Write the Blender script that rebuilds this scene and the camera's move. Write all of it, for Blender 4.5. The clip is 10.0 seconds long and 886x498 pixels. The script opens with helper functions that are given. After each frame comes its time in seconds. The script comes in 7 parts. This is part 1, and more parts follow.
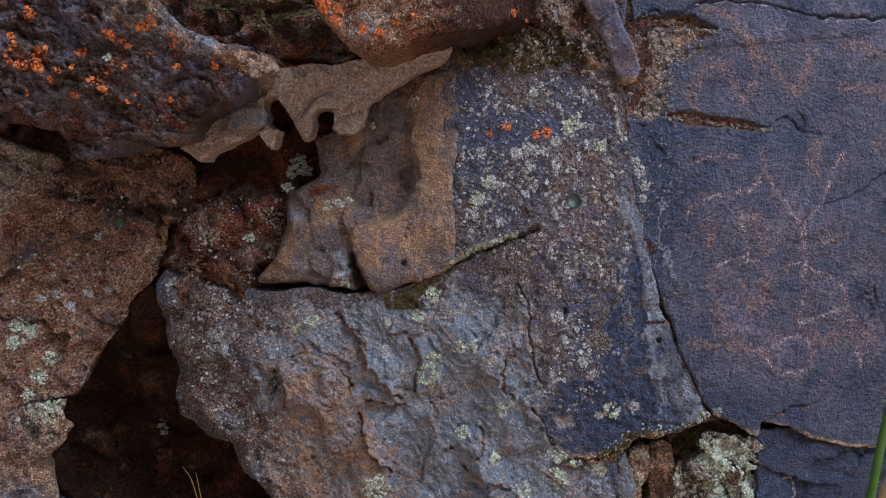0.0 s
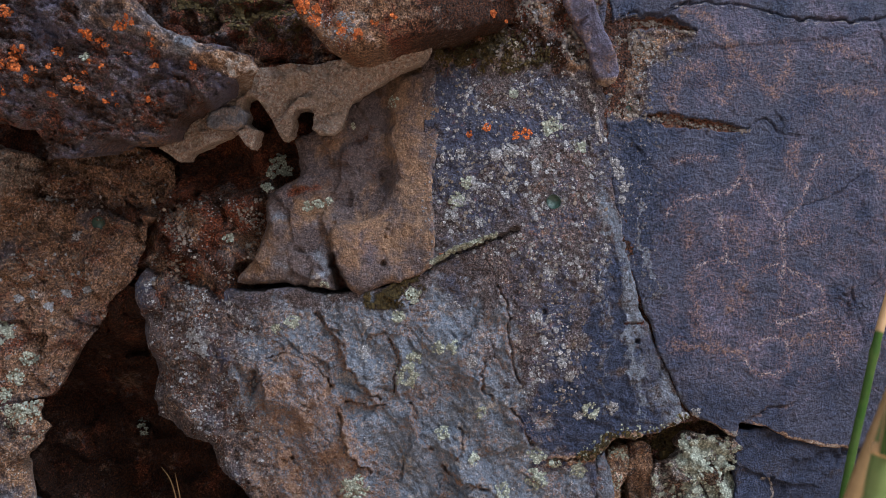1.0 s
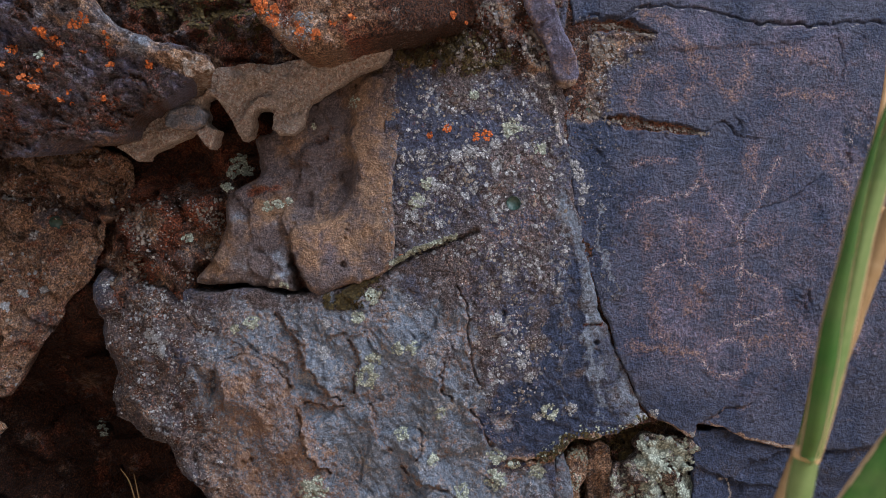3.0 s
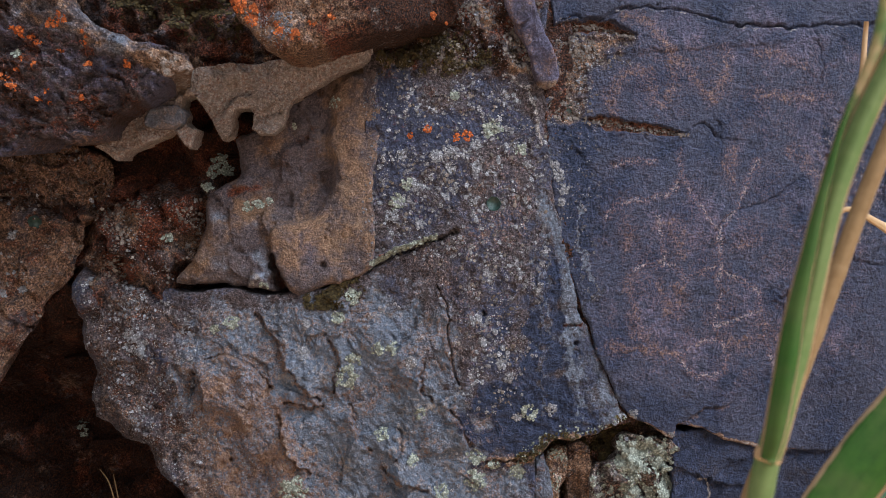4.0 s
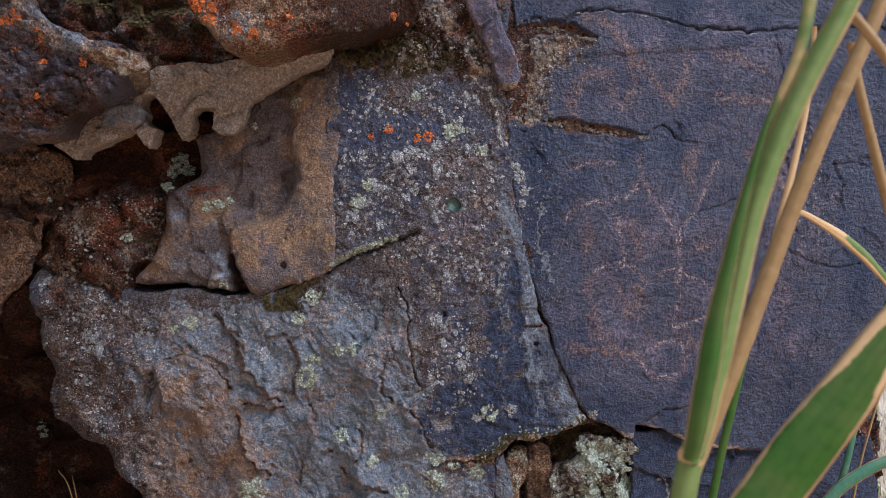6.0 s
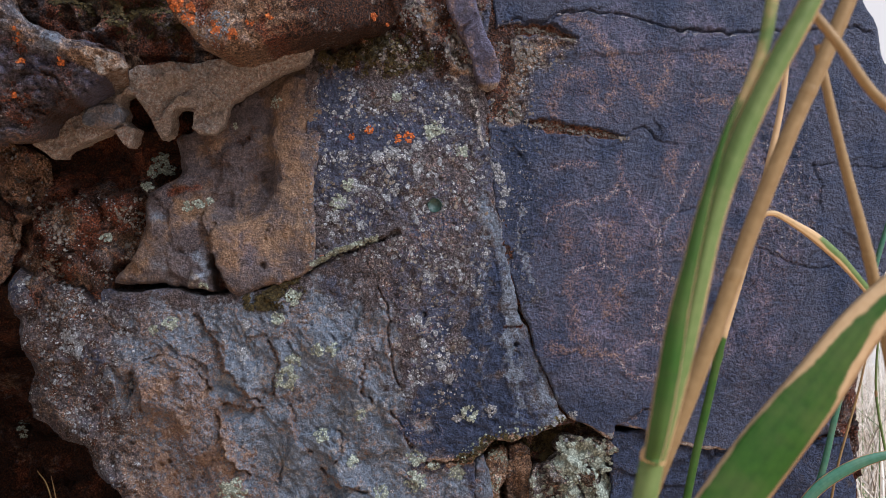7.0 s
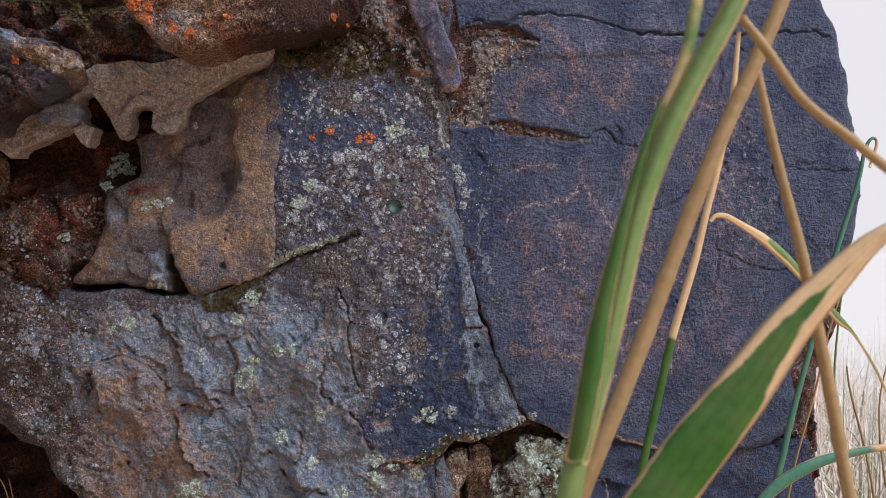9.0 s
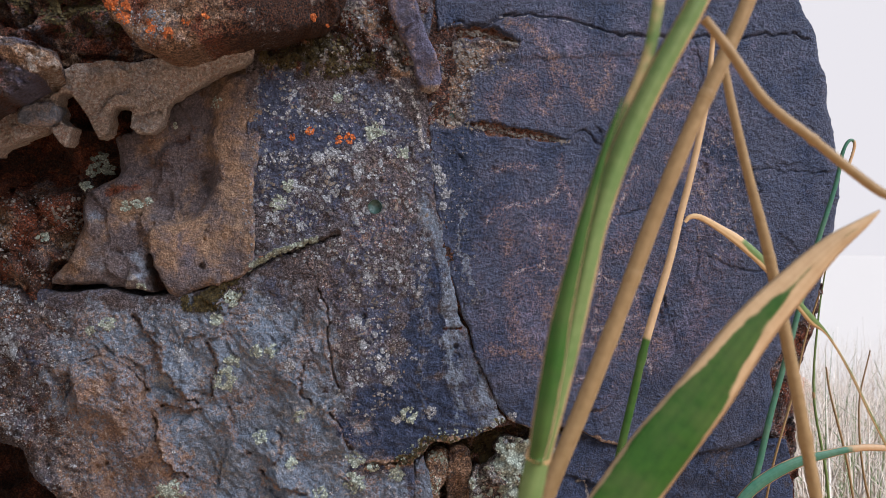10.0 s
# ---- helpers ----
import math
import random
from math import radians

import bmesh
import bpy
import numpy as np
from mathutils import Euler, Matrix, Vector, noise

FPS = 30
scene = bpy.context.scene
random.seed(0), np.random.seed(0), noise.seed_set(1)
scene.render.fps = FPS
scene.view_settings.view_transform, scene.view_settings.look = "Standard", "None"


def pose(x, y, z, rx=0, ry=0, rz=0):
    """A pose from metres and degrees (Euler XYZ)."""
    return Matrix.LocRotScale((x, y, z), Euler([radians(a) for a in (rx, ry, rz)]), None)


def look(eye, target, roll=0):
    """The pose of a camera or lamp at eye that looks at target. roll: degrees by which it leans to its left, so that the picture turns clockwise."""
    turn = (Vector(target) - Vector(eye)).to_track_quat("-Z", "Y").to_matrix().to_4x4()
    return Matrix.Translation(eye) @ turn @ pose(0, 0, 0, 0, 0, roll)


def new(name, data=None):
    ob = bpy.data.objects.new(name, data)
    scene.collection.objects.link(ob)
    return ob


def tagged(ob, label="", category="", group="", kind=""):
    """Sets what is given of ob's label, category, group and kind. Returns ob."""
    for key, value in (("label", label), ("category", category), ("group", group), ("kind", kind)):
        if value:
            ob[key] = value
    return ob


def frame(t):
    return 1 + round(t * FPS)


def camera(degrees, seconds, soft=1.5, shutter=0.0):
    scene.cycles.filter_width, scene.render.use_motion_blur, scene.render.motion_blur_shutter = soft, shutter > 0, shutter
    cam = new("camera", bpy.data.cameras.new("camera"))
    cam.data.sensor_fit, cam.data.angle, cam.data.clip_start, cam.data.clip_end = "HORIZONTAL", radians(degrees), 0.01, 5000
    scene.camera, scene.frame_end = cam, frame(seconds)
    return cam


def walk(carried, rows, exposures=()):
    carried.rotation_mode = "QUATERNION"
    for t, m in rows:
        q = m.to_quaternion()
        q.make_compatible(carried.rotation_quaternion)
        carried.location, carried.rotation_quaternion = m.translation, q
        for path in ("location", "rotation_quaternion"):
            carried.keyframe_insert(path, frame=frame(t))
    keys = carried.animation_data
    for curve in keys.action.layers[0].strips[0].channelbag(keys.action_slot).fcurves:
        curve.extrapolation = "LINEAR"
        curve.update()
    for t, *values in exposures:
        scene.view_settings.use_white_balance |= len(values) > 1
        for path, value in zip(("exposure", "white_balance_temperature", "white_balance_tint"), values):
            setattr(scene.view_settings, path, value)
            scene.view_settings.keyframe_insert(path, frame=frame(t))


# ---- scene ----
cam = camera(49.8, 10.0, soft=0.6)
PATH = [
    (0, (-0.0032, -0.0111, 1.0071), (0.0026, 1.9891, 0.9950), 0.04),
    (0.5, (0.0028, -0.0110, 1.0079), (0.0201, 1.9891, 0.9952), 0.09),
    (1, (0.0089, -0.0109, 1.0087), (0.0375, 1.9891, 0.9953), 0.15),
    (1.5, (0.0150, -0.0109, 1.0093), (0.0547, 1.9889, 0.9955), 0.21),
    (2, (0.0211, -0.0110, 1.0099), (0.0718, 1.9885, 0.9958), 0.27),
    (2.5, (0.0272, -0.0111, 1.0104), (0.0888, 1.9881, 0.9961), 0.32),
    (4, (0.0456, -0.0121, 1.0116), (0.1392, 1.9859, 0.9972), 0.49),
    (4.5, (0.0518, -0.0125, 1.0119), (0.1558, 1.9849, 0.9976), 0.54),
    (5, (0.0580, -0.0130, 1.0121), (0.1724, 1.9838, 0.9982), 0.59),
    (5.5, (0.0643, -0.0136, 1.0123), (0.1890, 1.9826, 0.9987), 0.65),
    (7, (0.0831, -0.0157, 1.0125), (0.2386, 1.9784, 1.0008), 0.80),
    (7.5, (0.0895, -0.0165, 1.0125), (0.2551, 1.9767, 1.0016), 0.85),
    (8, (0.0959, -0.0173, 1.0124), (0.2716, 1.9750, 1.0025), 0.90),
    (8.5, (0.1023, -0.0182, 1.0123), (0.2882, 1.9732, 1.0035), 0.95),
    (9, (0.1087, -0.0191, 1.0122), (0.3048, 1.9713, 1.0045), 1.00),
    (9.5, (0.1152, -0.0200, 1.0120), (0.3215, 1.9693, 1.0056), 1.05),
    (10, (0.1218, -0.0210, 1.0118), (0.3382, 1.9672, 1.0068), 1.10),
]
cam.data.dof.use_dof, cam.data.dof.focus_distance, cam.data.dof.aperture_fstop = True, 1.22, 12.0
walk(cam, [(t, look(eye, target, roll)) for t, eye, target, roll in PATH],
     exposures=[(0.0, 0.98, 5420, 10), (10.0, 0.98, 5420, 10)])

# ---- light: a bright veiled sky, the sun a wide glow high over the viewer's right shoulder ----
SUN_UP, SUN_TURN = radians(44), radians(128)
world = bpy.data.worlds.new("sky")
scene.world = world
world.use_nodes = True
sky = world.node_tree.nodes.new("ShaderNodeTexSky")
sky.sky_type, sky.sun_disc = "NISHITA", False
sky.sun_elevation, sky.sun_rotation = SUN_UP, SUN_TURN
sky.dust_density, sky.ozone_density = 1.2, 1.0
way = world.node_tree.nodes.new("ShaderNodeTexCoord")
lift = world.node_tree.nodes.new("ShaderNodeVectorMath")
lift.operation, lift.inputs[1].default_value = "MAXIMUM", (-1.0, -1.0, 0.05)
world.node_tree.links.new(way.outputs["Generated"], lift.inputs[0])
world.node_tree.links.new(lift.outputs[0], sky.inputs["Vector"])
veil = world.node_tree.nodes.new("ShaderNodeHueSaturation")
veil.inputs["Saturation"].default_value = 0.38
world.node_tree.links.new(sky.outputs[0], veil.inputs["Color"])
thin = world.node_tree.nodes.new("ShaderNodeVectorMath")
thin.operation, thin.inputs[1].default_value = "MINIMUM", (3.45, 2.98, 2.62)
world.node_tree.links.new(veil.outputs[0], thin.inputs[0])
world.node_tree.links.new(thin.outputs[0], world.node_tree.nodes["Background"].inputs[0])
world.node_tree.nodes["Background"].inputs[1].default_value = 0.135
sun = new("sun", bpy.data.lights.new("sun", "SUN"))
sun.data.energy, sun.data.angle, sun.data.color = 3.0, radians(38), (1.0, 0.97, 0.93)
sun.matrix_world = look((math.sin(SUN_TURN) * math.cos(SUN_UP), math.cos(SUN_TURN) * math.cos(SUN_UP), math.sin(SUN_UP)), (0, 0, 0))


# ---- noise over the wall plan (x across, z up) ----
def rnd(i, j, seed):
    h = (i.astype(np.int64) * 374761393 + j.astype(np.int64) * 668265263 + seed * 974634777) & 0xFFFFFFFF
    h = ((h ^ (h >> 13)) * 1274126177) & 0xFFFFFFFF
    h = ((h ^ (h >> 16)) * 2246822519) & 0xFFFFFFFF
    return ((h ^ (h >> 15)) & 0xFFFFFF) / float(0xFFFFFF)


def grain(x, z, size, seed):
    """Smooth gradient noise, about -1 to 1."""
    u, v = x / size + seed * 17.31, z / size - seed * 9.17
    i, j = np.floor(u), np.floor(v)
    fu, fv = u - i, v - j
    su, sv = fu * fu * fu * (fu * (fu * 6 - 15) + 10), fv * fv * fv * (fv * (fv * 6 - 15) + 10)

    def corner(a, b):
        ang = rnd(i + a, j + b, seed) * 2 * math.pi
        return np.cos(ang) * (fu - a) + np.sin(ang) * (fv - b)
    top = corner(0, 1) * (1 - su) + corner(1, 1) * su
    low = corner(0, 0) * (1 - su) + corner(1, 0) * su
    return 1.5 * (low * (1 - sv) + top * sv)


def fbm(x, z, size, octaves, seed, fall=0.5):
    """Noise of several sizes, each turned against the last; sizes finer than the meshes are left out."""
    out, amp = 0 * x, 1.0
    for k in range(octaves):
        if k and size / 2 ** k < 0.0034:
            break
        c, sn = math.cos(0.65 * k), math.sin(0.65 * k)
        out = out + amp * grain(c * x - sn * z, sn * x + c * z, size / 2 ** k, seed + 31 * k)
        amp *= fall
    return out


def cells(x, z, size, seed):
    """Nearest and second distance to scattered points, three random numbers of the nearest, and the way to it."""
    u, v = x / size, z / size
    i, j = np.floor(u), np.floor(v)
    f1, f2 = np.full(x.shape, 9.0), np.full(x.shape, 9.0)
    keep = [np.zeros(x.shape) for _ in range(5)]
    for a in (-1, 0, 1):
        for b in (-1, 0, 1):
            ci, cj = i + a, j + b
            dx, dz = ci + rnd(ci, cj, seed) - u, cj + rnd(ci, cj, seed + 1) - v
            d = np.sqrt(dx * dx + dz * dz)
            near = d < f1
            f2 = np.where(near, f1, np.minimum(f2, d))
            f1 = np.where(near, d, f1)
            for k, w in enumerate((rnd(ci, cj, seed + 2), rnd(ci, cj, seed + 3), rnd(ci, cj, seed + 4), dx, dz)):
                keep[k] = np.where(near, w, keep[k])
    return f1, f2, keep


def broken(x, z, size, seed, tilt=0.35, step=0.25, warp=0.35):
    """Relief of rock broken into tilted facets."""
    wx = x + warp * size * fbm(x, z, size * 1.3, 3, seed + 5)
    wz = z + warp * size * fbm(x, z, size * 1.3, 3, seed + 6)
    f1, f2, (a, b, c, dx, dz) = cells(wx, wz, size, seed)
    return size * (tilt * ((a - 0.5) * 2 * dx + (b - 0.5) * 2 * dz) + step * (c - 0.5))


def terrace(v, steps, sharp=0.72):
    """Turns a slope into flaked steps."""
    w = v * steps
    f = np.floor(w)
    return (f + smooth(w - f, sharp, 1.0)) / steps


def smooth(v, lo, hi):
    s = np.clip((v - lo) / (hi - lo), 0, 1)
    return s * s * (3 - 2 * s)


def line_distance(x, z, pts, closed=False):
    best = np.full(x.shape, 9.0)
    ends = list(zip(pts, pts[1:] + pts[:1])) if closed else list(zip(pts, pts[1:]))
    for (ax, az), (bx, bz) in ends:
        ex, ez = bx - ax, bz - az
        s = np.clip(((x - ax) * ex + (z - az) * ez) / (ex * ex + ez * ez + 1e-12), 0, 1)
        best = np.minimum(best, (x - ax - s * ex) ** 2 + (z - az - s * ez) ** 2)
    return np.sqrt(best)


def inside_distance(x, z, pts):
    """Distance to a closed outline, positive inside."""
    d = line_distance(x, z, pts, True)
    odd = np.zeros(x.shape, bool)
    for (ax, az), (bx, bz) in zip(pts, pts[1:] + pts[:1]):
        if az != bz:
            odd ^= ((az > z) != (bz > z)) & (x < (bx - ax) * (z - az) / (bz - az) + ax)
    return np.where(odd, d, -d)


KNOWN = {}


def rough(x, z, size, amount, seed):
    """Points moved about a little; the wander of a grid is worked out once."""
    key = (id(x), id(z), size, seed)
    if key not in KNOWN:
        if len(KNOWN) > 40:
            KNOWN.clear()
        KNOWN[key] = (x, z, fbm(x, z, size, 3, seed), fbm(x, z, size, 3, seed + 7))
    return x + amount * KNOWN[key][2], z + amount * KNOWN[key][3]


def area(x, z, pts, soft, ragged=0.006, size=0.03, seed=3):
    """1 inside an outline, falling to 0 over soft metres, with a ragged edge."""
    wx, wz = rough(x, z, size, ragged, seed)
    return smooth(inside_distance(wx, wz, pts), -soft / 2, soft / 2)


def stroke(x, z, pts, width, ragged=0.003, size=0.02, seed=4):
    """1 on a line of that half width, falling off to its sides."""
    wx, wz = rough(x, z, size, ragged, seed)
    return np.exp(-(line_distance(wx, wz, pts) / width) ** 2)


def flap(x, z, pts, reach, ragged=0.004, size=0.016, seed=5):
    """1 on the near side of a broken edge, to the right of the line's run, fading over reach; 0 beyond the edge."""
    wx, wz = rough(x, z, size, ragged, seed)
    best, side_of = np.full(x.shape, 9.0), np.zeros(x.shape)
    share = np.zeros(x.shape)
    for k, ((ax, az), (bx, bz)) in enumerate(zip(pts, pts[1:])):
        ex, ez = bx - ax, bz - az
        f = np.clip(((wx - ax) * ex + (wz - az) * ez) / (ex * ex + ez * ez + 1e-12), 0, 1)
        d = np.hypot(wx - ax - f * ex, wz - az - f * ez)
        near = d < best
        best = np.where(near, d, best)
        side_of = np.where(near, (wx - ax) * ez - (wz - az) * ex, side_of)
        share = np.where(near, (k + f) / (len(pts) - 1), share)
    ends = np.clip(5 * share, 0, 1) * np.clip(5 * (1 - share), 0, 1)
    return ends * np.where(side_of > 0, np.exp(-best / reach), np.exp(-best / 0.0012))


def wall_y(x, z):
    """The general face of the outcrop."""
    return (1.195 + 0.105 * np.maximum(0, 0.13 - x) + 0.09 * np.maximum(0, z - 1.03)
            + 0.10 * np.maximum(0, x - 0.35) + 0.08 * np.maximum(0, 0.85 - z))


# ---- materials ----
def nodes_of(name, roughness=0.8):
    mat = bpy.data.materials.new(name)
    mat.use_nodes = True
    tree = mat.node_tree
    shader = tree.nodes["Principled BSDF"]
    shader.inputs["Roughness"].default_value = roughness
    shader.inputs["Specular IOR Level"].default_value = 0.35
    return mat, tree, shader


class Kit:
    """Short hands for building a node tree."""

    def __init__(self, tree):
        self.tree, self.n, self.link = tree, tree.nodes, tree.links.new
        self.where = self.n.new("ShaderNodeNewGeometry").outputs["Position"]

    def noise(self, scale, detail=4.0, rough=0.6, distort=0.0):
        node = self.n.new("ShaderNodeTexNoise")
        node.inputs["Scale"].default_value, node.inputs["Detail"].default_value = scale, detail
        node.inputs["Roughness"].default_value, node.inputs["Distortion"].default_value = rough, distort
        self.link(self.where, node.inputs["Vector"])
        return node.outputs["Fac"]

    def voronoi(self, scale):
        node = self.n.new("ShaderNodeTexVoronoi")
        node.inputs["Scale"].default_value = scale
        self.link(self.where, node.inputs["Vector"])
        return node.outputs["Distance"]

    def math(self, op, a, b=0.0, c=0.0):
        node = self.n.new("ShaderNodeMath")
        node.operation = op
        for k, v in enumerate((a, b, c)):
            if isinstance(v, (int, float)):
                node.inputs[k].default_value = v
            else:
                self.link(v, node.inputs[k])
        return node.outputs[0]

    def ramp(self, v, lo, hi):
        node = self.n.new("ShaderNodeMapRange")
        node.interpolation_type = "SMOOTHSTEP"
        node.inputs["From Min"].default_value, node.inputs["From Max"].default_value = lo, hi
        self.link(v, node.inputs["Value"])
        return node.outputs["Result"]

    def mix(self, f, a, b):
        node = self.n.new("ShaderNodeMix")
        node.data_type = "RGBA"
        for sock, v in ((node.inputs["Factor"], f), (node.inputs["A"], a), (node.inputs["B"], b)):
            if isinstance(v, tuple):
                sock.default_value = (*v, 1)
            elif isinstance(v, (int, float)):
                sock.default_value = v
            else:
                self.link(v, sock)
        return node.outputs["Result"]

    def masks(self, name):
        node = self.n.new("ShaderNodeAttribute")
        node.attribute_name = name
        split = self.n.new("ShaderNodeSeparateColor")
        self.link(node.outputs["Color"], split.inputs[0])
        return split.outputs

    def bump(self, height, strength, distance, normal=None):
        node = self.n.new("ShaderNodeBump")
        node.inputs["Strength"].default_value, node.inputs["Distance"].default_value = strength, distance
        self.link(height, node.inputs["Height"])
        if normal:
            self.link(normal, node.inputs["Normal"])
        return node.outputs["Normal"]


def rock_material(name, even=0.0):
    """Weathered stone under its coats; even: how smooth and plain it is worn, 0 to 1."""
    mat, tree, shader = nodes_of(name, 0.72)
    k = Kit(tree)
    fine = k.ramp(k.noise(430, 3, 0.65), 0.34, 0.66)
    mid = k.ramp(k.noise(115 - 45 * even, 6, 0.68, 0.5), 0.32 - 0.14 * even, 0.68 + 0.14 * even)
    big = k.ramp(k.noise(16, 5, 0.6, 0.4), 0.34, 0.66)
    grit = k.ramp(k.noise(230, 2, 0.5), 0.38, 0.62)
    patina, tan, rust = k.masks("coat_a")[:3]
    pale, peck, moss = k.masks("coat_b")[:3]
    crust, soil_and_shade, rind = k.masks("coat_c")[:3]
    deep, ochre, film = k.masks("coat_d")[:3]

    def worn(mask, n, spread=0.55):
        return k.ramp(k.math("ADD", mask, k.math("MULTIPLY", k.math("SUBTRACT", n, 0.5), spread)), 0.25, 0.75)
    col = k.mix(mid, (0.068, 0.050, 0.052), (0.190, 0.148, 0.142))
    col = k.mix(big, col, k.mix(fine, (0.060, 0.048, 0.056), (0.150, 0.116, 0.116)))
    blue = k.mix(mid, (0.125, 0.152, 0.205), (0.290, 0.325, 0.400))
    blue = k.mix(k.math("MULTIPLY", grit, 0.35), blue, (0.13, 0.12, 0.12))
    col = k.mix(worn(rind, mid), col, blue)
    dark = k.mix(mid, (0.035, 0.044, 0.085), (0.092, 0.102, 0.165))
    dark = k.mix(k.math("MULTIPLY", big, 0.35), dark, (0.040, 0.040, 0.070))
    dark = k.mix(k.math("MULTIPLY", fine, 0.22), dark, (0.130, 0.122, 0.150))
    dark = k.mix(worn(film, mid), dark, k.mix(mid, (0.078, 0.072, 0.120), (0.150, 0.138, 0.205)))
    dark = k.mix(worn(deep, mid), dark, k.mix(mid, (0.014, 0.022, 0.054), (0.050, 0.064, 0.122)))
    col = k.mix(worn(patina, mid), col, dark)
    warm = k.mix(mid, (0.150 - 0.03 * even, 0.078 - 0.004 * even, 0.042 + 0.006 * even), (0.375 - 0.075 * even, 0.222 - 0.026 * even, 0.130 - 0.004 * even))
    warm = k.mix(k.math("MULTIPLY", big, 0.6), warm, k.mix(fine, (0.17, 0.09, 0.048), (0.34, 0.20, 0.115)))
    col = k.mix(worn(tan, mid), col, warm)
    red = k.mix(fine, (0.055, 0.013, 0.006), (0.250, 0.072, 0.028))
    col = k.mix(worn(rust, mid), col, red)
    # dark brown coat: soil, and painted shade low in the recess
    col = k.mix(worn(soil_and_shade, mid), col, k.mix(fine, (0.007, 0.0025, 0.0012), (0.088, 0.028, 0.009)))
    chalk = k.mix(mid, (0.26, 0.225, 0.20), (0.50, 0.445, 0.395))
    col = k.mix(worn(pale, mid), col, chalk)
    hits = k.math("MULTIPLY", k.ramp(k.noise(430, 2, 0.5), 0.42, 0.60), peck)
    col = k.mix(hits, col, k.mix(k.ramp(peck, 0.45, 0.9), (0.27, 0.140, 0.122), (0.50, 0.41, 0.385)))
    stain = k.math("MULTIPLY", k.ramp(k.noise(260, 4, 0.7), 0.36, 0.64), worn(ochre, mid, 0.8))
    col = k.mix(stain, col, k.mix(fine, (0.205, 0.118, 0.088), (0.335, 0.218, 0.162)))
    green = k.mix(fine, (0.012, 0.009, 0.003), (0.110, 0.080, 0.022))
    col = k.mix(worn(moss, mid), col, green)
    dust = k.math("MULTIPLY", k.ramp(k.voronoi(360), 0.46, 0.2), k.math("MULTIPLY", worn(crust, mid, 1.5), k.ramp(crust, 0.0, 0.2)))
    col = k.mix(dust, col, k.mix(grit, (0.20, 0.185, 0.18), (0.47, 0.45, 0.43)))
    speck = k.math("MULTIPLY_ADD", k.ramp(k.noise(700, 2, 0.6), 0.36, 0.64), 0.95, 0.30)
    speck = k.math("MULTIPLY", speck, k.math("MULTIPLY_ADD", k.ramp(k.noise(290, 3, 0.6), 0.36, 0.64), 0.94, 0.52))
    calm = k.math("MULTIPLY", k.math("SUBTRACT", 0.76, speck), k.math("MAXIMUM", k.math("MAXIMUM", k.math("MULTIPLY", patina, 0.6), k.math("MULTIPLY", rind, 0.7)), 0.55 * even))
    speck = k.math("ADD", speck, calm)
    shade = k.n.new("ShaderNodeVectorMath")
    shade.operation = "SCALE"
    k.link(col, shade.inputs[0])
    k.link(speck, shade.inputs["Scale"])
    k.link(shade.outputs[0], shader.inputs["Base Color"])
    relief = k.math("ADD", k.math("MULTIPLY", mid, 0.55), k.math("MULTIPLY", fine, 0.8))
    relief = k.math("ADD", relief, k.math("MULTIPLY", grit, 0.65))
    relief = k.math("ADD", relief, k.math("MULTIPLY", dust, 0.3))
    bump = k.bump(relief, 1.0, 0.0030)
    bump.node.inputs["Distance"].default_value = 0.003
    k.link(k.math("MULTIPLY_ADD", k.math("MAXIMUM", patina, rind), -0.0011 + 0.0006 * even, 0.0038 - 0.0017 * even), bump.node.inputs["Distance"])
    k.link(bump, shader.inputs["Normal"])
    k.link(k.math("SUBTRACT", 0.84, k.math("MULTIPLY", patina, 0.18)), shader.inputs["Roughness"])
    shader.inputs["Specular IOR Level"].default_value = 0.25
    return mat


def simple_material(name, low, high, scale, roughness=0.85, relief=0.0015, second=None, vary=0.0, lobed=0.0):
    mat, tree, shader = nodes_of(name, roughness)
    k = Kit(tree)
    a, b = k.noise(scale, 4, 0.65), k.noise(scale / 7, 3)
    col = k.mix(k.ramp(a, 0.25, 0.75), low, high)
    if second:
        col = k.mix(k.ramp(b, 0.42, 0.62), col, second)
    if lobed:
        cup = k.ramp(k.voronoi(lobed), 0.25, 0.62)
        a = k.math("SUBTRACT", a, k.math("MULTIPLY", cup, 0.8))
        col = k.mix(k.math("MULTIPLY", cup, 0.72), col, tuple(0.30 * c for c in low))
    if vary:
        each = k.n.new("ShaderNodeNewGeometry").outputs["Random Per Island"]
        col = k.mix(k.math("MULTIPLY", each, vary), col, tuple(0.38 * c for c in low))
    k.link(col, shader.inputs["Base Color"])
    if relief:
        k.link(k.bump(a, 0.7, relief), shader.inputs["Normal"])
    return mat


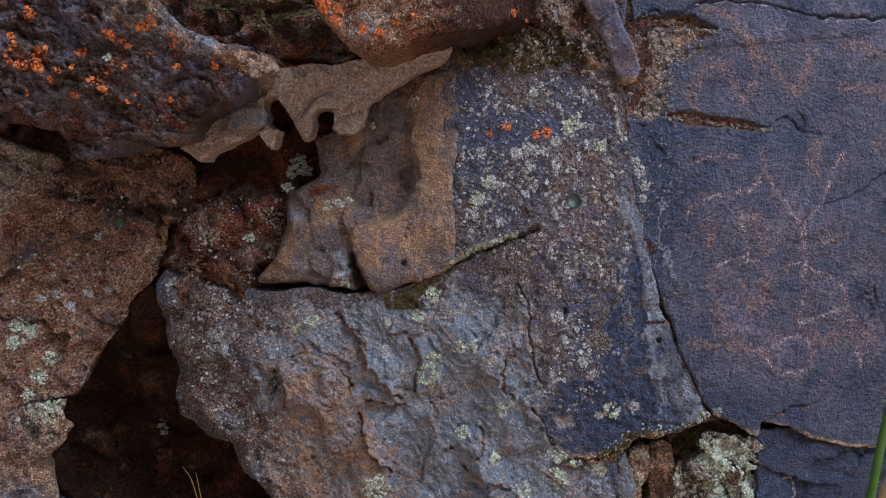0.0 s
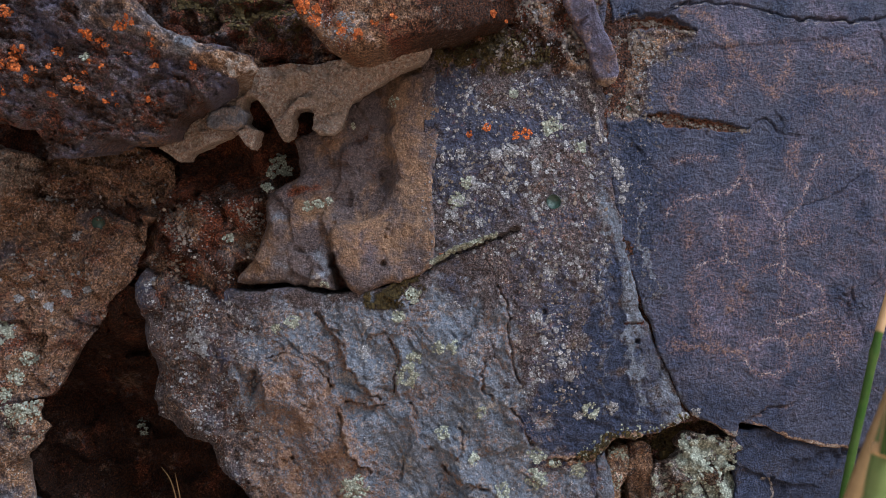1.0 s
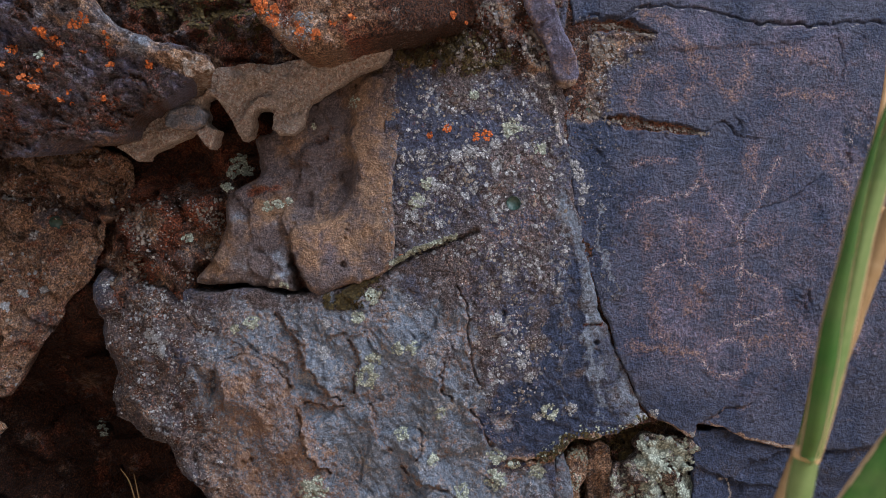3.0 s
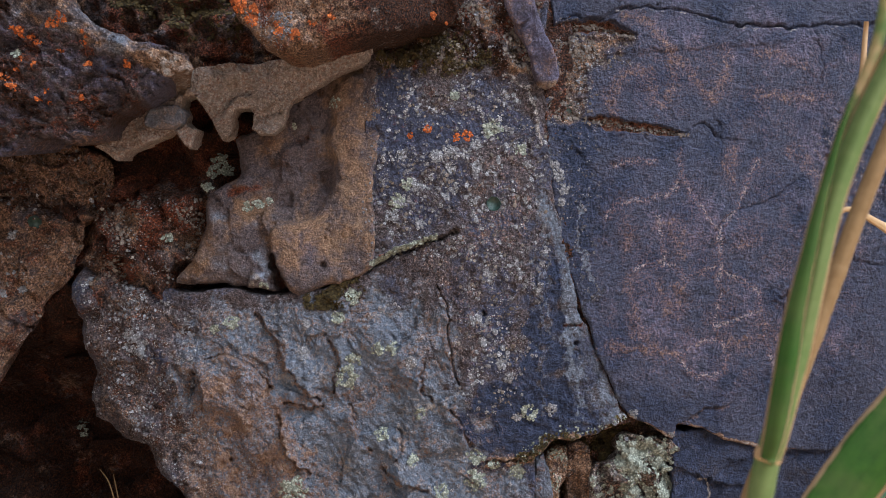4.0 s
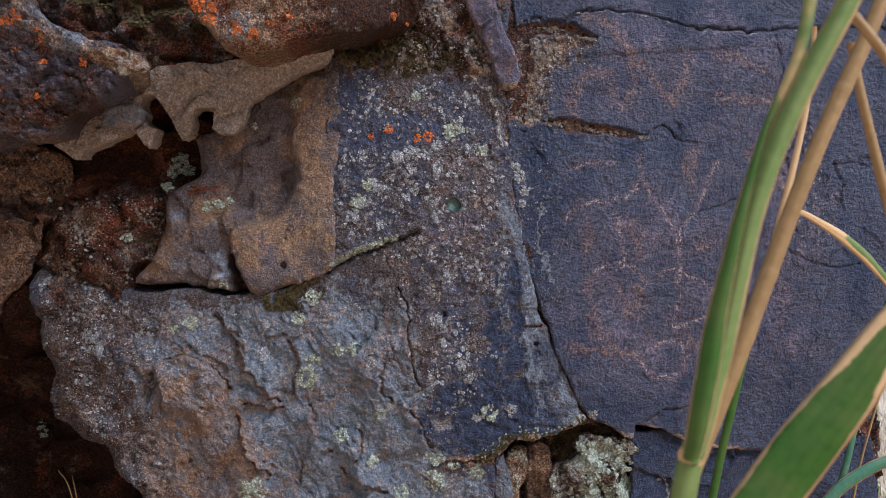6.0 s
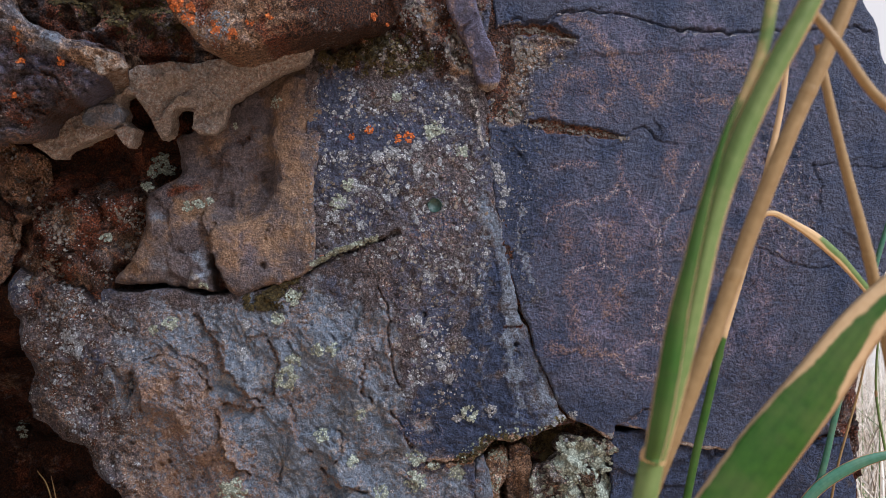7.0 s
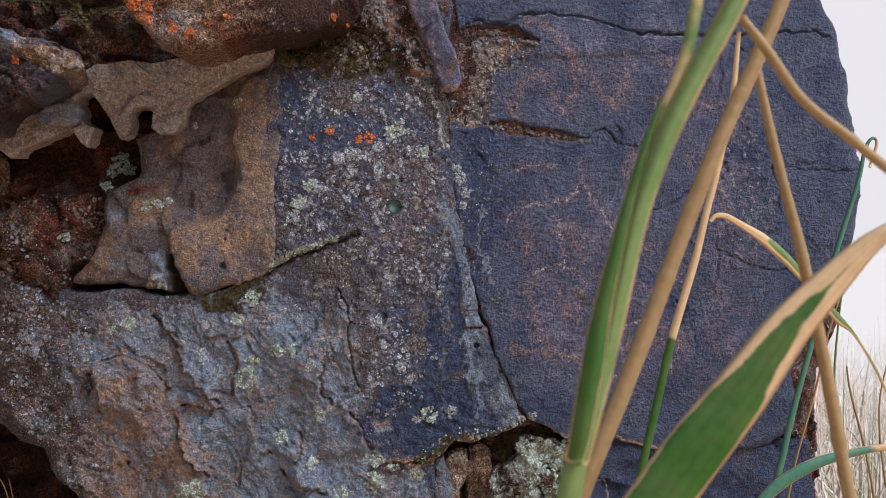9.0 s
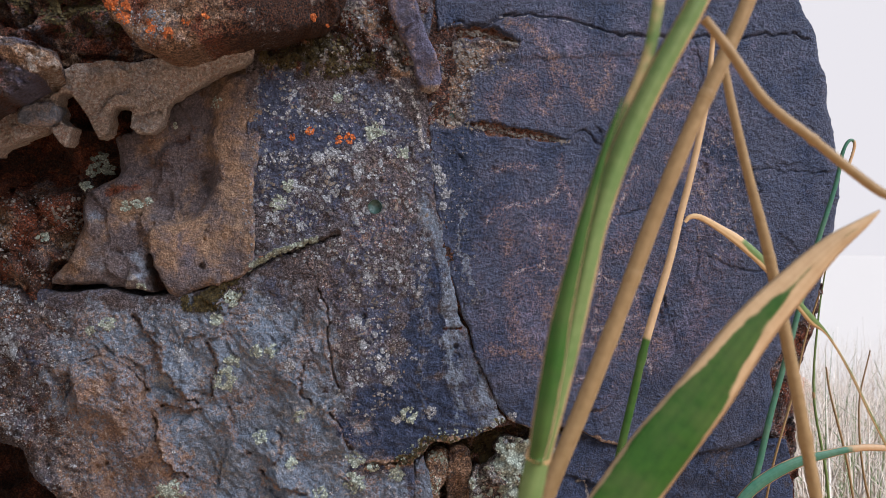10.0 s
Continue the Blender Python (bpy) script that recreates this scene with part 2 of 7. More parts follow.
def reed_material(name, fresh, fresh_b, dry, dry_b, roughness=0.5):
    """Green that has died back to straw where the coat says so, with fine veins."""
    mat, tree, shader = nodes_of(name, roughness)
    k = Kit(tree)
    n, m = k.noise(180, 3), k.noise(35, 3)
    dead = k.masks("coat_a")
    f = k.ramp(k.math("ADD", dead[0], k.math("MULTIPLY", k.math("SUBTRACT", m, 0.5), 0.95)), 0.35, 0.65)
    col = k.mix(f, k.mix(n, fresh, fresh_b), k.mix(n, dry, dry_b))
    vein = k.math("SINE", k.math("MULTIPLY", dead[1], 130.0))
    col = k.mix(k.math("MULTIPLY", k.ramp(k.math("ADD", m, k.math("MULTIPLY", vein, 0.03)), 0.35, 0.65), 0.05), col, dry_b)
    streak = k.ramp(k.math("ADD", k.math("SINE", k.math("MULTIPLY", dead[1], 31.0)), k.math("MULTIPLY", m, 2.0)), 0.4, 2.2)
    col = k.mix(k.math("MULTIPLY", streak, 0.14), col, k.mix(f, tuple(0.45 * c for c in fresh), tuple(0.55 * c for c in dry)))
    shader.inputs["Specular IOR Level"].default_value = 0.2
    k.link(col, shader.inputs["Base Color"])
    k.link(k.bump(k.math("ADD", k.math("MULTIPLY", vein, 0.10), k.math("MULTIPLY", n, 1.5)), 0.25, 0.0005), shader.inputs["Normal"])
    shader.inputs["Subsurface Weight"].default_value = 0.0
    shader.inputs["Transmission Weight"].default_value = 0.0
    return mat


def earth_material():
    """Brown earth about the outcrop, bleached grassland far off."""
    mat, tree, shader = nodes_of("dry_earth", 0.95)
    k = Kit(tree)
    n = k.noise(9, 4, 0.65)
    near = k.mix(k.ramp(n, 0.3, 0.7), (0.57, 0.35, 0.19), (0.73, 0.49, 0.30))
    span = k.n.new("ShaderNodeVectorMath")
    span.operation = "LENGTH"
    k.link(k.where, span.inputs[0])
    k.link(k.mix(k.ramp(span.outputs["Value"], 2.6, 9.0), near, k.mix(n, (0.43, 0.37, 0.32), (0.53, 0.47, 0.42))), shader.inputs["Base Color"])
    k.link(k.bump(n, 0.6, 0.02), shader.inputs["Normal"])
    return mat


ROCK = rock_material("weathered_sandstone")
SMOOTH_ROCK = rock_material("smooth_sandstone", 1.0)
WHITE_LICHEN = simple_material("white_lichen", (0.235, 0.232, 0.245), (0.50, 0.495, 0.505), 900, vary=0.6, lobed=420)
GREEN_LICHEN = simple_material("green_lichen", (0.235, 0.258, 0.205), (0.46, 0.482, 0.395), 500, vary=0.25, lobed=330)
ORANGE_LICHEN = simple_material("orange_lichen", (0.36, 0.075, 0.014), (0.70, 0.205, 0.036), 500, vary=0.3, lobed=380)
GREY_LICHEN = simple_material("grey_lichen", (0.14, 0.128, 0.138), (0.40, 0.38, 0.38), 600, vary=0.8, lobed=460)
DRAB_LICHEN = simple_material("brown_lichen", (0.10, 0.08, 0.065), (0.27, 0.22, 0.18), 600, vary=0.8)
TRIPE = simple_material("dark_green_lichen", (0.012, 0.026, 0.021), (0.032, 0.056, 0.046), 300, 0.35)
MOSS = simple_material("dry_moss", (0.016, 0.011, 0.003), (0.105, 0.072, 0.018), 500, 0.95, vary=0.8)
REED = reed_material("green_reed", (0.010, 0.040, 0.002), (0.032, 0.084, 0.006), (0.31, 0.19, 0.090), (0.45, 0.310, 0.170), 0.55)
PALE_REED = reed_material("pale_green_reed", (0.058, 0.102, 0.020), (0.135, 0.175, 0.056), (0.36, 0.22, 0.09), (0.50, 0.34, 0.18))
TEAL_REED = reed_material("blue_green_reed", (0.020, 0.075, 0.045), (0.060, 0.145, 0.090), (0.30, 0.17, 0.075), (0.44, 0.29, 0.16))
STRAW = reed_material("dry_reed", (0.30, 0.27, 0.10), (0.42, 0.34, 0.16), (0.150, 0.088, 0.032), (0.285, 0.185, 0.085))
DRY_GRASS = simple_material("dry_grass", (0.58, 0.47, 0.36), (0.90, 0.81, 0.71), 12, 0.7, 0, vary=0.55)
GREEN_GRASS = simple_material("green_grass", (0.10, 0.17, 0.05), (0.25, 0.32, 0.12), 12, 0.6, 0, vary=0.5)
EARTH = earth_material()
RED_STONE = simple_material("red_stone", (0.25, 0.12, 0.07), (0.48, 0.27, 0.17), 30, 0.9, 0.006)


# ---- meshes ----
def mesh_object(name, verts, faces, material, parent=None, label="", coats=None, soft=True):
    me = bpy.data.meshes.new(name)
    verts = np.asarray(verts, np.float32)
    groups = [np.asarray(f, np.int32) for f in (faces if isinstance(faces, list) else [faces])]
    sizes = np.concatenate([np.full(len(f), f.shape[1], np.int32) for f in groups])
    loops = np.concatenate([f.ravel() for f in groups])
    me.vertices.add(len(verts))
    me.vertices.foreach_set("co", verts.ravel())
    me.loops.add(len(loops))
    me.loops.foreach_set("vertex_index", loops)
    me.polygons.add(len(sizes))
    me.polygons.foreach_set("loop_start", np.concatenate([[0], np.cumsum(sizes)[:-1]]).astype(np.int32))
    me.polygons.foreach_set("use_smooth", np.full(len(sizes), soft))
    me.update(calc_edges=True)
    me.validate()
    for key, rgb in (coats or {}).items():
        at = me.attributes.new(key, "FLOAT_COLOR", "POINT")
        at.data.foreach_set("color", np.concatenate([rgb, np.ones((len(rgb), 1))], 1).astype(np.float32).ravel())
    me.materials.append(material)
    ob = new(name, me)
    ob.parent = parent
    if label:
        tagged(ob, label)
    return ob


COATS = (("coat_a", ("patina", "tan", "rust")), ("coat_b", ("pale", "peck", "moss")), ("coat_c", ("crust", "soil_and_shade", "rind")), ("coat_d", ("deep", "ochre", "film")))


class Rock:
    """A block of the outcrop: an outline on the wall plan, a broken front face and sides that run back into the hill."""

    def __init__(self, name, outline, label, step=0.002, face=None, coat=None, base=wall_y, edge=0.012, ragged=0.004, back=0.22, seed=1, taper=1.1, stone=ROCK):
        xs, zs = [p[0] for p in outline], [p[1] for p in outline]
        m = 0.02
        gx = np.arange(min(xs) - m, max(xs) + m, step)
        gz = np.arange(min(zs) - m, max(zs) + m, step)
        x, z = np.meshgrid(gx, gz, indexing="ij")
        wx, wz = rough(x, z, 0.03, ragged, seed + 50)
        wx, wz = rough(wx, wz, 0.11, ragged * 1.2, seed + 60)
        d = inside_distance(wx, wz, outline)
        h = face(x, z) if face else 0 * x
        r = (edge(x, z) if callable(edge) else edge) * (1 + 0.5 * grain(x, z, 0.05, seed + 70))
        q = np.clip(1 - d / r, 0, 1)
        drop = r * (1 - np.sqrt(np.clip(1 - q * q, 0, 1)))
        y = base(x, z) - h + drop
        self.x0, self.z0, self.step, self.y, self.d = gx[0], gz[0], step, y, d
        # bring the rim onto the outline
        ddx, ddz = np.gradient(d, step)
        g2 = np.clip(ddx ** 2 + ddz ** 2, 0.3, None)
        out = d < 0
        px, pz = np.where(out, x - d * ddx / g2, x), np.where(out, z - d * ddz / g2, z)
        quad = (d[:-1, :-1] > 0) | (d[1:, :-1] > 0) | (d[:-1, 1:] > 0) | (d[1:, 1:] > 0)
        number = np.arange(x.size).reshape(x.shape)
        faces = np.stack([number[:-1, :-1][quad], number[1:, :-1][quad], number[1:, 1:][quad], number[:-1, 1:][quad]], 1)
        used = np.unique(faces)
        renum = np.full(x.size, -1)
        renum[used] = np.arange(len(used))
        faces = renum[faces]
        verts = np.stack([px, y, pz], -1).reshape(-1, 3)[used]
        # sides that run back
        e = np.concatenate([faces[:, [0, 1]], faces[:, [1, 2]], faces[:, [2, 3]], faces[:, [3, 0]]])
        key = np.sort(e, 1)
        _, first, count = np.unique(key[:, 0] * len(used) + key[:, 1], return_index=True, return_counts=True)
        rim = e[first[count == 1]]
        loop = np.unique(rim)
        middle = ((min(xs) + max(xs)) / 2, (min(zs) + max(zs)) / 2)
        n, rows = len(verts), [verts]
        last = np.full(len(verts), -1)
        last[loop] = loop
        sides = []
        for k, (deep, pull) in enumerate(((0.2, 0.0), (1.0, 0.0))):
            v = verts[loop].copy()
            j = 0.004 * fbm(v[:, 0], v[:, 2], 0.02, 2, seed + 80 + k)
            v[:, 0] += j + (middle[0] - v[:, 0]) * back * deep * taper
            v[:, 1] += back * deep
            v[:, 2] += (middle[1] - v[:, 2]) * back * deep * taper
            rows.append(v)
            nxt = np.full(len(verts), -1)
            nxt[loop] = n + np.arange(len(loop))
            sides.append(np.stack([last[rim[:, 1]], last[rim[:, 0]], nxt[rim[:, 0]], nxt[rim[:, 1]]], 1))
            n += len(loop)
            last = nxt
        c = coat(x, z) if coat else {}
        coats = {}
        for attr, names in COATS:
            rgb = np.stack([np.clip(c.get(nm, 0 * x), 0, 1).ravel()[used] for nm in names], 1)
            coats[attr] = np.concatenate([rgb, rgb[loop], rgb[loop]])
        self.ob = tagged(mesh_object(name, np.concatenate(rows), np.concatenate([faces] + sides), stone, coats=coats), label, "" if name == "knob" else "rock", kind="structure" if name == "recess_wall" else "")

    def on(self, x, z):
        """Height and slopes of the face at points."""
        i = np.clip(((x - self.x0) / self.step).astype(int), 1, self.y.shape[0] - 2)
        j = np.clip(((z - self.z0) / self.step).astype(int), 1, self.y.shape[1] - 2)
        s = 6 * self.step
        i, j = np.clip(i, 3, self.y.shape[0] - 4), np.clip(j, 3, self.y.shape[1] - 4)
        return self.y[i, j], (self.y[i + 3, j] - self.y[i - 3, j]) / s, (self.y[i, j + 3] - self.y[i, j - 3]) / s, self.d[i, j]


def scatter(rock, name, label, material, spots, seed, raised=0.0006, lobes=6, ragged=(0.66, 1.12)):
    """Crusts of lichen on a rock, each a low, ragged, lumpy disc. spots: columns of x, z, radius."""
    rng = np.random.default_rng(seed)
    spots = np.asarray(spots)
    y, sx, sz, d = rock.on(spots[:, 0], spots[:, 1])
    ok = (d > 0.001) & (np.abs(sx) < 3) & (np.abs(sz) < 3)
    sx, sz = np.clip(sx, -0.7, 0.7), np.clip(sz, -0.7, 0.7)
    spots, y, sx, sz = spots[ok], y[ok], sx[ok], sz[ok]
    if not len(spots):
        return None
    n, arms = len(spots), 2 * lobes
    ang = np.arange(arms) / arms * 2 * math.pi
    turn = rng.uniform(0, 6.28, (n, 1))
    rag = rng.uniform(*ragged, (n, arms))
    rag[:, 1::2] *= 0.80 if ragged[0] < 0.8 else 1.0
    squash = rng.uniform(0.7, 1.0, (n, 1))
    verts = []
    for ring, up in ((0.0, 0.8), (0.84, 1.0), (1.0, -0.8)):
        rad = spots[:, 2:3] * ring * (rag if ring else 1 + 0 * rag)
        u, v = rad * np.cos(ang), rad * np.sin(ang) * squash
        x = u * np.cos(turn) - v * np.sin(turn)
        z = u * np.sin(turn) + v * np.cos(turn)
        lift = raised * np.clip(spots[:, 2:3] / 0.006, 0.5, 2.2) * up * rng.uniform(0.6, 1.3, (n, arms))
        verts.append(np.stack([spots[:, 0:1] + x, y[:, None] + sx[:, None] * x + sz[:, None] * z - lift - 0.0003, spots[:, 1:2] + z], -1))
    verts = np.stack(verts, 1)
    verts[:, 0] = verts[:, 0].mean(1, keepdims=True)
    idx = np.arange(n * 3 * arms).reshape(n, 3, arms)
    nx = np.roll(idx, -1, axis=2)
    quads = np.stack([idx[:, 1], nx[:, 1], nx[:, 2], idx[:, 2]], -1).reshape(-1, 4)
    tris = np.stack([np.repeat(idx[:, 0, :1], arms, 1), nx[:, 1], idx[:, 1]], -1).reshape(-1, 3)
    flat = np.concatenate([quads.ravel(), tris.ravel()])
    used, flat = np.unique(flat, return_inverse=True)
    q = 4 * n * arms
    ob = mesh_object(name, verts.reshape(-1, 3)[used], [flat[:q].reshape(-1, 4)[:, ::-1], flat[q:].reshape(-1, 3)], material, rock.ob, label, soft=n == 1)
    return tagged(ob, kind="stuff") if n > 1 else ob


def sown(outline, count, small, large, seed, clump=0.05, power=2.2, bare=()):
    """Spots scattered in an outline, in clumps, most of them small."""
    rng = np.random.default_rng(seed)
    xs, zs = [p[0] for p in outline], [p[1] for p in outline]
    x, z = rng.uniform(min(xs), max(xs), count * 12), rng.uniform(min(zs), max(zs), count * 12)
    ok = area(x, z, outline, 0.03, 0.01) * np.clip(0.30 + 1.5 * fbm(x, z, clump, 3, seed), 0.03, 1) > rng.uniform(0, 1, len(x))
    for pts in bare:
        ok &= area(x, z, pts, 0.02, 0.01) < rng.uniform(0, 1.3, len(x))
    x, z = x[ok][:count], z[ok][:count]
    return np.stack([x, z, small + (large - small) * rng.uniform(0, 1, len(x)) ** power], 1)


def colony(rock, x, z, radius, material, label, seed, lobe=0.0022, stretch=(1.0, 1.0, 0.0), hollow=0.0, name="lichen_rosette"):
    """One lichen: a patch of small lobes grown together."""
    rng = np.random.default_rng(seed)
    lobe = 1.35 * lobe
    n = int(max(9, 4.2 * (radius / lobe) ** 2))
    a, r = rng.uniform(0, 6.28, n), np.sqrt(rng.uniform(hollow ** 2, 1, n)) * radius
    r *= 1 + 0.35 * np.sin(3 * a + seed) * np.sin(2 * a + 2 * seed)
    u, v = r * np.cos(a) * stretch[0], r * np.sin(a) * stretch[1]
    c, s_ = math.cos(radians(stretch[2])), math.sin(radians(stretch[2]))
    spots = np.stack([x + u * c - v * s_, z + u * s_ + v * c, lobe * rng.uniform(0.45, 1.5, n)], 1)
    ob = scatter(rock, name, label, material, spots, seed + 1, 0.0007)
    if ob:
        ob.pop("kind", None)
    return ob


# ---- the outcrop, block by block ----
def lay(x, z, *pairs):
    """Adds up coats."""
    out = {}
    for key, v in pairs:
        out[key] = np.maximum(out[key], v) if key in out else v
    return out


# the wall at the back of the recess, seen between the blocks
RECESS = [(-0.700, 1.201), (-0.351, 1.224), (-0.040, 1.262), (-0.040, 1.070), (-0.150, 1.020), (-0.235, 0.938), (-0.111, 0.798), (-0.111, 0.596), (-0.701, 0.596)]
RED_PATCH = [(-0.344, 1.132), (-0.260, 1.215), (-0.080, 1.250), (-0.080, 1.130), (-0.185, 1.108), (-0.220, 1.085), (-0.282, 1.085), (-0.336, 1.070)]
CAVE_RED = [(-0.383, 0.720), (-0.313, 0.728), (-0.259, 0.673), (-0.267, 0.596), (-0.383, 0.596)]
ROOTS = [(-0.359, 1.070), (-0.220, 1.070), (-0.212, 1.031), (-0.259, 0.953), (-0.352, 0.953)]


def recess_face(x, z):
    near = area(x, z, ROOTS, 0.10, 0.02)
    return (0.016 * fbm(x, z, 0.10, 4, 11) - 0.15 * smooth(-z, -0.93, -0.76) * smooth(-x, 0.16, 0.26) + 1.2 * broken(x, z, 0.05, 12, 0.5, 0.35) + 0.6 * broken(x, z, 0.018, 13, 0.5, 0.4)
            + 0.060 * near)


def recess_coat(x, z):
    # patchy dark earth, thickened below z 0.95 to paint in cave shade
    return lay(x, z, ("soil_and_shade", 0.5 - 0.25 * area(x, z, ROOTS, 0.06, 0.02) + 0.3 * smooth(-z, -0.95, -0.85) + 0.6 * fbm(x, z, 0.04, 3, 14)), ("rust", 0.62 + 0.7 * fbm(x, z, 0.05, 3, 15)), ("rust", 0.95 * np.maximum(area(x, z, RED_PATCH, 0.03, 0.02), 0.8 * area(x, z, CAVE_RED, 0.03, 0.02))),
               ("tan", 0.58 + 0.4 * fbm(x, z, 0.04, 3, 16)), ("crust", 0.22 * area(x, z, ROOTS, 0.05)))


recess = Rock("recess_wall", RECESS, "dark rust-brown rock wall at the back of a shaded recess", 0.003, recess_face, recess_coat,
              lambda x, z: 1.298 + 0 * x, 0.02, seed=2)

# the big central boulder
MAIN = [(0.240, 1.374), (0.234, 1.277), (0.228, 1.218), (0.233, 1.181), (0.236, 1.137), (0.242, 1.072), (0.263, 0.972), (0.277, 0.929), (0.299, 0.871), (0.325, 0.814), (0.338, 0.784), (0.303, 0.762), (0.250, 0.759), (0.222, 0.739), (0.221, 0.623), (-0.196, 0.612), (-0.228, 0.664), (-0.256, 0.694), (-0.286, 0.732), (-0.328, 0.746), (-0.362, 0.776), (-0.367, 0.851), (-0.381, 0.903), (-0.389, 0.952), (-0.371, 0.979), (-0.337, 0.964), (-0.246, 0.943), (-0.171, 0.950), (-0.105, 0.941), (-0.061, 0.948), (0.005, 0.973), (0.002, 1.102), (0.000, 1.227), (0.006, 1.264), (0.012, 1.302), (0.012, 1.377)]
LIP = [(0.005, 0.973), (0.041, 0.995), (0.087, 1.011), (0.119, 1.026)]
LONG_CRACK = [(0.234, 1.181), (0.236, 1.137), (0.242, 1.072), (0.263, 0.972), (0.277, 0.929), (0.299, 0.871), (0.325, 0.814), (0.340, 0.785)]
FOOT_LIP = [(0.338, 0.784), (0.303, 0.762), (0.250, 0.759), (0.222, 0.739), (0.200, 0.730), (0.163, 0.730)]
SLAB_LIP = [(0.342, 0.788), (0.372, 0.776), (0.404, 0.758), (0.408, 0.775), (0.441, 0.773), (0.478, 0.757), (0.516, 0.746), (0.570, 0.740)]
MAIN_TOP = [(0.020, 1.361), (0.221, 1.362), (0.226, 1.239), (0.178, 1.232), (0.127, 1.235), (0.084, 1.237), (0.049, 1.232), (0.016, 1.226)]
LICHEN_BED = [(0.012, 1.227), (0.157, 1.229), (0.207, 1.218), (0.227, 1.174), (0.230, 1.072), (0.239, 0.994), (0.223, 0.915), (0.208, 0.858), (0.184, 0.800), (0.156, 0.785), (0.127, 0.821), (0.105, 0.915), (0.084, 1.001), (0.033, 0.993), (0.010, 0.979)]
SHEET = [(0.087, 0.950), (0.108, 0.940), (0.119, 0.886), (0.123, 0.843), (0.101, 0.857), (0.087, 0.893)]
DARK_CORNER = [(0.178, 0.857), (0.213, 0.886), (0.224, 0.943), (0.234, 0.986), (0.247, 0.972), (0.252, 0.915), (0.263, 0.886), (0.270, 0.814), (0.292, 0.782), (0.328, 0.771), (0.263, 0.756), (0.224, 0.731), (0.199, 0.733), (0.163, 0.731), (0.145, 0.749), (0.138, 0.785), (0.156, 0.814)]
DARK_PATCH = [(0.012, 1.227), (0.048, 1.234), (0.055, 1.175), (0.021, 1.168)]
UPPER_VARNISH = [(0.019, 1.175), (0.084, 1.171), (0.149, 1.166), (0.145, 1.145), (0.084, 1.134), (0.018, 1.131)]
LOW_ROUGH = [(-0.223, 0.927), (-0.061, 0.935), (0.012, 0.957), (0.084, 0.929), (0.126, 0.829), (0.163, 0.741), (0.220, 0.719), (0.221, 0.623), (-0.196, 0.612), (-0.210, 0.695), (-0.254, 0.808)]
BROWN_LEFT = [(-0.389, 0.955), (-0.337, 0.963), (-0.253, 0.941), (-0.223, 0.912), (-0.216, 0.808), (-0.195, 0.696), (-0.189, 0.612), (-0.228, 0.664), (-0.286, 0.732), (-0.362, 0.776)]
BULGE = [(-0.164, 0.854), (-0.105, 0.818), (-0.090, 0.766), (-0.068, 0.714), (-0.098, 0.691), (-0.135, 0.735), (-0.179, 0.794)]
PIT = [(-0.237, 0.845), (-0.217, 0.838), (-0.212, 0.816), (-0.224, 0.797), (-0.235, 0.808)]
FLAKE_D = [(0.041, 0.856), (0.084, 0.886), (0.105, 0.843), (0.155, 0.800), (0.127, 0.741), (0.070, 0.747), (0.048, 0.798)]
FLAKE_E = [(-0.061, 0.891), (-0.028, 0.899), (-0.028, 0.848), (-0.046, 0.819), (-0.061, 0.855)]
LOW_CRACK_E = [(0.163, 0.730), (0.200, 0.730), (0.222, 0.739)]
STRIP_A = [(0.230, 1.065), (0.233, 0.994), (0.235, 0.936), (0.241, 0.886), (0.230, 0.851)]
SLIVER = [(0.239, 1.029), (0.262, 0.972), (0.275, 0.929), (0.296, 0.871), (0.328, 0.800), (0.328, 0.778), (0.274, 0.778), (0.263, 0.822), (0.259, 0.879), (0.251, 0.944)]
SLIVER_BREAK = [(0.256, 0.906), (0.282, 0.906)]
MOSS_TOP = [(0.012, 1.268), (0.062, 1.284), (0.113, 1.275), (0.156, 1.264), (0.163, 1.239), (0.113, 1.233), (0.062, 1.232), (0.023, 1.228)]
OVAL_HOLE = [(0.190, 1.258), (0.200, 1.247)]
DRAB = [(0.156, 1.152), (0.220, 1.130), (0.227, 1.072), (0.197, 1.015), (0.126, 0.986), (0.155, 0.915), (0.183, 0.886), (0.126, 0.858), (0.105, 0.929), (0.069, 0.993), (0.126, 1.029)]
MAIN_HOLES = [(a, b, 0.0034) for a, b in [(0.273, 0.884), (-0.171, 0.724), (0.155, 0.921)]]
LICHEN_FOLD = [(0.182, 1.227), (0.211, 1.210), (0.222, 1.174), (0.228, 1.137)]


BROWN_WASH = [(-0.204, 0.856), (-0.147, 0.864), (-0.103, 0.842), (-0.103, 0.770), (-0.060, 0.741), (-0.046, 0.682), (-0.060, 0.625), (-0.226, 0.625), (-0.211, 0.741), (-0.219, 0.813)]
BLUE_WASH = [(-0.103, 0.885), (-0.046, 0.892), (-0.017, 0.856), (0.048, 0.820), (0.084, 0.770), (0.149, 0.741), (0.156, 0.682), (-0.017, 0.625), (-0.038, 0.726), (-0.089, 0.784), (-0.111, 0.842)]
FLAP_A = [(-0.141, 0.917), (-0.128, 0.904), (-0.116, 0.891), (-0.103, 0.872), (-0.103, 0.856), (-0.092, 0.842), (-0.077, 0.826), (-0.067, 0.813), (-0.056, 0.807)]
FLAP_B = [(-0.100, 0.803), (-0.083, 0.802), (-0.067, 0.797), (-0.050, 0.797)]
FLAP_C = [(-0.014, 0.802), (-0.010, 0.784), (-0.007, 0.767), (0.001, 0.750), (0.012, 0.741)]
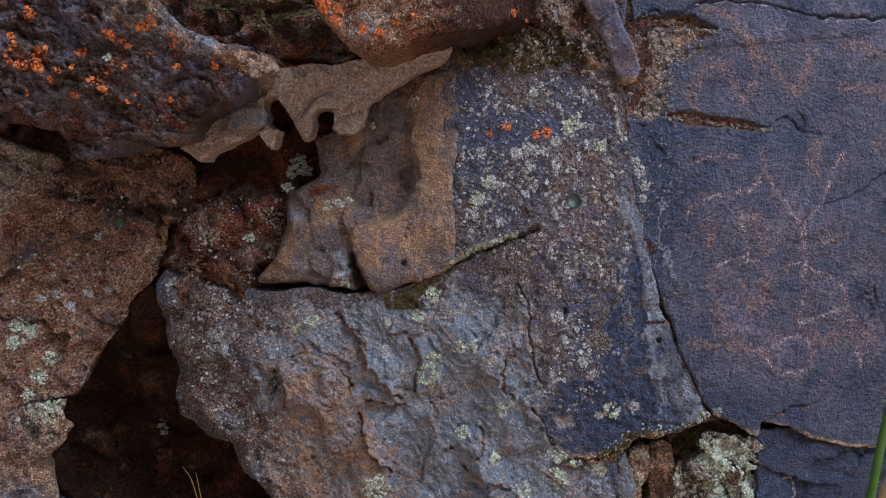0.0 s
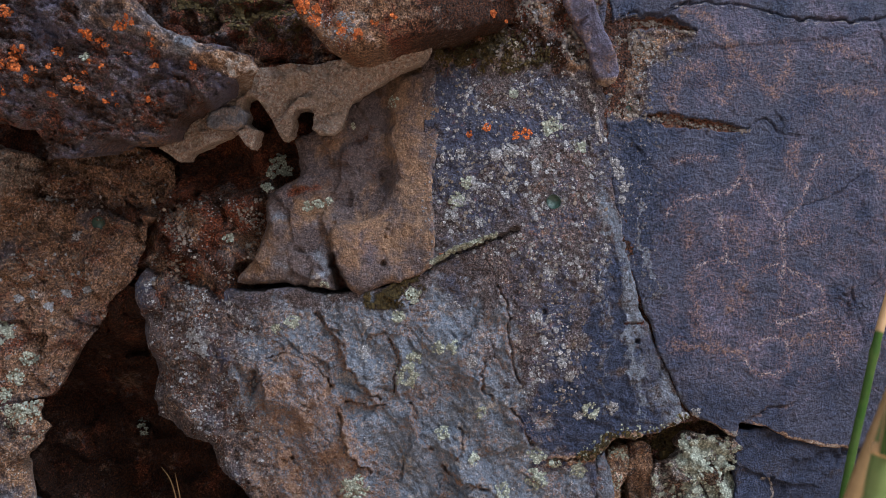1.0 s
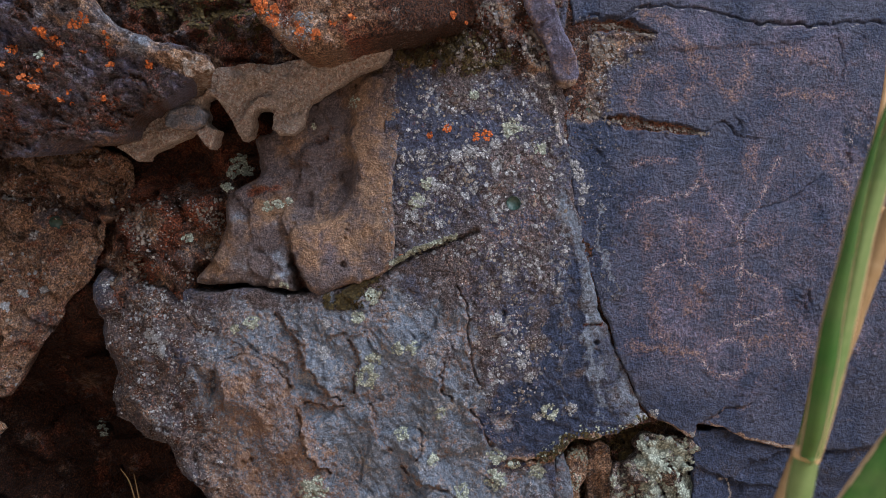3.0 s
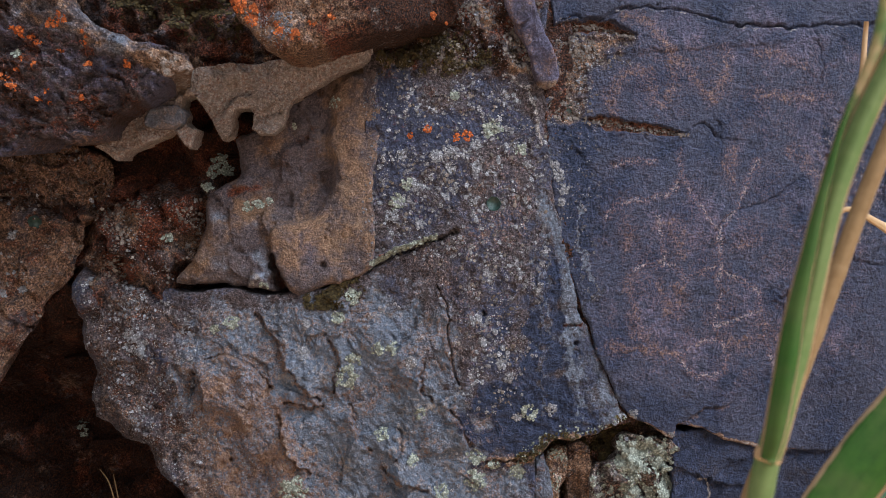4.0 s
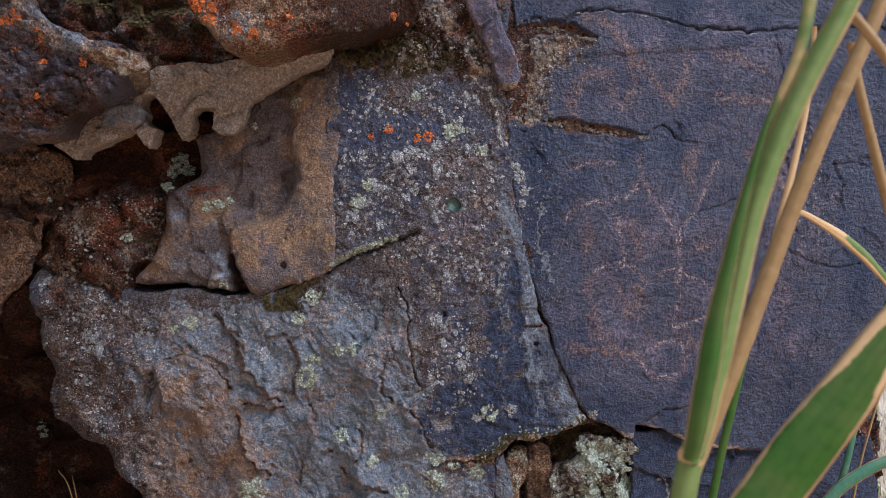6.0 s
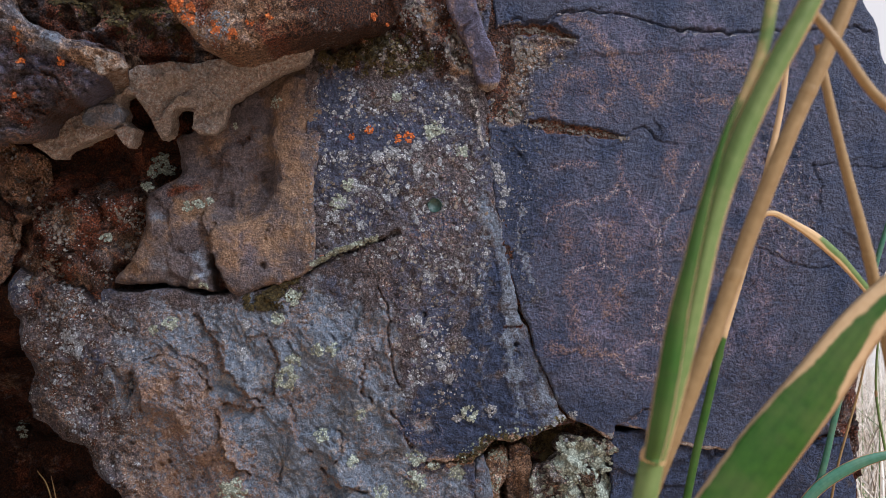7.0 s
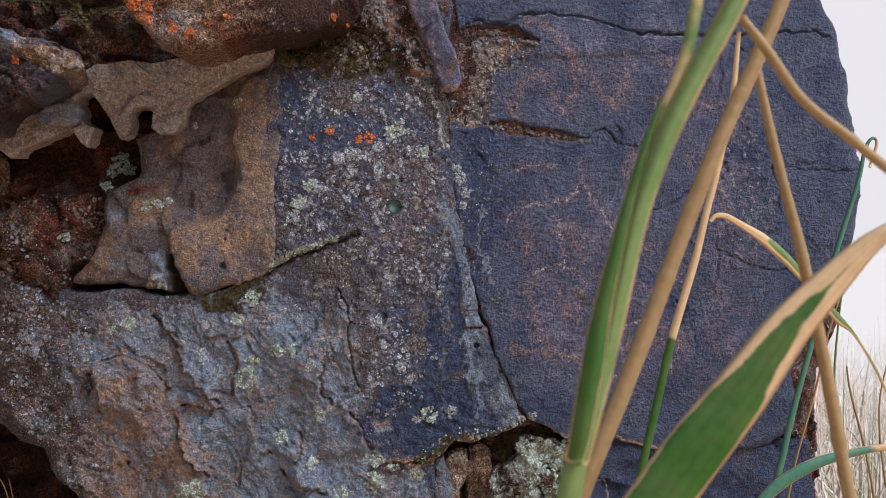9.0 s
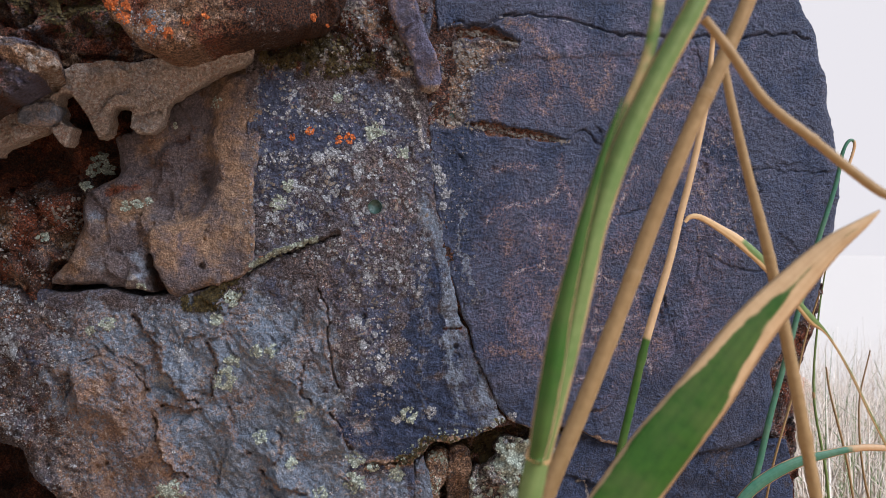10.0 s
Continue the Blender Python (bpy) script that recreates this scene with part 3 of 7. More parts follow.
FLAP_D = [(0.028, 0.718), (0.042, 0.706), (0.052, 0.700), (0.064, 0.699), (0.086, 0.690)]
FLAP_E = [(0.050, 0.770), (0.052, 0.755), (0.050, 0.741), (0.045, 0.729)]
FLAP_F = [(-0.041, 0.885), (-0.028, 0.856), (-0.034, 0.833), (-0.038, 0.813)]
FLAP_G = [(0.081, 0.856), (0.074, 0.842), (0.078, 0.820), (0.090, 0.810)]
FLAP_H = [(-0.221, 0.842), (-0.206, 0.830), (-0.203, 0.813), (-0.208, 0.791)]
FLAP_I = [(-0.109, 0.787), (-0.103, 0.770), (-0.100, 0.751), (-0.096, 0.737), (-0.083, 0.719), (-0.067, 0.709)]
FLAP_J = [(0.097, 0.953), (0.106, 0.936), (0.110, 0.914), (0.109, 0.885), (0.114, 0.856), (0.122, 0.830)]
FLAP_K = [(-0.204, 0.856), (-0.175, 0.866), (-0.154, 0.856), (-0.132, 0.842), (-0.118, 0.820)]
FLAP_L = [(0.113, 0.799), (0.127, 0.781), (0.133, 0.764), (0.142, 0.748)]
RUNNEL_A = [(0.221, 0.993), (0.226, 0.943), (0.230, 0.893), (0.227, 0.850), (0.232, 0.814), (0.240, 0.792), (0.271, 0.785)]
RUNNEL_B = [(0.263, 0.915), (0.257, 0.900), (0.262, 0.871), (0.265, 0.850), (0.278, 0.846), (0.279, 0.814), (0.283, 0.782)]
CRACK_RIND = [(0.231, 1.072), (0.246, 1.040), (0.259, 1.008), (0.267, 0.979), (0.275, 0.943), (0.283, 0.907), (0.293, 0.879), (0.308, 0.850), (0.322, 0.814), (0.335, 0.789)]
EDGE_KNOB = [(-0.386, 0.950), (-0.382, 0.964), (-0.368, 0.977), (-0.353, 0.971), (-0.346, 0.948), (-0.349, 0.919), (-0.362, 0.906), (-0.376, 0.916), (-0.383, 0.932)]
FLAPS = ((FLAP_A, -1, 0.008), (FLAP_B, -1, 0.006), (FLAP_C, 1, 0.009), (FLAP_D, -1, 0.008), (FLAP_E, 1, 0.006), (FLAP_F, -1, 0.005), (FLAP_G, 1, 0.005),
         (FLAP_H, -1, 0.010), (FLAP_I, -1, 0.007), (FLAP_J, 1, 0.004), (FLAP_K, 1, 0.006), (FLAP_L, 1, 0.005))


def main_face(x, z):
    low = area(x, z, LOW_ROUGH, 0.07, 0.02)
    left = area(x, z, BROWN_LEFT, 0.05, 0.012)
    h = 0.004 * fbm(x, z, 0.16, 3, 21) + 0.0016 * fbm(x, z, 0.02, 3, 22)
    h = h + (1 - low) * (0.24 * broken(x, z, 0.022, 23, 0.3, 0.25) + 0.30 * broken(x, z, 0.008, 19, 0.4, 0.35) + 0.0016 * fbm(x, z, 0.011, 2, 24))
    u, v = 0.60 * x - 0.80 * z, 1.5 * (0.80 * x + 0.60 * z)
    t = terrace(fbm(u, v, 0.12, 3, 25, 0.40), 3.4, 0.94) + 0.4 * terrace(fbm(v, u, 0.06, 2, 26, 0.45), 3.0, 0.94)
    h = h + low * (0.0075 * t + 0.36 * broken(x, z, 0.055, 17, 0.32, 0.16, 0.5) + 0.16 * broken(x, z, 0.016, 27, 0.4, 0.2, 0.7)
                   + 0.0012 * fbm(x, z, 0.007, 3, 20, 0.6) - 0.002)
    wash = area(x, z, BROWN_WASH, 0.05, 0.02)
    f1, f2, keep = cells(*rough(x, z, 0.03, 0.004, 77), 0.011, 78)
    h = h - wash * 0.0035 * smooth(-f1, -0.30, -0.05) * (keep[0] > 0.72)
    h = h + left * (0.012 * fbm(x, z, 0.07, 4, 29) + 0.6 * broken(x, z, 0.015, 30, 0.5, 0.4) - 0.004)
    for k, (pts, way, up) in enumerate(FLAPS):
        h = h + 1.7 * up * flap(x, z, pts if way > 0 else pts[::-1], 0.022, seed=5 + k) - 0.010 * stroke(x, z, pts, 0.0015, 0.004, 0.016, 5 + k)
    for pts, up in ((FLAKE_D, 0.003), (FLAKE_E, 0.003), (SHEET, 0.002), (BULGE, 0.008)):
        h = h + up * area(x, z, pts, 0.005 if up < 0.008 else 0.04, 0.010, 0.025, 31)
    h = h - 0.012 * area(x, z, PIT, 0.010) + 0.020 * area(x, z, EDGE_KNOB, 0.016, 0.004)
    h = h + 0.010 * area(x, z, MAIN_TOP, 0.03, 0.012) * (0.3 + fbm(x, z, 0.04, 3, 32)) + 0.6 * area(x, z, MAIN_TOP, 0.03, 0.012) * broken(x, z, 0.02, 28, 0.5, 0.4)
    h = h - 0.011 * stroke(x, z, LIP, 0.0025) + 0.007 * stroke(x, z, [(a, b + 0.006) for a, b in LIP], 0.005)
    h = h - 0.010 * stroke(x, z, LOW_CRACK_E, 0.0016, 0.006, 0.015)
    rind = np.maximum(area(x, z, SLIVER, 0.004, 0.004), np.maximum(stroke(x, z, RUNNEL_A, 0.003, 0.006, 0.014), stroke(x, z, RUNNEL_B, 0.003, 0.006, 0.014)))
    h = h + 0.0016 * rind - 0.005 * stroke(x, z, SLIVER_BREAK, 0.0014, 0.002)
    h = h + 0.004 * stroke(x, z, FOOT_LIP, 0.006, 0.004)
    for cx, cz, r in MAIN_HOLES:
        h = h - 0.009 * np.exp(-(((x - cx) ** 2 + (z - cz) ** 2) / r ** 2) ** 2)
    return h - 0.012 * stroke(x, z, OVAL_HOLE, 0.008, 0.004) + 0.003 * stroke(x, z, LICHEN_FOLD, 0.006)


def main_coat(x, z):
    low, left = area(x, z, LOW_ROUGH, 0.08, 0.03), area(x, z, BROWN_LEFT, 0.05, 0.025)
    top = area(x, z, MAIN_TOP, 0.04, 0.02)
    corner = area(x, z, DARK_CORNER, 0.05, 0.036)
    sliver = area(x, z, SLIVER, 0.008, 0.006)
    patch = fbm(x, z, 0.06, 4, 35)
    lines = 0.62 * np.maximum.reduce([stroke(x, z, p, 0.0036, 0.009, 0.012) for p in (STRIP_A, RUNNEL_A, RUNNEL_B)])
    rims = np.maximum.reduce([stroke(x, z, p, 0.0030, 0.004, 0.016, 5 + k) for k, (p, _, _) in enumerate(FLAPS)])
    brown, blue = area(x, z, BROWN_WASH, 0.07, 0.03), area(x, z, BLUE_WASH, 0.07, 0.03)
    bed = area(x, z, LICHEN_BED, 0.06, 0.03)
    varnish = np.maximum(area(x, z, UPPER_VARNISH, 0.04, 0.02), area(x, z, DARK_PATCH, 0.04, 0.02))
    return lay(x, z,
               ("patina", (1 - lines) * (1 - 0.8 * stroke(x, z, CRACK_RIND, 0.012, 0.008, 0.02)) * (1 - 0.9 * sliver) * np.maximum(corner, 0.75 * varnish) + (1 - lines) * (1 - low) * (0.34 + 0.14 * bed + 0.5 * patch)),
               ("deep", corner * (0.95 + 0.5 * patch) + 0.25 * varnish + 0.22 * bed), ("film", 0.35 * bed * np.clip(0.5 + fbm(x, z, 0.05, 3, 70), 0, 1)),
               ("rind", low * np.clip(0.95 + 0.3 * blue + 0.4 * patch, 0.72, 1) + 0.62 * sliver + 0.4 * area(x, z, SHEET, 0.02) + lines + 0.35 * bed * np.clip(fbm(x, z, 0.04, 3, 69), 0, 1)),
               ("ochre", np.clip(low * (0.44 + 0.75 * brown * np.clip(0.85 + 0.9 * fbm(x, z, 0.05, 3, 62), 0, 1) - 0.25 * blue - 0.5 * patch) + 0.55 * rims + 0.45 * area(x, z, DRAB, 0.05, 0.03), 0, 1)),
               ("tan", top * (0.40 + 0.6 * fbm(x, z, 0.03, 3, 33)) + 0.38 * left + 0.70 * low * brown * np.clip(0.65 + 1.1 * fbm(x, z, 0.04, 3, 87), 0, 1) + 0.42 * low * rims),
               ("rust", 0.22 * bed * np.clip(0.6 + fbm(x, z, 0.04, 3, 68), 0, 1) + top * (0.35 + 0.6 * fbm(x, z, 0.03, 3, 34)) + 0.42 * left * np.clip(0.5 + fbm(x, z, 0.03, 3, 36), 0, 1) + 0.6 * stroke(x, z, SLIVER_BREAK, 0.003)),
               ("pale", low * (0.16 + 0.25 * fbm(x, z, 0.04, 3, 39))),
               ("soil_and_shade", 0.5 * left * np.clip(0.6 - fbm(x, z, 0.05, 3, 37), 0, 1) + 0.85 * top * np.clip(0.6 + fbm(x, z, 0.05, 3, 31), 0, 1)),
               ("crust", 0.36 * bed * (1 - corner) * np.clip(0.5 + fbm(x, z, 0.03, 3, 40), 0, 1) + 0.40 * left + 0.08 * low + 0.25 * top),
               ("moss", 0.9 * area(x, z, MOSS_TOP, 0.04, 0.02) * np.clip(0.45 + 1.3 * fbm(x, z, 0.02, 3, 38), 0, 1) + 0.6 * stroke(x, z, OVAL_HOLE, 0.009)),
               ("rind", 0.85 * stroke(x, z, [(a - 0.006, b) for a, b in CRACK_RIND], 0.012, 0.008, 0.02)), ("tan", 0.25 * stroke(x, z, LONG_CRACK, 0.0035, 0.004)), ("tan", 0.95 * stroke(x, z, FOOT_LIP, 0.0075, 0.006)),
               ("pale", 0.35 * stroke(x, z, FOOT_LIP, 0.0030, 0.004)), ("pale", 0.6 * stroke(x, z, LICHEN_FOLD, 0.003)))


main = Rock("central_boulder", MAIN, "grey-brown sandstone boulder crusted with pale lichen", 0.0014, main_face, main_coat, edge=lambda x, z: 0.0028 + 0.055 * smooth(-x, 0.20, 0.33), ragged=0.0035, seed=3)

# the smooth hollowed block under the overhang
HOLLOW = [(-0.173, 1.148), (-0.165, 1.093), (-0.191, 1.078), (-0.207, 1.068), (-0.202, 1.040), (-0.203, 1.026), (-0.212, 1.008), (-0.227, 0.982), (-0.243, 0.958), (-0.246, 0.951), (-0.220, 0.952), (-0.184, 0.954), (-0.147, 0.949), (-0.117, 0.945), (-0.098, 0.947), (-0.089, 0.941), (-0.078, 0.938), (-0.060, 0.947), (-0.031, 0.956), (0.005, 0.971), (0.014, 0.976), (0.016, 1.008), (0.014, 1.080), (0.015, 1.109), (0.020, 1.152), (0.021, 1.181), (0.018, 1.210), (0.015, 1.249), (-0.032, 1.242), (-0.068, 1.220), (-0.098, 1.199), (-0.126, 1.170), (-0.155, 1.154)]
TONGUE = [(0.012, 1.239), (-0.030, 1.217), (-0.040, 1.188), (-0.043, 1.152), (-0.042, 1.127), (-0.034, 1.102), (-0.034, 1.086), (-0.045, 1.069), (-0.059, 1.045), (-0.075, 1.035), (-0.100, 1.039), (-0.115, 1.028), (-0.121, 1.011), (-0.117, 0.993), (-0.107, 0.971), (-0.097, 0.948), (-0.078, 0.928), (-0.031, 0.946), (0.034, 0.971), (0.041, 1.102), (0.041, 1.210)]
SCOOP = [(-0.045, 1.181), (-0.052, 1.149), (-0.049, 1.116), (-0.061, 1.076), (-0.076, 1.051), (-0.097, 1.045)]
EYEBROW = [(-0.058, 1.099), (-0.050, 1.102), (-0.040, 1.102), (-0.037, 1.093), (-0.040, 1.081), (-0.047, 1.073), (-0.055, 1.080)]
PLATE = [(-0.165, 1.093), (-0.202, 1.073), (-0.205, 1.029), (-0.227, 0.982), (-0.249, 0.948), (-0.118, 0.941), (-0.117, 0.993), (-0.124, 1.011), (-0.118, 1.029), (-0.104, 1.047), (-0.133, 1.065), (-0.133, 1.089)]
CHIP_GAP = [(-0.120, 0.992), (-0.113, 0.984), (-0.102, 0.966), (-0.097, 0.951), (-0.095, 0.941), (-0.110, 0.942), (-0.111, 0.964), (-0.121, 0.979)]
PALE_CHIP = [(-0.139, 0.976), (-0.129, 0.968), (-0.120, 0.957), (-0.114, 0.948), (-0.133, 0.947), (-0.149, 0.949), (-0.143, 0.963)]
LOW_STAIN = [(-0.104, 1.035), (-0.068, 1.032), (-0.060, 1.008), (-0.068, 0.979), (-0.089, 0.976), (-0.104, 0.993), (-0.113, 1.015)]
HOLLOW_HOLE = [(-0.050, 0.981)]
HOLLOW_RIM = [(0.020, 1.225), (0.025, 1.181), (0.023, 1.149), (0.018, 1.109), (0.016, 1.080), (0.018, 1.048), (0.019, 1.008), (0.016, 0.979)]
STREAK = [(-0.175, 1.074), (-0.155, 1.077), (-0.134, 1.081)]


HOLLOW_RIDGE = [(-0.097, 1.129), (-0.110, 1.115), (-0.124, 1.096), (-0.136, 1.086)]
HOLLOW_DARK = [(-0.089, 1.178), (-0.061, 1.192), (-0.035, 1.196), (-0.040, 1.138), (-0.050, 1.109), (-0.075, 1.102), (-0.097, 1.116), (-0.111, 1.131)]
PLATE_CRACK = [(-0.114, 1.034), (-0.119, 1.021), (-0.120, 1.006), (-0.115, 0.992)]


def hollow_face(x, z):
    t = area(x, z, TONGUE, 0.009, 0.005, 0.04)
    h = 0.004 * fbm(x, z, 0.1, 3, 41) + 0.0010 * fbm(x, z, 0.012, 3, 42) + 0.0007 * fbm(0.8 * x + 0.6 * z, 0.8 * z - 0.6 * x, 0.007, 2, 43)
    h = h - 0.012 + 0.011 * t + 0.005 * area(x, z, TONGUE, 0.06, 0.006, 0.04) + 0.008 * area(x, z, PLATE, 0.016, 0.005) + 0.004 * area(x, z, TONGUE, 0.004, 0.003, 0.04) * smooth(-z, -1.05, -1.03)
    h = h - 0.006 * stroke(x, z, SCOOP, 0.024, 0.006) - 0.009 * area(x, z, EYEBROW, 0.006, 0.002) + 0.005 * stroke(x, z, HOLLOW_RIDGE, 0.006, 0.003)
    h = h - 0.006 * stroke(x, z, STREAK, 0.006, 0.003) - 0.004 * stroke(x, z, PLATE_CRACK, 0.0016, 0.002)
    h = h + (0.55 * broken(x, z, 0.04, 44, 0.30, 0.2) + 0.35 * broken(x, z, 0.013, 40, 0.4, 0.3)) * (1 - 0.9 * t)
    (cx, cz), = HOLLOW_HOLE
    h = h - 0.009 * np.exp(-(((x - cx) ** 2 + (z - cz) ** 2) / 0.0038 ** 2) ** 2)
    for cx, cz in ((-0.046, 1.026), (-0.043, 1.031), (-0.048, 1.015)):
        h = h - 0.004 * np.exp(-(((x - cx) ** 2 + (z - cz) ** 2) / 0.0022 ** 2) ** 2)
    return h - 0.030 * area(x, z, CHIP_GAP, 0.006) + 0.008 * area(x, z, PALE_CHIP, 0.004, 0.002)


def hollow_coat(x, z):
    t = area(x, z, TONGUE, 0.03, 0.01)
    n = fbm(x, z, 0.05, 3, 47)
    return lay(x, z, ("tan", 0.36 + 0.16 * t + 0.35 * fbm(x, z, 0.06, 3, 45)), ("patina", 0.85 * area(x, z, LOW_STAIN, 0.05, 0.014)), ("film", 0.5 + 0 * x), ("patina", 0.9 * stroke(x, z, HOLLOW_RIM, 0.007, 0.014, 0.02)),
               ("pale", 0.40 * area(x, z, PALE_CHIP, 0.004) ), ("rust", 0.5 * area(x, z, CHIP_GAP, 0.01)),
               # darker brown off the tongue, most of all within HOLLOW_DARK
               ("soil_and_shade", 0.36 * (1 - t) * np.clip(0.6 + 0.9 * fbm(x, z, 0.04, 3, 46), 0, 1) + 0.22 * area(x, z, HOLLOW_DARK, 0.09, 0.03) * np.clip(0.6 + fbm(x, z, 0.03, 3, 53), 0, 1)),
               ("rust", 0.6 * stroke(x, z, STREAK, 0.007, 0.004)), ("rind", 0.7 * area(x, z, PLATE, 0.04, 0.02) * np.clip(0.35 + 1.2 * n, 0, 1)))


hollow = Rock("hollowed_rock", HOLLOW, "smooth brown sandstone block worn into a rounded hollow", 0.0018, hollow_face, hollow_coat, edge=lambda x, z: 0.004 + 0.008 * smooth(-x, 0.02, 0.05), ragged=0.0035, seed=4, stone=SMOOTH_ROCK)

# the pale bed with hanging teeth
TEETH = [(-0.336, 1.128), (-0.307, 1.110), (-0.297, 1.121), (-0.279, 1.128), (-0.258, 1.138), (-0.241, 1.149), (-0.234, 1.147), (-0.223, 1.130), (-0.217, 1.125), (-0.213, 1.131), (-0.211, 1.142), (-0.207, 1.150), (-0.218, 1.154), (-0.227, 1.163), (-0.228, 1.179), (-0.226, 1.190), (-0.218, 1.194), (-0.210, 1.192), (-0.200, 1.179), (-0.191, 1.164), (-0.185, 1.151), (-0.177, 1.136), (-0.167, 1.144), (-0.166, 1.169), (-0.161, 1.176), (-0.152, 1.179), (-0.144, 1.178), (-0.138, 1.172), (-0.139, 1.153), (-0.132, 1.147), (-0.116, 1.147), (-0.105, 1.154), (-0.098, 1.166), (-0.096, 1.180), (-0.089, 1.189), (-0.067, 1.202), (-0.044, 1.216), (-0.023, 1.229), (-0.003, 1.236), (0.012, 1.248), (0.012, 1.274), (-0.031, 1.256), (-0.089, 1.242), (-0.132, 1.236), (-0.175, 1.233), (-0.204, 1.227), (-0.226, 1.216), (-0.258, 1.189), (-0.305, 1.150)]
KNUCKLE = [(-0.271, 1.154), (-0.273, 1.164), (-0.266, 1.174), (-0.251, 1.179), (-0.231, 1.181), (-0.225, 1.173), (-0.226, 1.157), (-0.236, 1.151), (-0.254, 1.149)]
TEETH_SEAM = [(-0.134, 1.164), (-0.118, 1.171), (-0.103, 1.177)]
TEETH_ROW = [(-0.195, 1.225), (-0.172, 1.230), (-0.143, 1.233), (-0.118, 1.235)]


def teeth_face(x, z):
    h = 0.004 * fbm(x, z, 0.07, 3, 51) + 0.65 * broken(x, z, 0.035, 52, 0.35, 0.2) + 0.3 * broken(x, z, 0.012, 62, 0.4, 0.3) + 0.0015 * fbm(x, z, 0.01, 3, 53)
    return h - 0.003 * stroke(x, z, TEETH_SEAM, 0.002) - 0.004 * stroke(x, z, TEETH_ROW, 0.005)


def teeth_coat(x, z):
    n = fbm(x, z, 0.05, 3, 54)
    return lay(x, z, ("tan", 1.0 + 0.2 * n), ("crust", 0.05 + 0.1 * n), ("pale", 0.68 + 0.2 * n), ("ochre", 0.60 + 0.3 * n), ("rust", 0.6 * stroke(x, z, TEETH_ROW, 0.008) + 0.5 * np.clip(-fbm(x, z, 0.03, 3, 49), 0, 1)),
               ("rind", 0.7 * area(x, z, KNUCKLE, 0.006)))


teeth = Rock("toothed_ledge", TEETH, "pale brown sandstone ledge weathered into hanging teeth", 0.0016, teeth_face, teeth_coat,
             lambda x, z: 1.205 - 0.12 * np.maximum(0, z - 1.16) + 0 * x, 0.0026, 0.0012, 0.035, seed=5, stone=SMOOTH_ROCK)

knob = Rock("knob", KNUCKLE, "smooth grey stone knob", 0.0015, lambda x, z: 0.010 + 0.002 * fbm(x, z, 0.03, 2, 55), lambda x, z: lay(x, z, ("rind", 0.6 + 0.3 * fbm(x, z, 0.03, 2, 50)), ("tan", 0.4 + 0 * x)),
            lambda x, z: 1.202 + 0 * x, 0.0035, 0.001, 0.03, seed=20, stone=SMOOTH_ROCK)
knob.ob.parent = teeth.ob

# dark wedge between the two overhanging boulders
WEDGE = [(-0.401, 1.384), (-0.119, 1.384), (-0.104, 1.276), (-0.104, 1.238), (-0.177, 1.227), (-0.227, 1.226), (-0.293, 1.254), (-0.365, 1.290)]
WEDGE_MOSS = [(-0.321, 1.319), (-0.162, 1.319), (-0.155, 1.276), (-0.191, 1.265), (-0.256, 1.283), (-0.307, 1.297)]


def wedge_face(x, z):
    return 0.012 * fbm(x, z, 0.06, 4, 56) + broken(x, z * 2.2, 0.045, 57, 0.4, 0.5) + 0.5 * broken(x, z, 0.014, 58, 0.5, 0.4)


wedge = Rock("wedged_rock", WEDGE, "dark mossy rock wedged between two overhanging boulders", 0.0022, wedge_face,
             lambda x, z: lay(x, z, ("soil_and_shade", 0.25 + 0.9 * fbm(x, z, 0.03, 3, 59)), ("rust", 0.55 + 0.6 * fbm(x, z, 0.03, 3, 48)), ("moss", 0.7 * area(x, z, WEDGE_MOSS, 0.03) * np.clip(0.4 + fbm(x, z, 0.03, 3, 60), 0, 1)),
                              ("tan", 0.5 + 0.5 * fbm(x, z, 0.04, 3, 61))),
             lambda x, z: 1.215 + 0 * x, 0.015, seed=6)

# the overhanging boulder with orange lichen
OVERHANG = [(-0.575, 1.334), (-0.368, 1.335), (-0.329, 1.288), (-0.289, 1.250), (-0.242, 1.229), (-0.214, 1.220), (-0.184, 1.210), (-0.179, 1.198)] + [(-0.198, 1.192), (-0.231, 1.175)] + [(-0.265, 1.158), (-0.286, 1.139), (-0.305, 1.125), (-0.326, 1.120), (-0.352, 1.126), (-0.385, 1.110), (-0.418, 1.103), (-0.442, 1.103), (-0.443, 1.138), (-0.478, 1.143), (-0.517, 1.149), (-0.603, 1.156)]
RIDGE_BAND = [(-0.399, 1.335), (-0.349, 1.335), (-0.329, 1.288), (-0.286, 1.250), (-0.242, 1.229), (-0.214, 1.220), (-0.183, 1.210), (-0.179, 1.198), (-0.193, 1.185), (-0.223, 1.197), (-0.242, 1.206), (-0.286, 1.220), (-0.318, 1.240), (-0.374, 1.250)]
STEP_A = [(-0.399, 1.328), (-0.374, 1.253), (-0.381, 1.231), (-0.390, 1.225)]
STEP_B = [(-0.469, 1.240), (-0.447, 1.203), (-0.440, 1.184)]


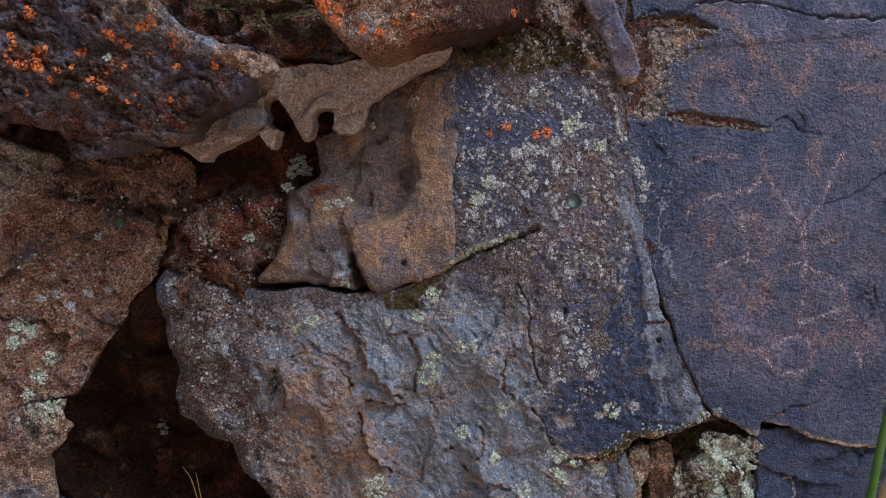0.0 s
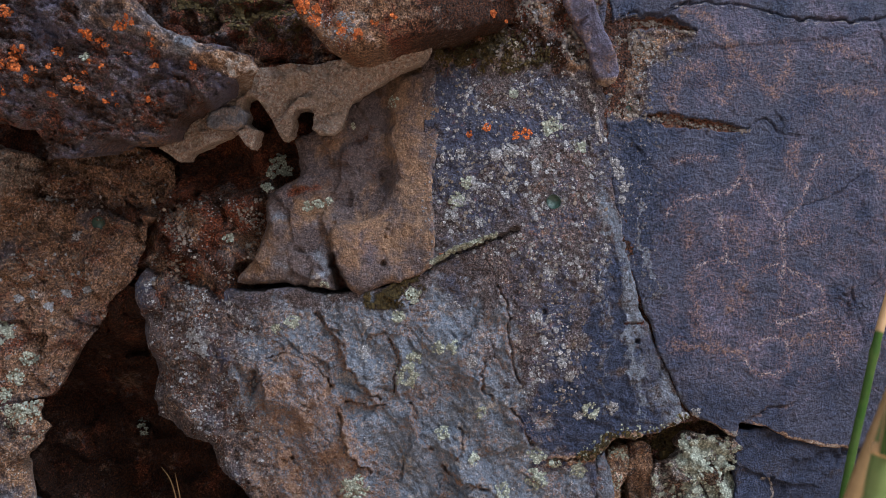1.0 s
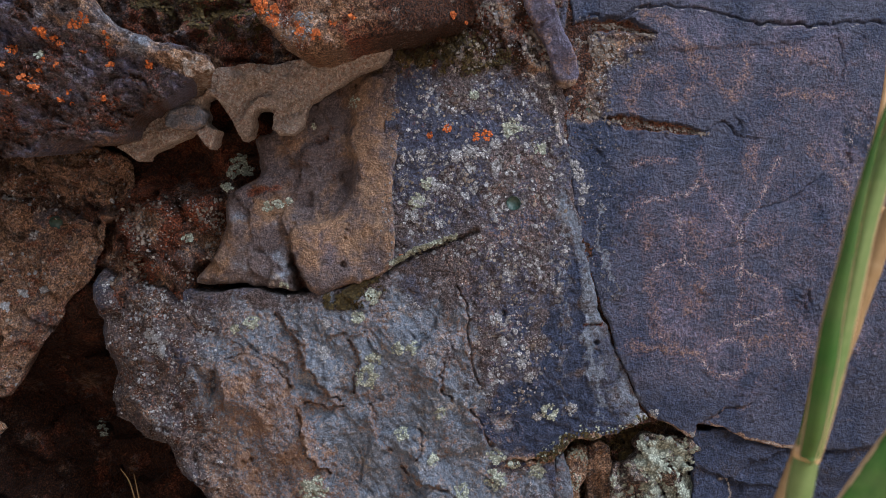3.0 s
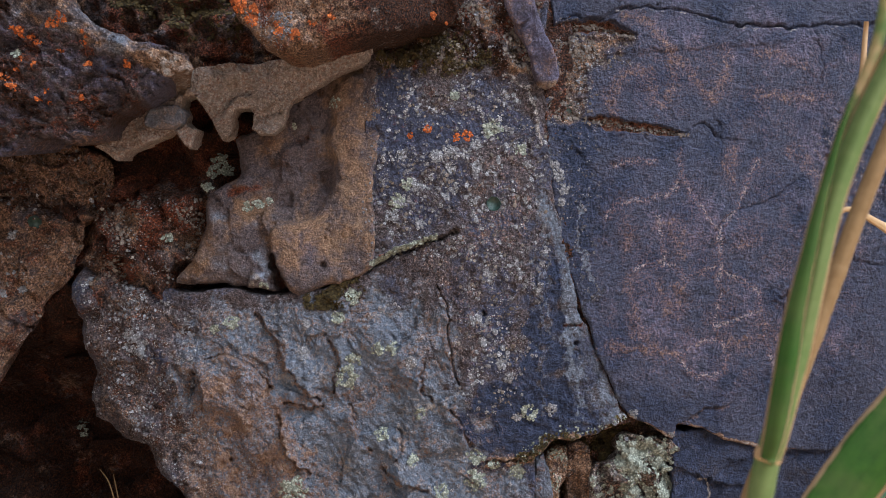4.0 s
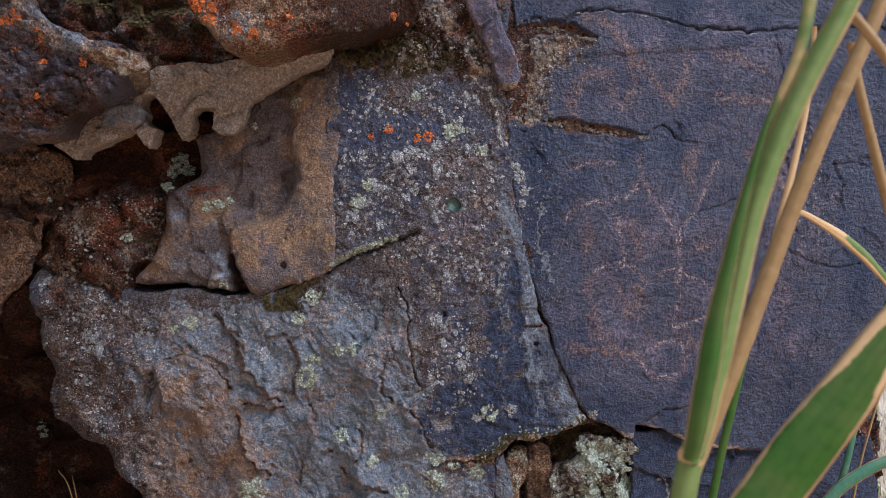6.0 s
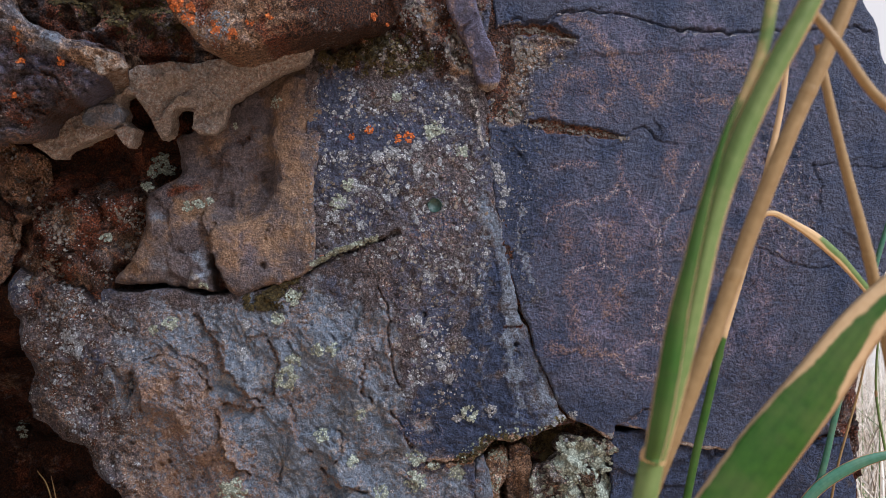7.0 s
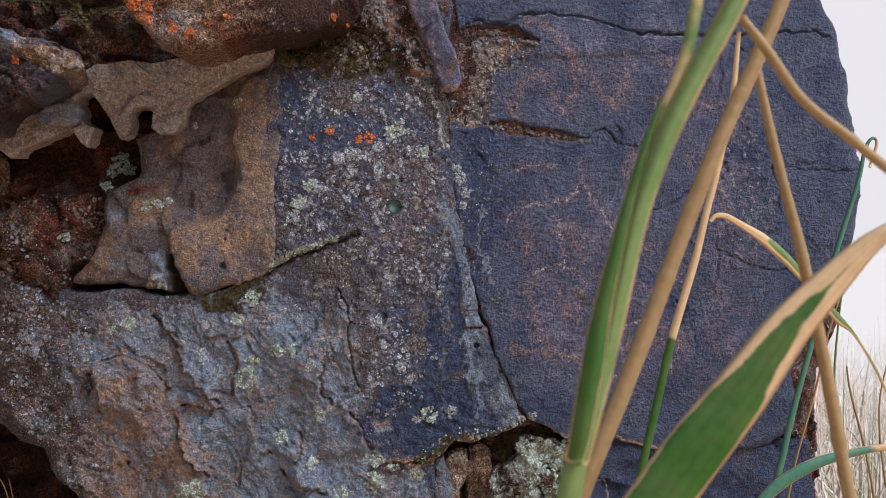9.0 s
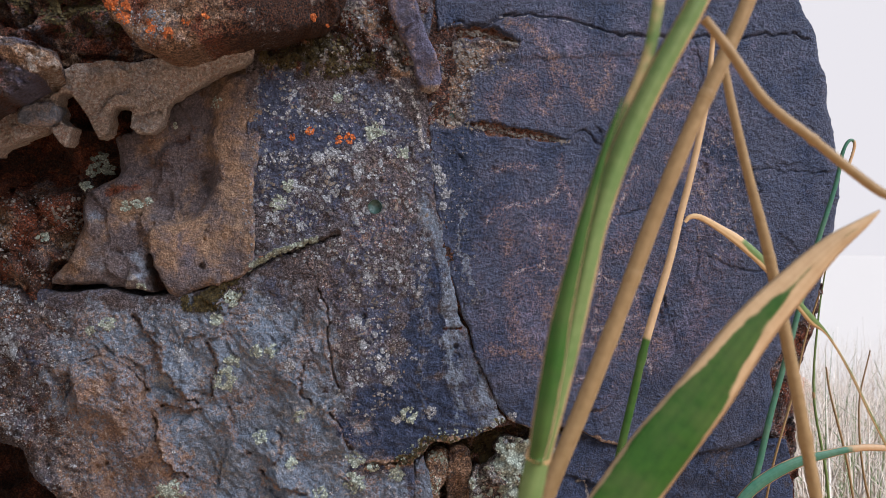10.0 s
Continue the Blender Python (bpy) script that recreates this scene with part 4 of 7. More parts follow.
def overhang_face(x, z):
    h = 0.010 * fbm(x, z, 0.14, 3, 63) + 0.45 * broken(x, z * 1.7, 0.04, 64, 0.35, 0.22, 0.6) + (1.4 - 1.1 * area(x, z, RIDGE_BAND, 0.01, 0.004)) * broken(0.85 * x + 0.25 * z, z * 1.15 + 0.15 * x, 0.009, 65, 0.6, 0.45, 0.7) + 0.0036 * fbm(x * 0.5 + 0.2 * z, z + 0.15 * x, 0.009, 3, 66, 0.6)
    h = h + 0.014 * area(x, z, RIDGE_BAND, 0.03, 0.006) - 0.040 * smooth(-z, -1.20, -1.10)
    return h + 0.010 * area(x, z, STEP_A + [(-0.55, 1.40)], 0.01) - 0.006 * stroke(x, z, STEP_B, 0.004)


def overhang_coat(x, z):
    band = area(x, z, RIDGE_BAND, 0.008, 0.004)
    tip = np.exp(-(((x + 0.196) / 0.045) ** 2 + ((z - 1.197) / 0.03) ** 2))
    n = fbm(x, z, 0.05, 4, 67)
    return lay(x, z, ("patina", (1 - band) * (0.42 + 0.5 * n)), ("soil_and_shade", (1 - band) * np.clip(0.30 - 0.6 * fbm(x, z * 2, 0.07, 4, 68), 0, 0.7)), ("film", 0.7 + 0 * x), ("rind", band * (0.36 + 0.4 * n)), ("pale", band * np.clip(0.08 * (1 + n) + 0.40 * tip, 0, 1)),
               ("tan", 0.95 * smooth(-z, -1.16, -1.10) * np.clip(0.6 + n, 0, 1) * smooth(x, -0.45, -0.3)), ("tan", 0.9 * band * tip + 0.55 * band * np.clip(0.7 - n, 0, 1)), ("rust", (1 - band) * np.clip(0.28 - 0.5 * n, 0, 0.7)),
               ("crust", 0.08 * (1 - band) * np.clip(0.6 + n, 0, 1)))


overhang = Rock("overhanging_boulder", OVERHANG, "dark purple overhanging boulder with orange lichen and a pale worn ridge", 0.0018, overhang_face, overhang_coat,
                lambda x, z: 1.060 + 0.03 * np.maximum(0, -0.35 - x), 0.007, 0.004, 0.30, seed=7)

# the reddish boulder above
CAPROCK = [(-0.149, 1.322), (-0.147, 1.283), (-0.136, 1.260), (-0.122, 1.240), (-0.111, 1.227), (-0.093, 1.223), (-0.067, 1.228), (-0.040, 1.236), (-0.009, 1.245), (0.029, 1.258), (0.074, 1.270), (0.106, 1.281), (0.132, 1.322)]
CAP_GREY = [(-0.134, 1.264), (-0.118, 1.271), (-0.086, 1.271), (-0.077, 1.245), (-0.088, 1.227), (-0.107, 1.226), (-0.120, 1.237)]


def cap_face(x, z):
    h = 0.008 * fbm(x, z, 0.10, 3, 71) + 0.6 * broken(x, z, 0.04, 72, 0.4, 0.3) + 0.5 * broken(x, z, 0.013, 73, 0.4, 0.3)
    return h - 0.45 * np.maximum(0, 1.262 + 0.30 * np.maximum(x, -0.05) - z) - 0.08 * smooth(x, -0.02, 0.12)


# darker brown from the middle of the boulder to its right end
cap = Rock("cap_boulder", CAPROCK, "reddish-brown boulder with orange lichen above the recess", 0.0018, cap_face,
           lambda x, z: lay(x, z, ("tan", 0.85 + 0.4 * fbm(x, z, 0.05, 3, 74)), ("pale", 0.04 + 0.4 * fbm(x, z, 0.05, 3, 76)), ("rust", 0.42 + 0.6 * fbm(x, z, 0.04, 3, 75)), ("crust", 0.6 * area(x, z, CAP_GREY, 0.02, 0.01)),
                            ("rind", 0.7 * area(x, z, CAP_GREY, 0.02, 0.01)), ("soil_and_shade", 0.9 * smooth(x, -0.07, 0.04))),
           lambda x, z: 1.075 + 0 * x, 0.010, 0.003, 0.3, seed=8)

# the brown boulder at the side
SIDE = [(-0.702, 1.161), (-0.589, 1.146), (-0.544, 1.137), (-0.514, 1.129), (-0.502, 1.116), (-0.477, 1.124), (-0.439, 1.134), (-0.401, 1.137), (-0.364, 1.129), (-0.335, 1.117), (-0.328, 1.104), (-0.329, 1.079), (-0.334, 1.059), (-0.345, 1.041), (-0.364, 1.032), (-0.366, 1.015), (-0.373, 0.991), (-0.391, 0.955), (-0.409, 0.940), (-0.421, 0.923), (-0.424, 0.908), (-0.441, 0.885), (-0.459, 0.860), (-0.470, 0.840), (-0.474, 0.819), (-0.486, 0.806), (-0.506, 0.799), (-0.545, 0.792), (-0.590, 0.768), (-0.703, 0.751)]
SIDE_FACET = [(-0.695, 1.167), (-0.584, 1.149), (-0.539, 1.140), (-0.506, 1.128), (-0.496, 1.112), (-0.512, 1.091), (-0.539, 1.065), (-0.562, 1.051), (-0.584, 1.036), (-0.696, 1.015)]
SIDE_EDGE = [(-0.328, 1.103), (-0.328, 1.079), (-0.334, 1.057), (-0.349, 1.039), (-0.365, 1.032), (-0.373, 1.060), (-0.362, 1.082), (-0.347, 1.105)]
SIDE_ROUGH = [(-0.497, 1.112), (-0.437, 1.133), (-0.362, 1.129), (-0.328, 1.112), (-0.328, 1.079), (-0.343, 1.042), (-0.407, 1.041), (-0.459, 1.052), (-0.506, 1.045), (-0.521, 1.082)]
SIDE_CRACK = [(-0.498, 1.114), (-0.518, 1.088), (-0.504, 1.071), (-0.452, 1.066), (-0.407, 1.051), (-0.370, 1.033)]


SIDE_LOW_EDGE = [(-0.374, 0.989), (-0.392, 0.953), (-0.422, 0.925), (-0.442, 0.886), (-0.470, 0.840), (-0.476, 0.812), (-0.500, 0.813), (-0.484, 0.849), (-0.461, 0.879), (-0.439, 0.910), (-0.412, 0.951)]


def side_face(x, z):
    h = 0.008 * fbm(x, z, 0.13, 3, 81) + 0.8 * broken(x, z, 0.05, 82, 0.40, 0.28) + 0.9 * broken(x, z, 0.014, 83, 0.45, 0.35) + 0.0012 * fbm(x, z, 0.007, 2, 84)
    r = area(x, z, SIDE_ROUGH, 0.02, 0.01)
    h = h - 0.022 * area(x, z, SIDE_LOW_EDGE, 0.03, 0.006) + r * (0.9 * broken(x, z, 0.028, 88, 0.5, 0.45) + 0.6 * broken(x, z, 0.011, 89, 0.5, 0.4))
    return h + 0.010 * area(x, z, SIDE_FACET, 0.02) - 0.012 * stroke(x, z, SIDE_CRACK, 0.005, 0.006) - 0.010 * r + 0.03 * smooth(-x, 0.40, 0.60)


def side_coat(x, z):
    n = fbm(x, z, 0.05, 4, 85)
    return lay(x, z, ("tan", 0.72 + 0.4 * n + 0.5 * area(x, z, SIDE_FACET, 0.03, 0.01) + 0.3 * area(x, z, SIDE_EDGE, 0.02)), ("rust", 0.30 + 0.4 * fbm(x, z, 0.03, 3, 86)),
               # paler rock on the facet, lightened further to paint in ground and sky light
               ("ochre", 0.6 * area(x, z, SIDE_FACET, 0.03, 0.01) + 0.35 + 0.4 * n), ("pale", 0.95 * area(x, z, SIDE_FACET, 0.03, 0.01) + 0.06 + 0.3 * n), ("patina", 0.5 * np.clip(-n, 0, 1)), ("crust", 0.15 * (1 - area(x, z, SIDE_FACET, 0.03))),
               ("soil_and_shade", 0.5 * stroke(x, z, SIDE_CRACK, 0.010, 0.01) + 0.45 * area(x, z, SIDE_ROUGH, 0.02, 0.01) * np.clip(0.35 + fbm(x, z, 0.03, 3, 90), 0, 1)))


side = Rock("brown_boulder", SIDE, "brown sandstone boulder spotted with white lichen", 0.0018, side_face, side_coat, lambda x, z: 1.255 + 0 * x, 0.008, 0.003, 0.20, seed=9, taper=2.6)

LOWER = [(-0.677, 0.757), (-0.568, 0.781), (-0.532, 0.800), (-0.487, 0.808), (-0.490, 0.791), (-0.483, 0.774), (-0.492, 0.753), (-0.506, 0.739), (-0.516, 0.718), (-0.503, 0.697), (-0.493, 0.666), (-0.493, 0.622), (-0.678, 0.622)]


def lower_face(x, z):
    return 0.010 * fbm(x, z, 0.08, 3, 91) + 0.7 * broken(x, z, 0.03, 92, 0.45, 0.3) + 0.5 * broken(x, z, 0.01, 93, 0.4, 0.3)


lower = Rock("low_block", LOWER, "broken brown block patched with pale green lichen", 0.0018, lower_face,
             lambda x, z: lay(x, z, ("tan", 0.6 + 0.3 * fbm(x, z, 0.05, 3, 94)), ("crust", 0.6 + 0 * x), ("rind", 0.6 * smooth(-z, -0.72, -0.69))),
             lambda x, z: 1.215 + 0 * x, 0.006, 0.004, 0.10, seed=10, taper=5.5)

# the elongated chip lodged at the head of the long crack
CHIP = [(0.170, 1.357), (0.183, 1.314), (0.193, 1.292), (0.204, 1.268), (0.213, 1.243), (0.220, 1.222), (0.228, 1.210), (0.236, 1.207), (0.244, 1.212), (0.248, 1.226), (0.244, 1.245), (0.236, 1.266), (0.228, 1.286), (0.219, 1.309), (0.204, 1.357)]
chip = Rock("lodged_stone", CHIP, "smooth purple-grey stone lodged at the head of a crack", 0.0014,
            lambda x, z: 0.010 + 0.45 * np.maximum(0, x - 0.205 + 0.35 * (z - 1.25)) + 0.003 * fbm(x, z, 0.05, 3, 95) + 0.4 * broken(x, z, 0.03, 98, 0.3, 0.1) + 0.0006 * fbm(x, z, 0.008, 2, 96),
            lambda x, z: lay(x, z, ("patina", 0.75 + 0.4 * fbm(x, z, 0.03, 3, 97)), ("film", 0.9 + 0 * x), ("ochre", 0.35 + 0.5 * fbm(x, z, 0.03, 3, 94)), ("rind", 0.15 + 0 * x), ("tan", 0.7 * smooth(-z, -1.225, -1.213)), ("pale", 0.45 * smooth(-z, -1.218, -1.21))),
            edge=0.0035, ragged=0.0015, back=0.05, seed=11, stone=SMOOTH_ROCK)

# the slab with the carvings
SLAB = [(0.244, 1.374), (0.246, 1.277), (0.253, 1.210), (0.236, 1.199), (0.236, 1.137), (0.242, 1.072), (0.263, 0.976), (0.278, 0.932), (0.299, 0.873), (0.327, 0.814), (0.342, 0.788), (0.372, 0.776), (0.404, 0.758), (0.408, 0.775), (0.441, 0.773), (0.478, 0.757), (0.516, 0.746), (0.570, 0.740)] + [(0.612, 0.739), (0.691, 0.741), (0.729, 0.762), (0.734, 0.800), (0.722, 0.847), (0.742, 0.894), (0.784, 0.925), (0.798, 0.972), (0.813, 1.036), (0.828, 1.115), (0.825, 1.171), (0.817, 1.215), (0.812, 1.251), (0.803, 1.300), (0.794, 1.327), (0.775, 1.371), (0.757, 1.419)]
TOP_CRACK = [(0.252, 1.303), (0.303, 1.305), (0.327, 1.318), (0.400, 1.321), (0.445, 1.314), (0.491, 1.303), (0.530, 1.304), (0.582, 1.301)]
TOP_CRACK_ON = [(0.487, 1.301), (0.544, 1.302), (0.669, 1.310), (0.704, 1.317), (0.752, 1.321), (0.782, 1.310)]
TOP_LEDGE = [(0.256, 1.299), (0.288, 1.299), (0.310, 1.298), (0.336, 1.289), (0.350, 1.286)]
MID_LEDGE = [(0.286, 1.174), (0.322, 1.172), (0.351, 1.165), (0.396, 1.162), (0.419, 1.157)]
MID_CURL = [(0.419, 1.156), (0.429, 1.165), (0.441, 1.169), (0.453, 1.163), (0.457, 1.154)]
MID_FADE = [(0.457, 1.154), (0.478, 1.148), (0.504, 1.143)]
HAIR_A = [(0.453, 1.028), (0.475, 1.050), (0.494, 1.060), (0.521, 1.066), (0.544, 1.077), (0.574, 1.099)]
HAIR_B = [(0.520, 0.954), (0.550, 0.943), (0.559, 0.948), (0.559, 0.924), (0.567, 0.899)]
HAIR_C = [(0.598, 1.310), (0.607, 1.283), (0.611, 1.252), (0.606, 1.228)]
HAIR_D = [(0.600, 1.050), (0.600, 1.016), (0.604, 0.993), (0.601, 0.972), (0.585, 0.955)]
HAIR_E = [(0.600, 1.012), (0.648, 0.994), (0.690, 0.983), (0.720, 0.989)]
HAIR_F = [(0.683, 1.126), (0.743, 1.126), (0.777, 1.125), (0.819, 1.129)]
HAIR_G = [(0.555, 0.951), (0.567, 0.924), (0.573, 0.879)]
HAIR_H = [(0.683, 1.129), (0.695, 1.103), (0.692, 1.064)]
FOOT_LINE = [(0.406, 0.775), (0.432, 0.787), (0.446, 0.797), (0.469, 0.798), (0.480, 0.803)]
BRANCH = [(0.281, 0.934), (0.298, 0.944), (0.308, 0.949)]
CRUST_CORNER = [(0.240, 1.291), (0.285, 1.283), (0.328, 1.280), (0.344, 1.273), (0.328, 1.255), (0.302, 1.242), (0.288, 1.217), (0.279, 1.191), (0.282, 1.171), (0.241, 1.173), (0.239, 1.209), (0.251, 1.245)]
GREY_STREAK_B = [(0.297, 1.163), (0.300, 1.130), (0.295, 1.080), (0.278, 1.069)]
RUST_ZONE = [(0.309, 1.276), (0.389, 1.305), (0.462, 1.291), (0.569, 1.291), (0.665, 1.277), (0.666, 1.081), (0.535, 1.102), (0.477, 1.175), (0.397, 1.175), (0.309, 1.175)]
RUST_LOW = [(0.304, 1.080), (0.408, 1.080), (0.495, 1.102), (0.565, 1.080), (0.661, 1.030), (0.662, 0.849), (0.566, 0.842), (0.474, 0.820), (0.394, 0.835), (0.336, 0.856), (0.304, 0.914)]
ROUGH_SPOT = [(0.600, 1.176), (0.642, 1.192), (0.675, 1.155), (0.688, 1.102), (0.685, 1.048), (0.662, 0.994), (0.606, 1.001), (0.586, 1.046), (0.596, 1.122)]
CARVED = [
    [(0.321, 1.114), (0.346, 1.116), (0.373, 1.117)],
    [(0.310, 1.045), (0.327, 1.061), (0.349, 1.069), (0.374, 1.069), (0.389, 1.075), (0.404, 1.088), (0.411, 1.103), (0.408, 1.129)],
    [(0.411, 1.103), (0.418, 1.088), (0.426, 1.072), (0.436, 1.062), (0.445, 1.046), (0.459, 1.031)],
    [(0.459, 1.031), (0.472, 1.046), (0.487, 1.059), (0.494, 1.077), (0.501, 1.096), (0.508, 1.109), (0.516, 1.125)],
    [(0.459, 1.031), (0.461, 1.008), (0.464, 0.985), (0.461, 0.968), (0.464, 0.949), (0.459, 0.927), (0.455, 0.904), (0.461, 0.891)],
    [(0.461, 0.891), (0.470, 0.876), (0.474, 0.859), (0.468, 0.845), (0.454, 0.839), (0.436, 0.841), (0.419, 0.849), (0.412, 0.863), (0.419, 0.877), (0.433, 0.885), (0.461, 0.891)],
    [(0.455, 0.905), (0.480, 0.914), (0.499, 0.920), (0.520, 0.925)],
    [(0.469, 0.975), (0.485, 0.969), (0.501, 0.959), (0.514, 0.953), (0.518, 0.931)],
    [(0.346, 0.979), (0.359, 0.988), (0.375, 0.986), (0.390, 0.988), (0.404, 0.979), (0.414, 0.970), (0.433, 0.973), (0.455, 0.982)],
    [(0.378, 1.047), (0.379, 1.028), (0.385, 1.012), (0.387, 0.996), (0.385, 0.985)],
    [(0.529, 0.879), (0.538, 0.862), (0.541, 0.847)],
]
FAINT = [
    [(0.340, 1.310), (0.366, 1.303), (0.384, 1.288), (0.395, 1.264), (0.401, 1.238), (0.399, 1.210), (0.388, 1.192), (0.375, 1.197), (0.370, 1.218), (0.366, 1.236), (0.343, 1.233), (0.323, 1.217), (0.314, 1.199), (0.323, 1.180)],
    [(0.473, 1.271), (0.474, 1.247), (0.469, 1.221), (0.453, 1.203), (0.438, 1.218), (0.427, 1.236), (0.411, 1.252)],
    [(0.519, 1.265), (0.547, 1.264), (0.583, 1.252)],
    [(0.518, 1.213), (0.561, 1.206), (0.619, 1.211)],
    [(0.479, 1.134), (0.478, 1.095)],
    [(0.482, 1.012), (0.500, 1.017)],
    [(0.342, 0.970), (0.346, 0.943), (0.346, 0.920), (0.357, 0.892), (0.375, 0.883)],
    [(0.383, 0.965), (0.388, 0.943), (0.393, 0.923), (0.407, 0.921), (0.407, 0.957)],
    [(0.318, 0.880), (0.374, 0.875), (0.412, 0.867)],
    [(0.476, 0.883), (0.505, 0.886), (0.528, 0.896)],
    [(0.519, 0.912), (0.531, 0.899), (0.554, 0.883)],
    [(0.400, 1.040), (0.395, 1.028), (0.407, 1.018), (0.410, 1.001)],
    [(0.337, 1.037), (0.339, 1.008)],
    [(0.562, 1.138), (0.605, 1.102), (0.620, 1.044)],
]


TOP_GAP = [(0.236, 1.275), (0.242, 1.293), (0.271, 1.301), (0.303, 1.304), (0.322, 1.299), (0.340, 1.290), (0.354, 1.283), (0.332, 1.282), (0.310, 1.287), (0.285, 1.286), (0.256, 1.280)]
TOP_FORK = [(0.302, 1.302), (0.318, 1.309), (0.331, 1.315), (0.344, 1.322)]
MID_GAP = [(0.282, 1.172), (0.308, 1.176), (0.327, 1.174), (0.340, 1.169), (0.379, 1.166), (0.405, 1.159), (0.419, 1.157), (0.408, 1.152), (0.391, 1.151), (0.366, 1.155), (0.336, 1.156), (0.311, 1.157), (0.303, 1.166)]
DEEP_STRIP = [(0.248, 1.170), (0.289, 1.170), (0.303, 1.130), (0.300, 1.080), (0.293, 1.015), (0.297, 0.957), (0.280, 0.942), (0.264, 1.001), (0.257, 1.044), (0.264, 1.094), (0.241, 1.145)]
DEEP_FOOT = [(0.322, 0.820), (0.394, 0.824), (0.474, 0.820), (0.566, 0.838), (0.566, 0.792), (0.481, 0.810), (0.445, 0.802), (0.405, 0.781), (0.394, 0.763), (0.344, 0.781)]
SKYLIT_TOP = [(0.398, 1.336), (0.571, 1.336), (0.668, 1.322), (0.669, 1.081), (0.572, 1.088), (0.522, 1.234), (0.405, 1.278)]
SPOT_DARK = [(0.603, 1.172), (0.630, 1.188), (0.665, 1.170), (0.676, 1.102), (0.644, 1.101), (0.629, 1.131), (0.602, 1.151)]
RUNNEL_C = [(0.277, 1.065), (0.282, 1.044), (0.275, 1.029), (0.277, 1.008), (0.286, 0.986), (0.293, 0.961)]


def slab_face(x, z):
    h = 0.004 * fbm(x, z, 0.18, 3, 101) + 0.0011 * fbm(x * 0.8 + z * 0.6, z * 1.3 - x * 0.5, 0.010, 3, 102, 0.6) + 0.16 * broken(x, z, 0.045, 103, 0.25, 0.12)
    h = h - 0.005 * stroke(x, z, TOP_CRACK, 0.0015, 0.004) - 0.005 * stroke(x, z, TOP_CRACK_ON, 0.0018, 0.004) - 0.005 * stroke(x, z, TOP_FORK, 0.0015, 0.003)
    h = h + 0.004 * smooth(z - 1.255 - 0.10 * (x - 0.3), -0.004, 0.004) * area(x, z, RUST_ZONE, 0.1)
    h = h - 0.011 * area(x, z, TOP_GAP, 0.006, 0.003, 0.012) - 0.005 * area(x, z, CRUST_CORNER, 0.02)
    h = h + area(x, z, CRUST_CORNER, 0.02) * 0.6 * broken(x, z, 0.014, 104, 0.4, 0.4)
    h = h - 0.007 * area(x, z, MID_GAP, 0.0025, 0.002, 0.012) + 0.5 * area(x, z, MID_GAP, 0.006) * broken(x, z, 0.008, 120, 0.5, 0.5)
    h = h - 0.0045 * stroke(x, z, MID_CURL, 0.0014, 0.0015) - 0.0025 * stroke(x, z, MID_FADE, 0.0022, 0.002)
    for pts in (HAIR_A, HAIR_B, HAIR_C, HAIR_D, HAIR_E, HAIR_F, HAIR_G, HAIR_H, BRANCH):
        h = h - 0.0035 * stroke(x, z, pts, 0.0010, 0.004)
    h = h - 0.003 * stroke(x, z, FOOT_LINE, 0.0016, 0.003) - 0.0025 * flap(x, z, FOOT_LINE, 0.02, 0.003)
    h = h + area(x, z, ROUGH_SPOT, 0.02, 0.01) * (0.30 * broken(x, z, 0.016, 105, 0.4, 0.4) - 0.002)
    f1, f2, keep = cells(*rough(x, z, 0.02, 0.003, 114), 0.024, 115)
    h = h - 0.0022 * smooth(-f1, -0.10, -0.04) * (keep[0] > 0.8)
    return h - 0.0011 * np.clip(fbm(0.8 * x + 0.6 * z, 0.8 * z - 0.6 * x, 0.007, 2, 106), 0, 1)


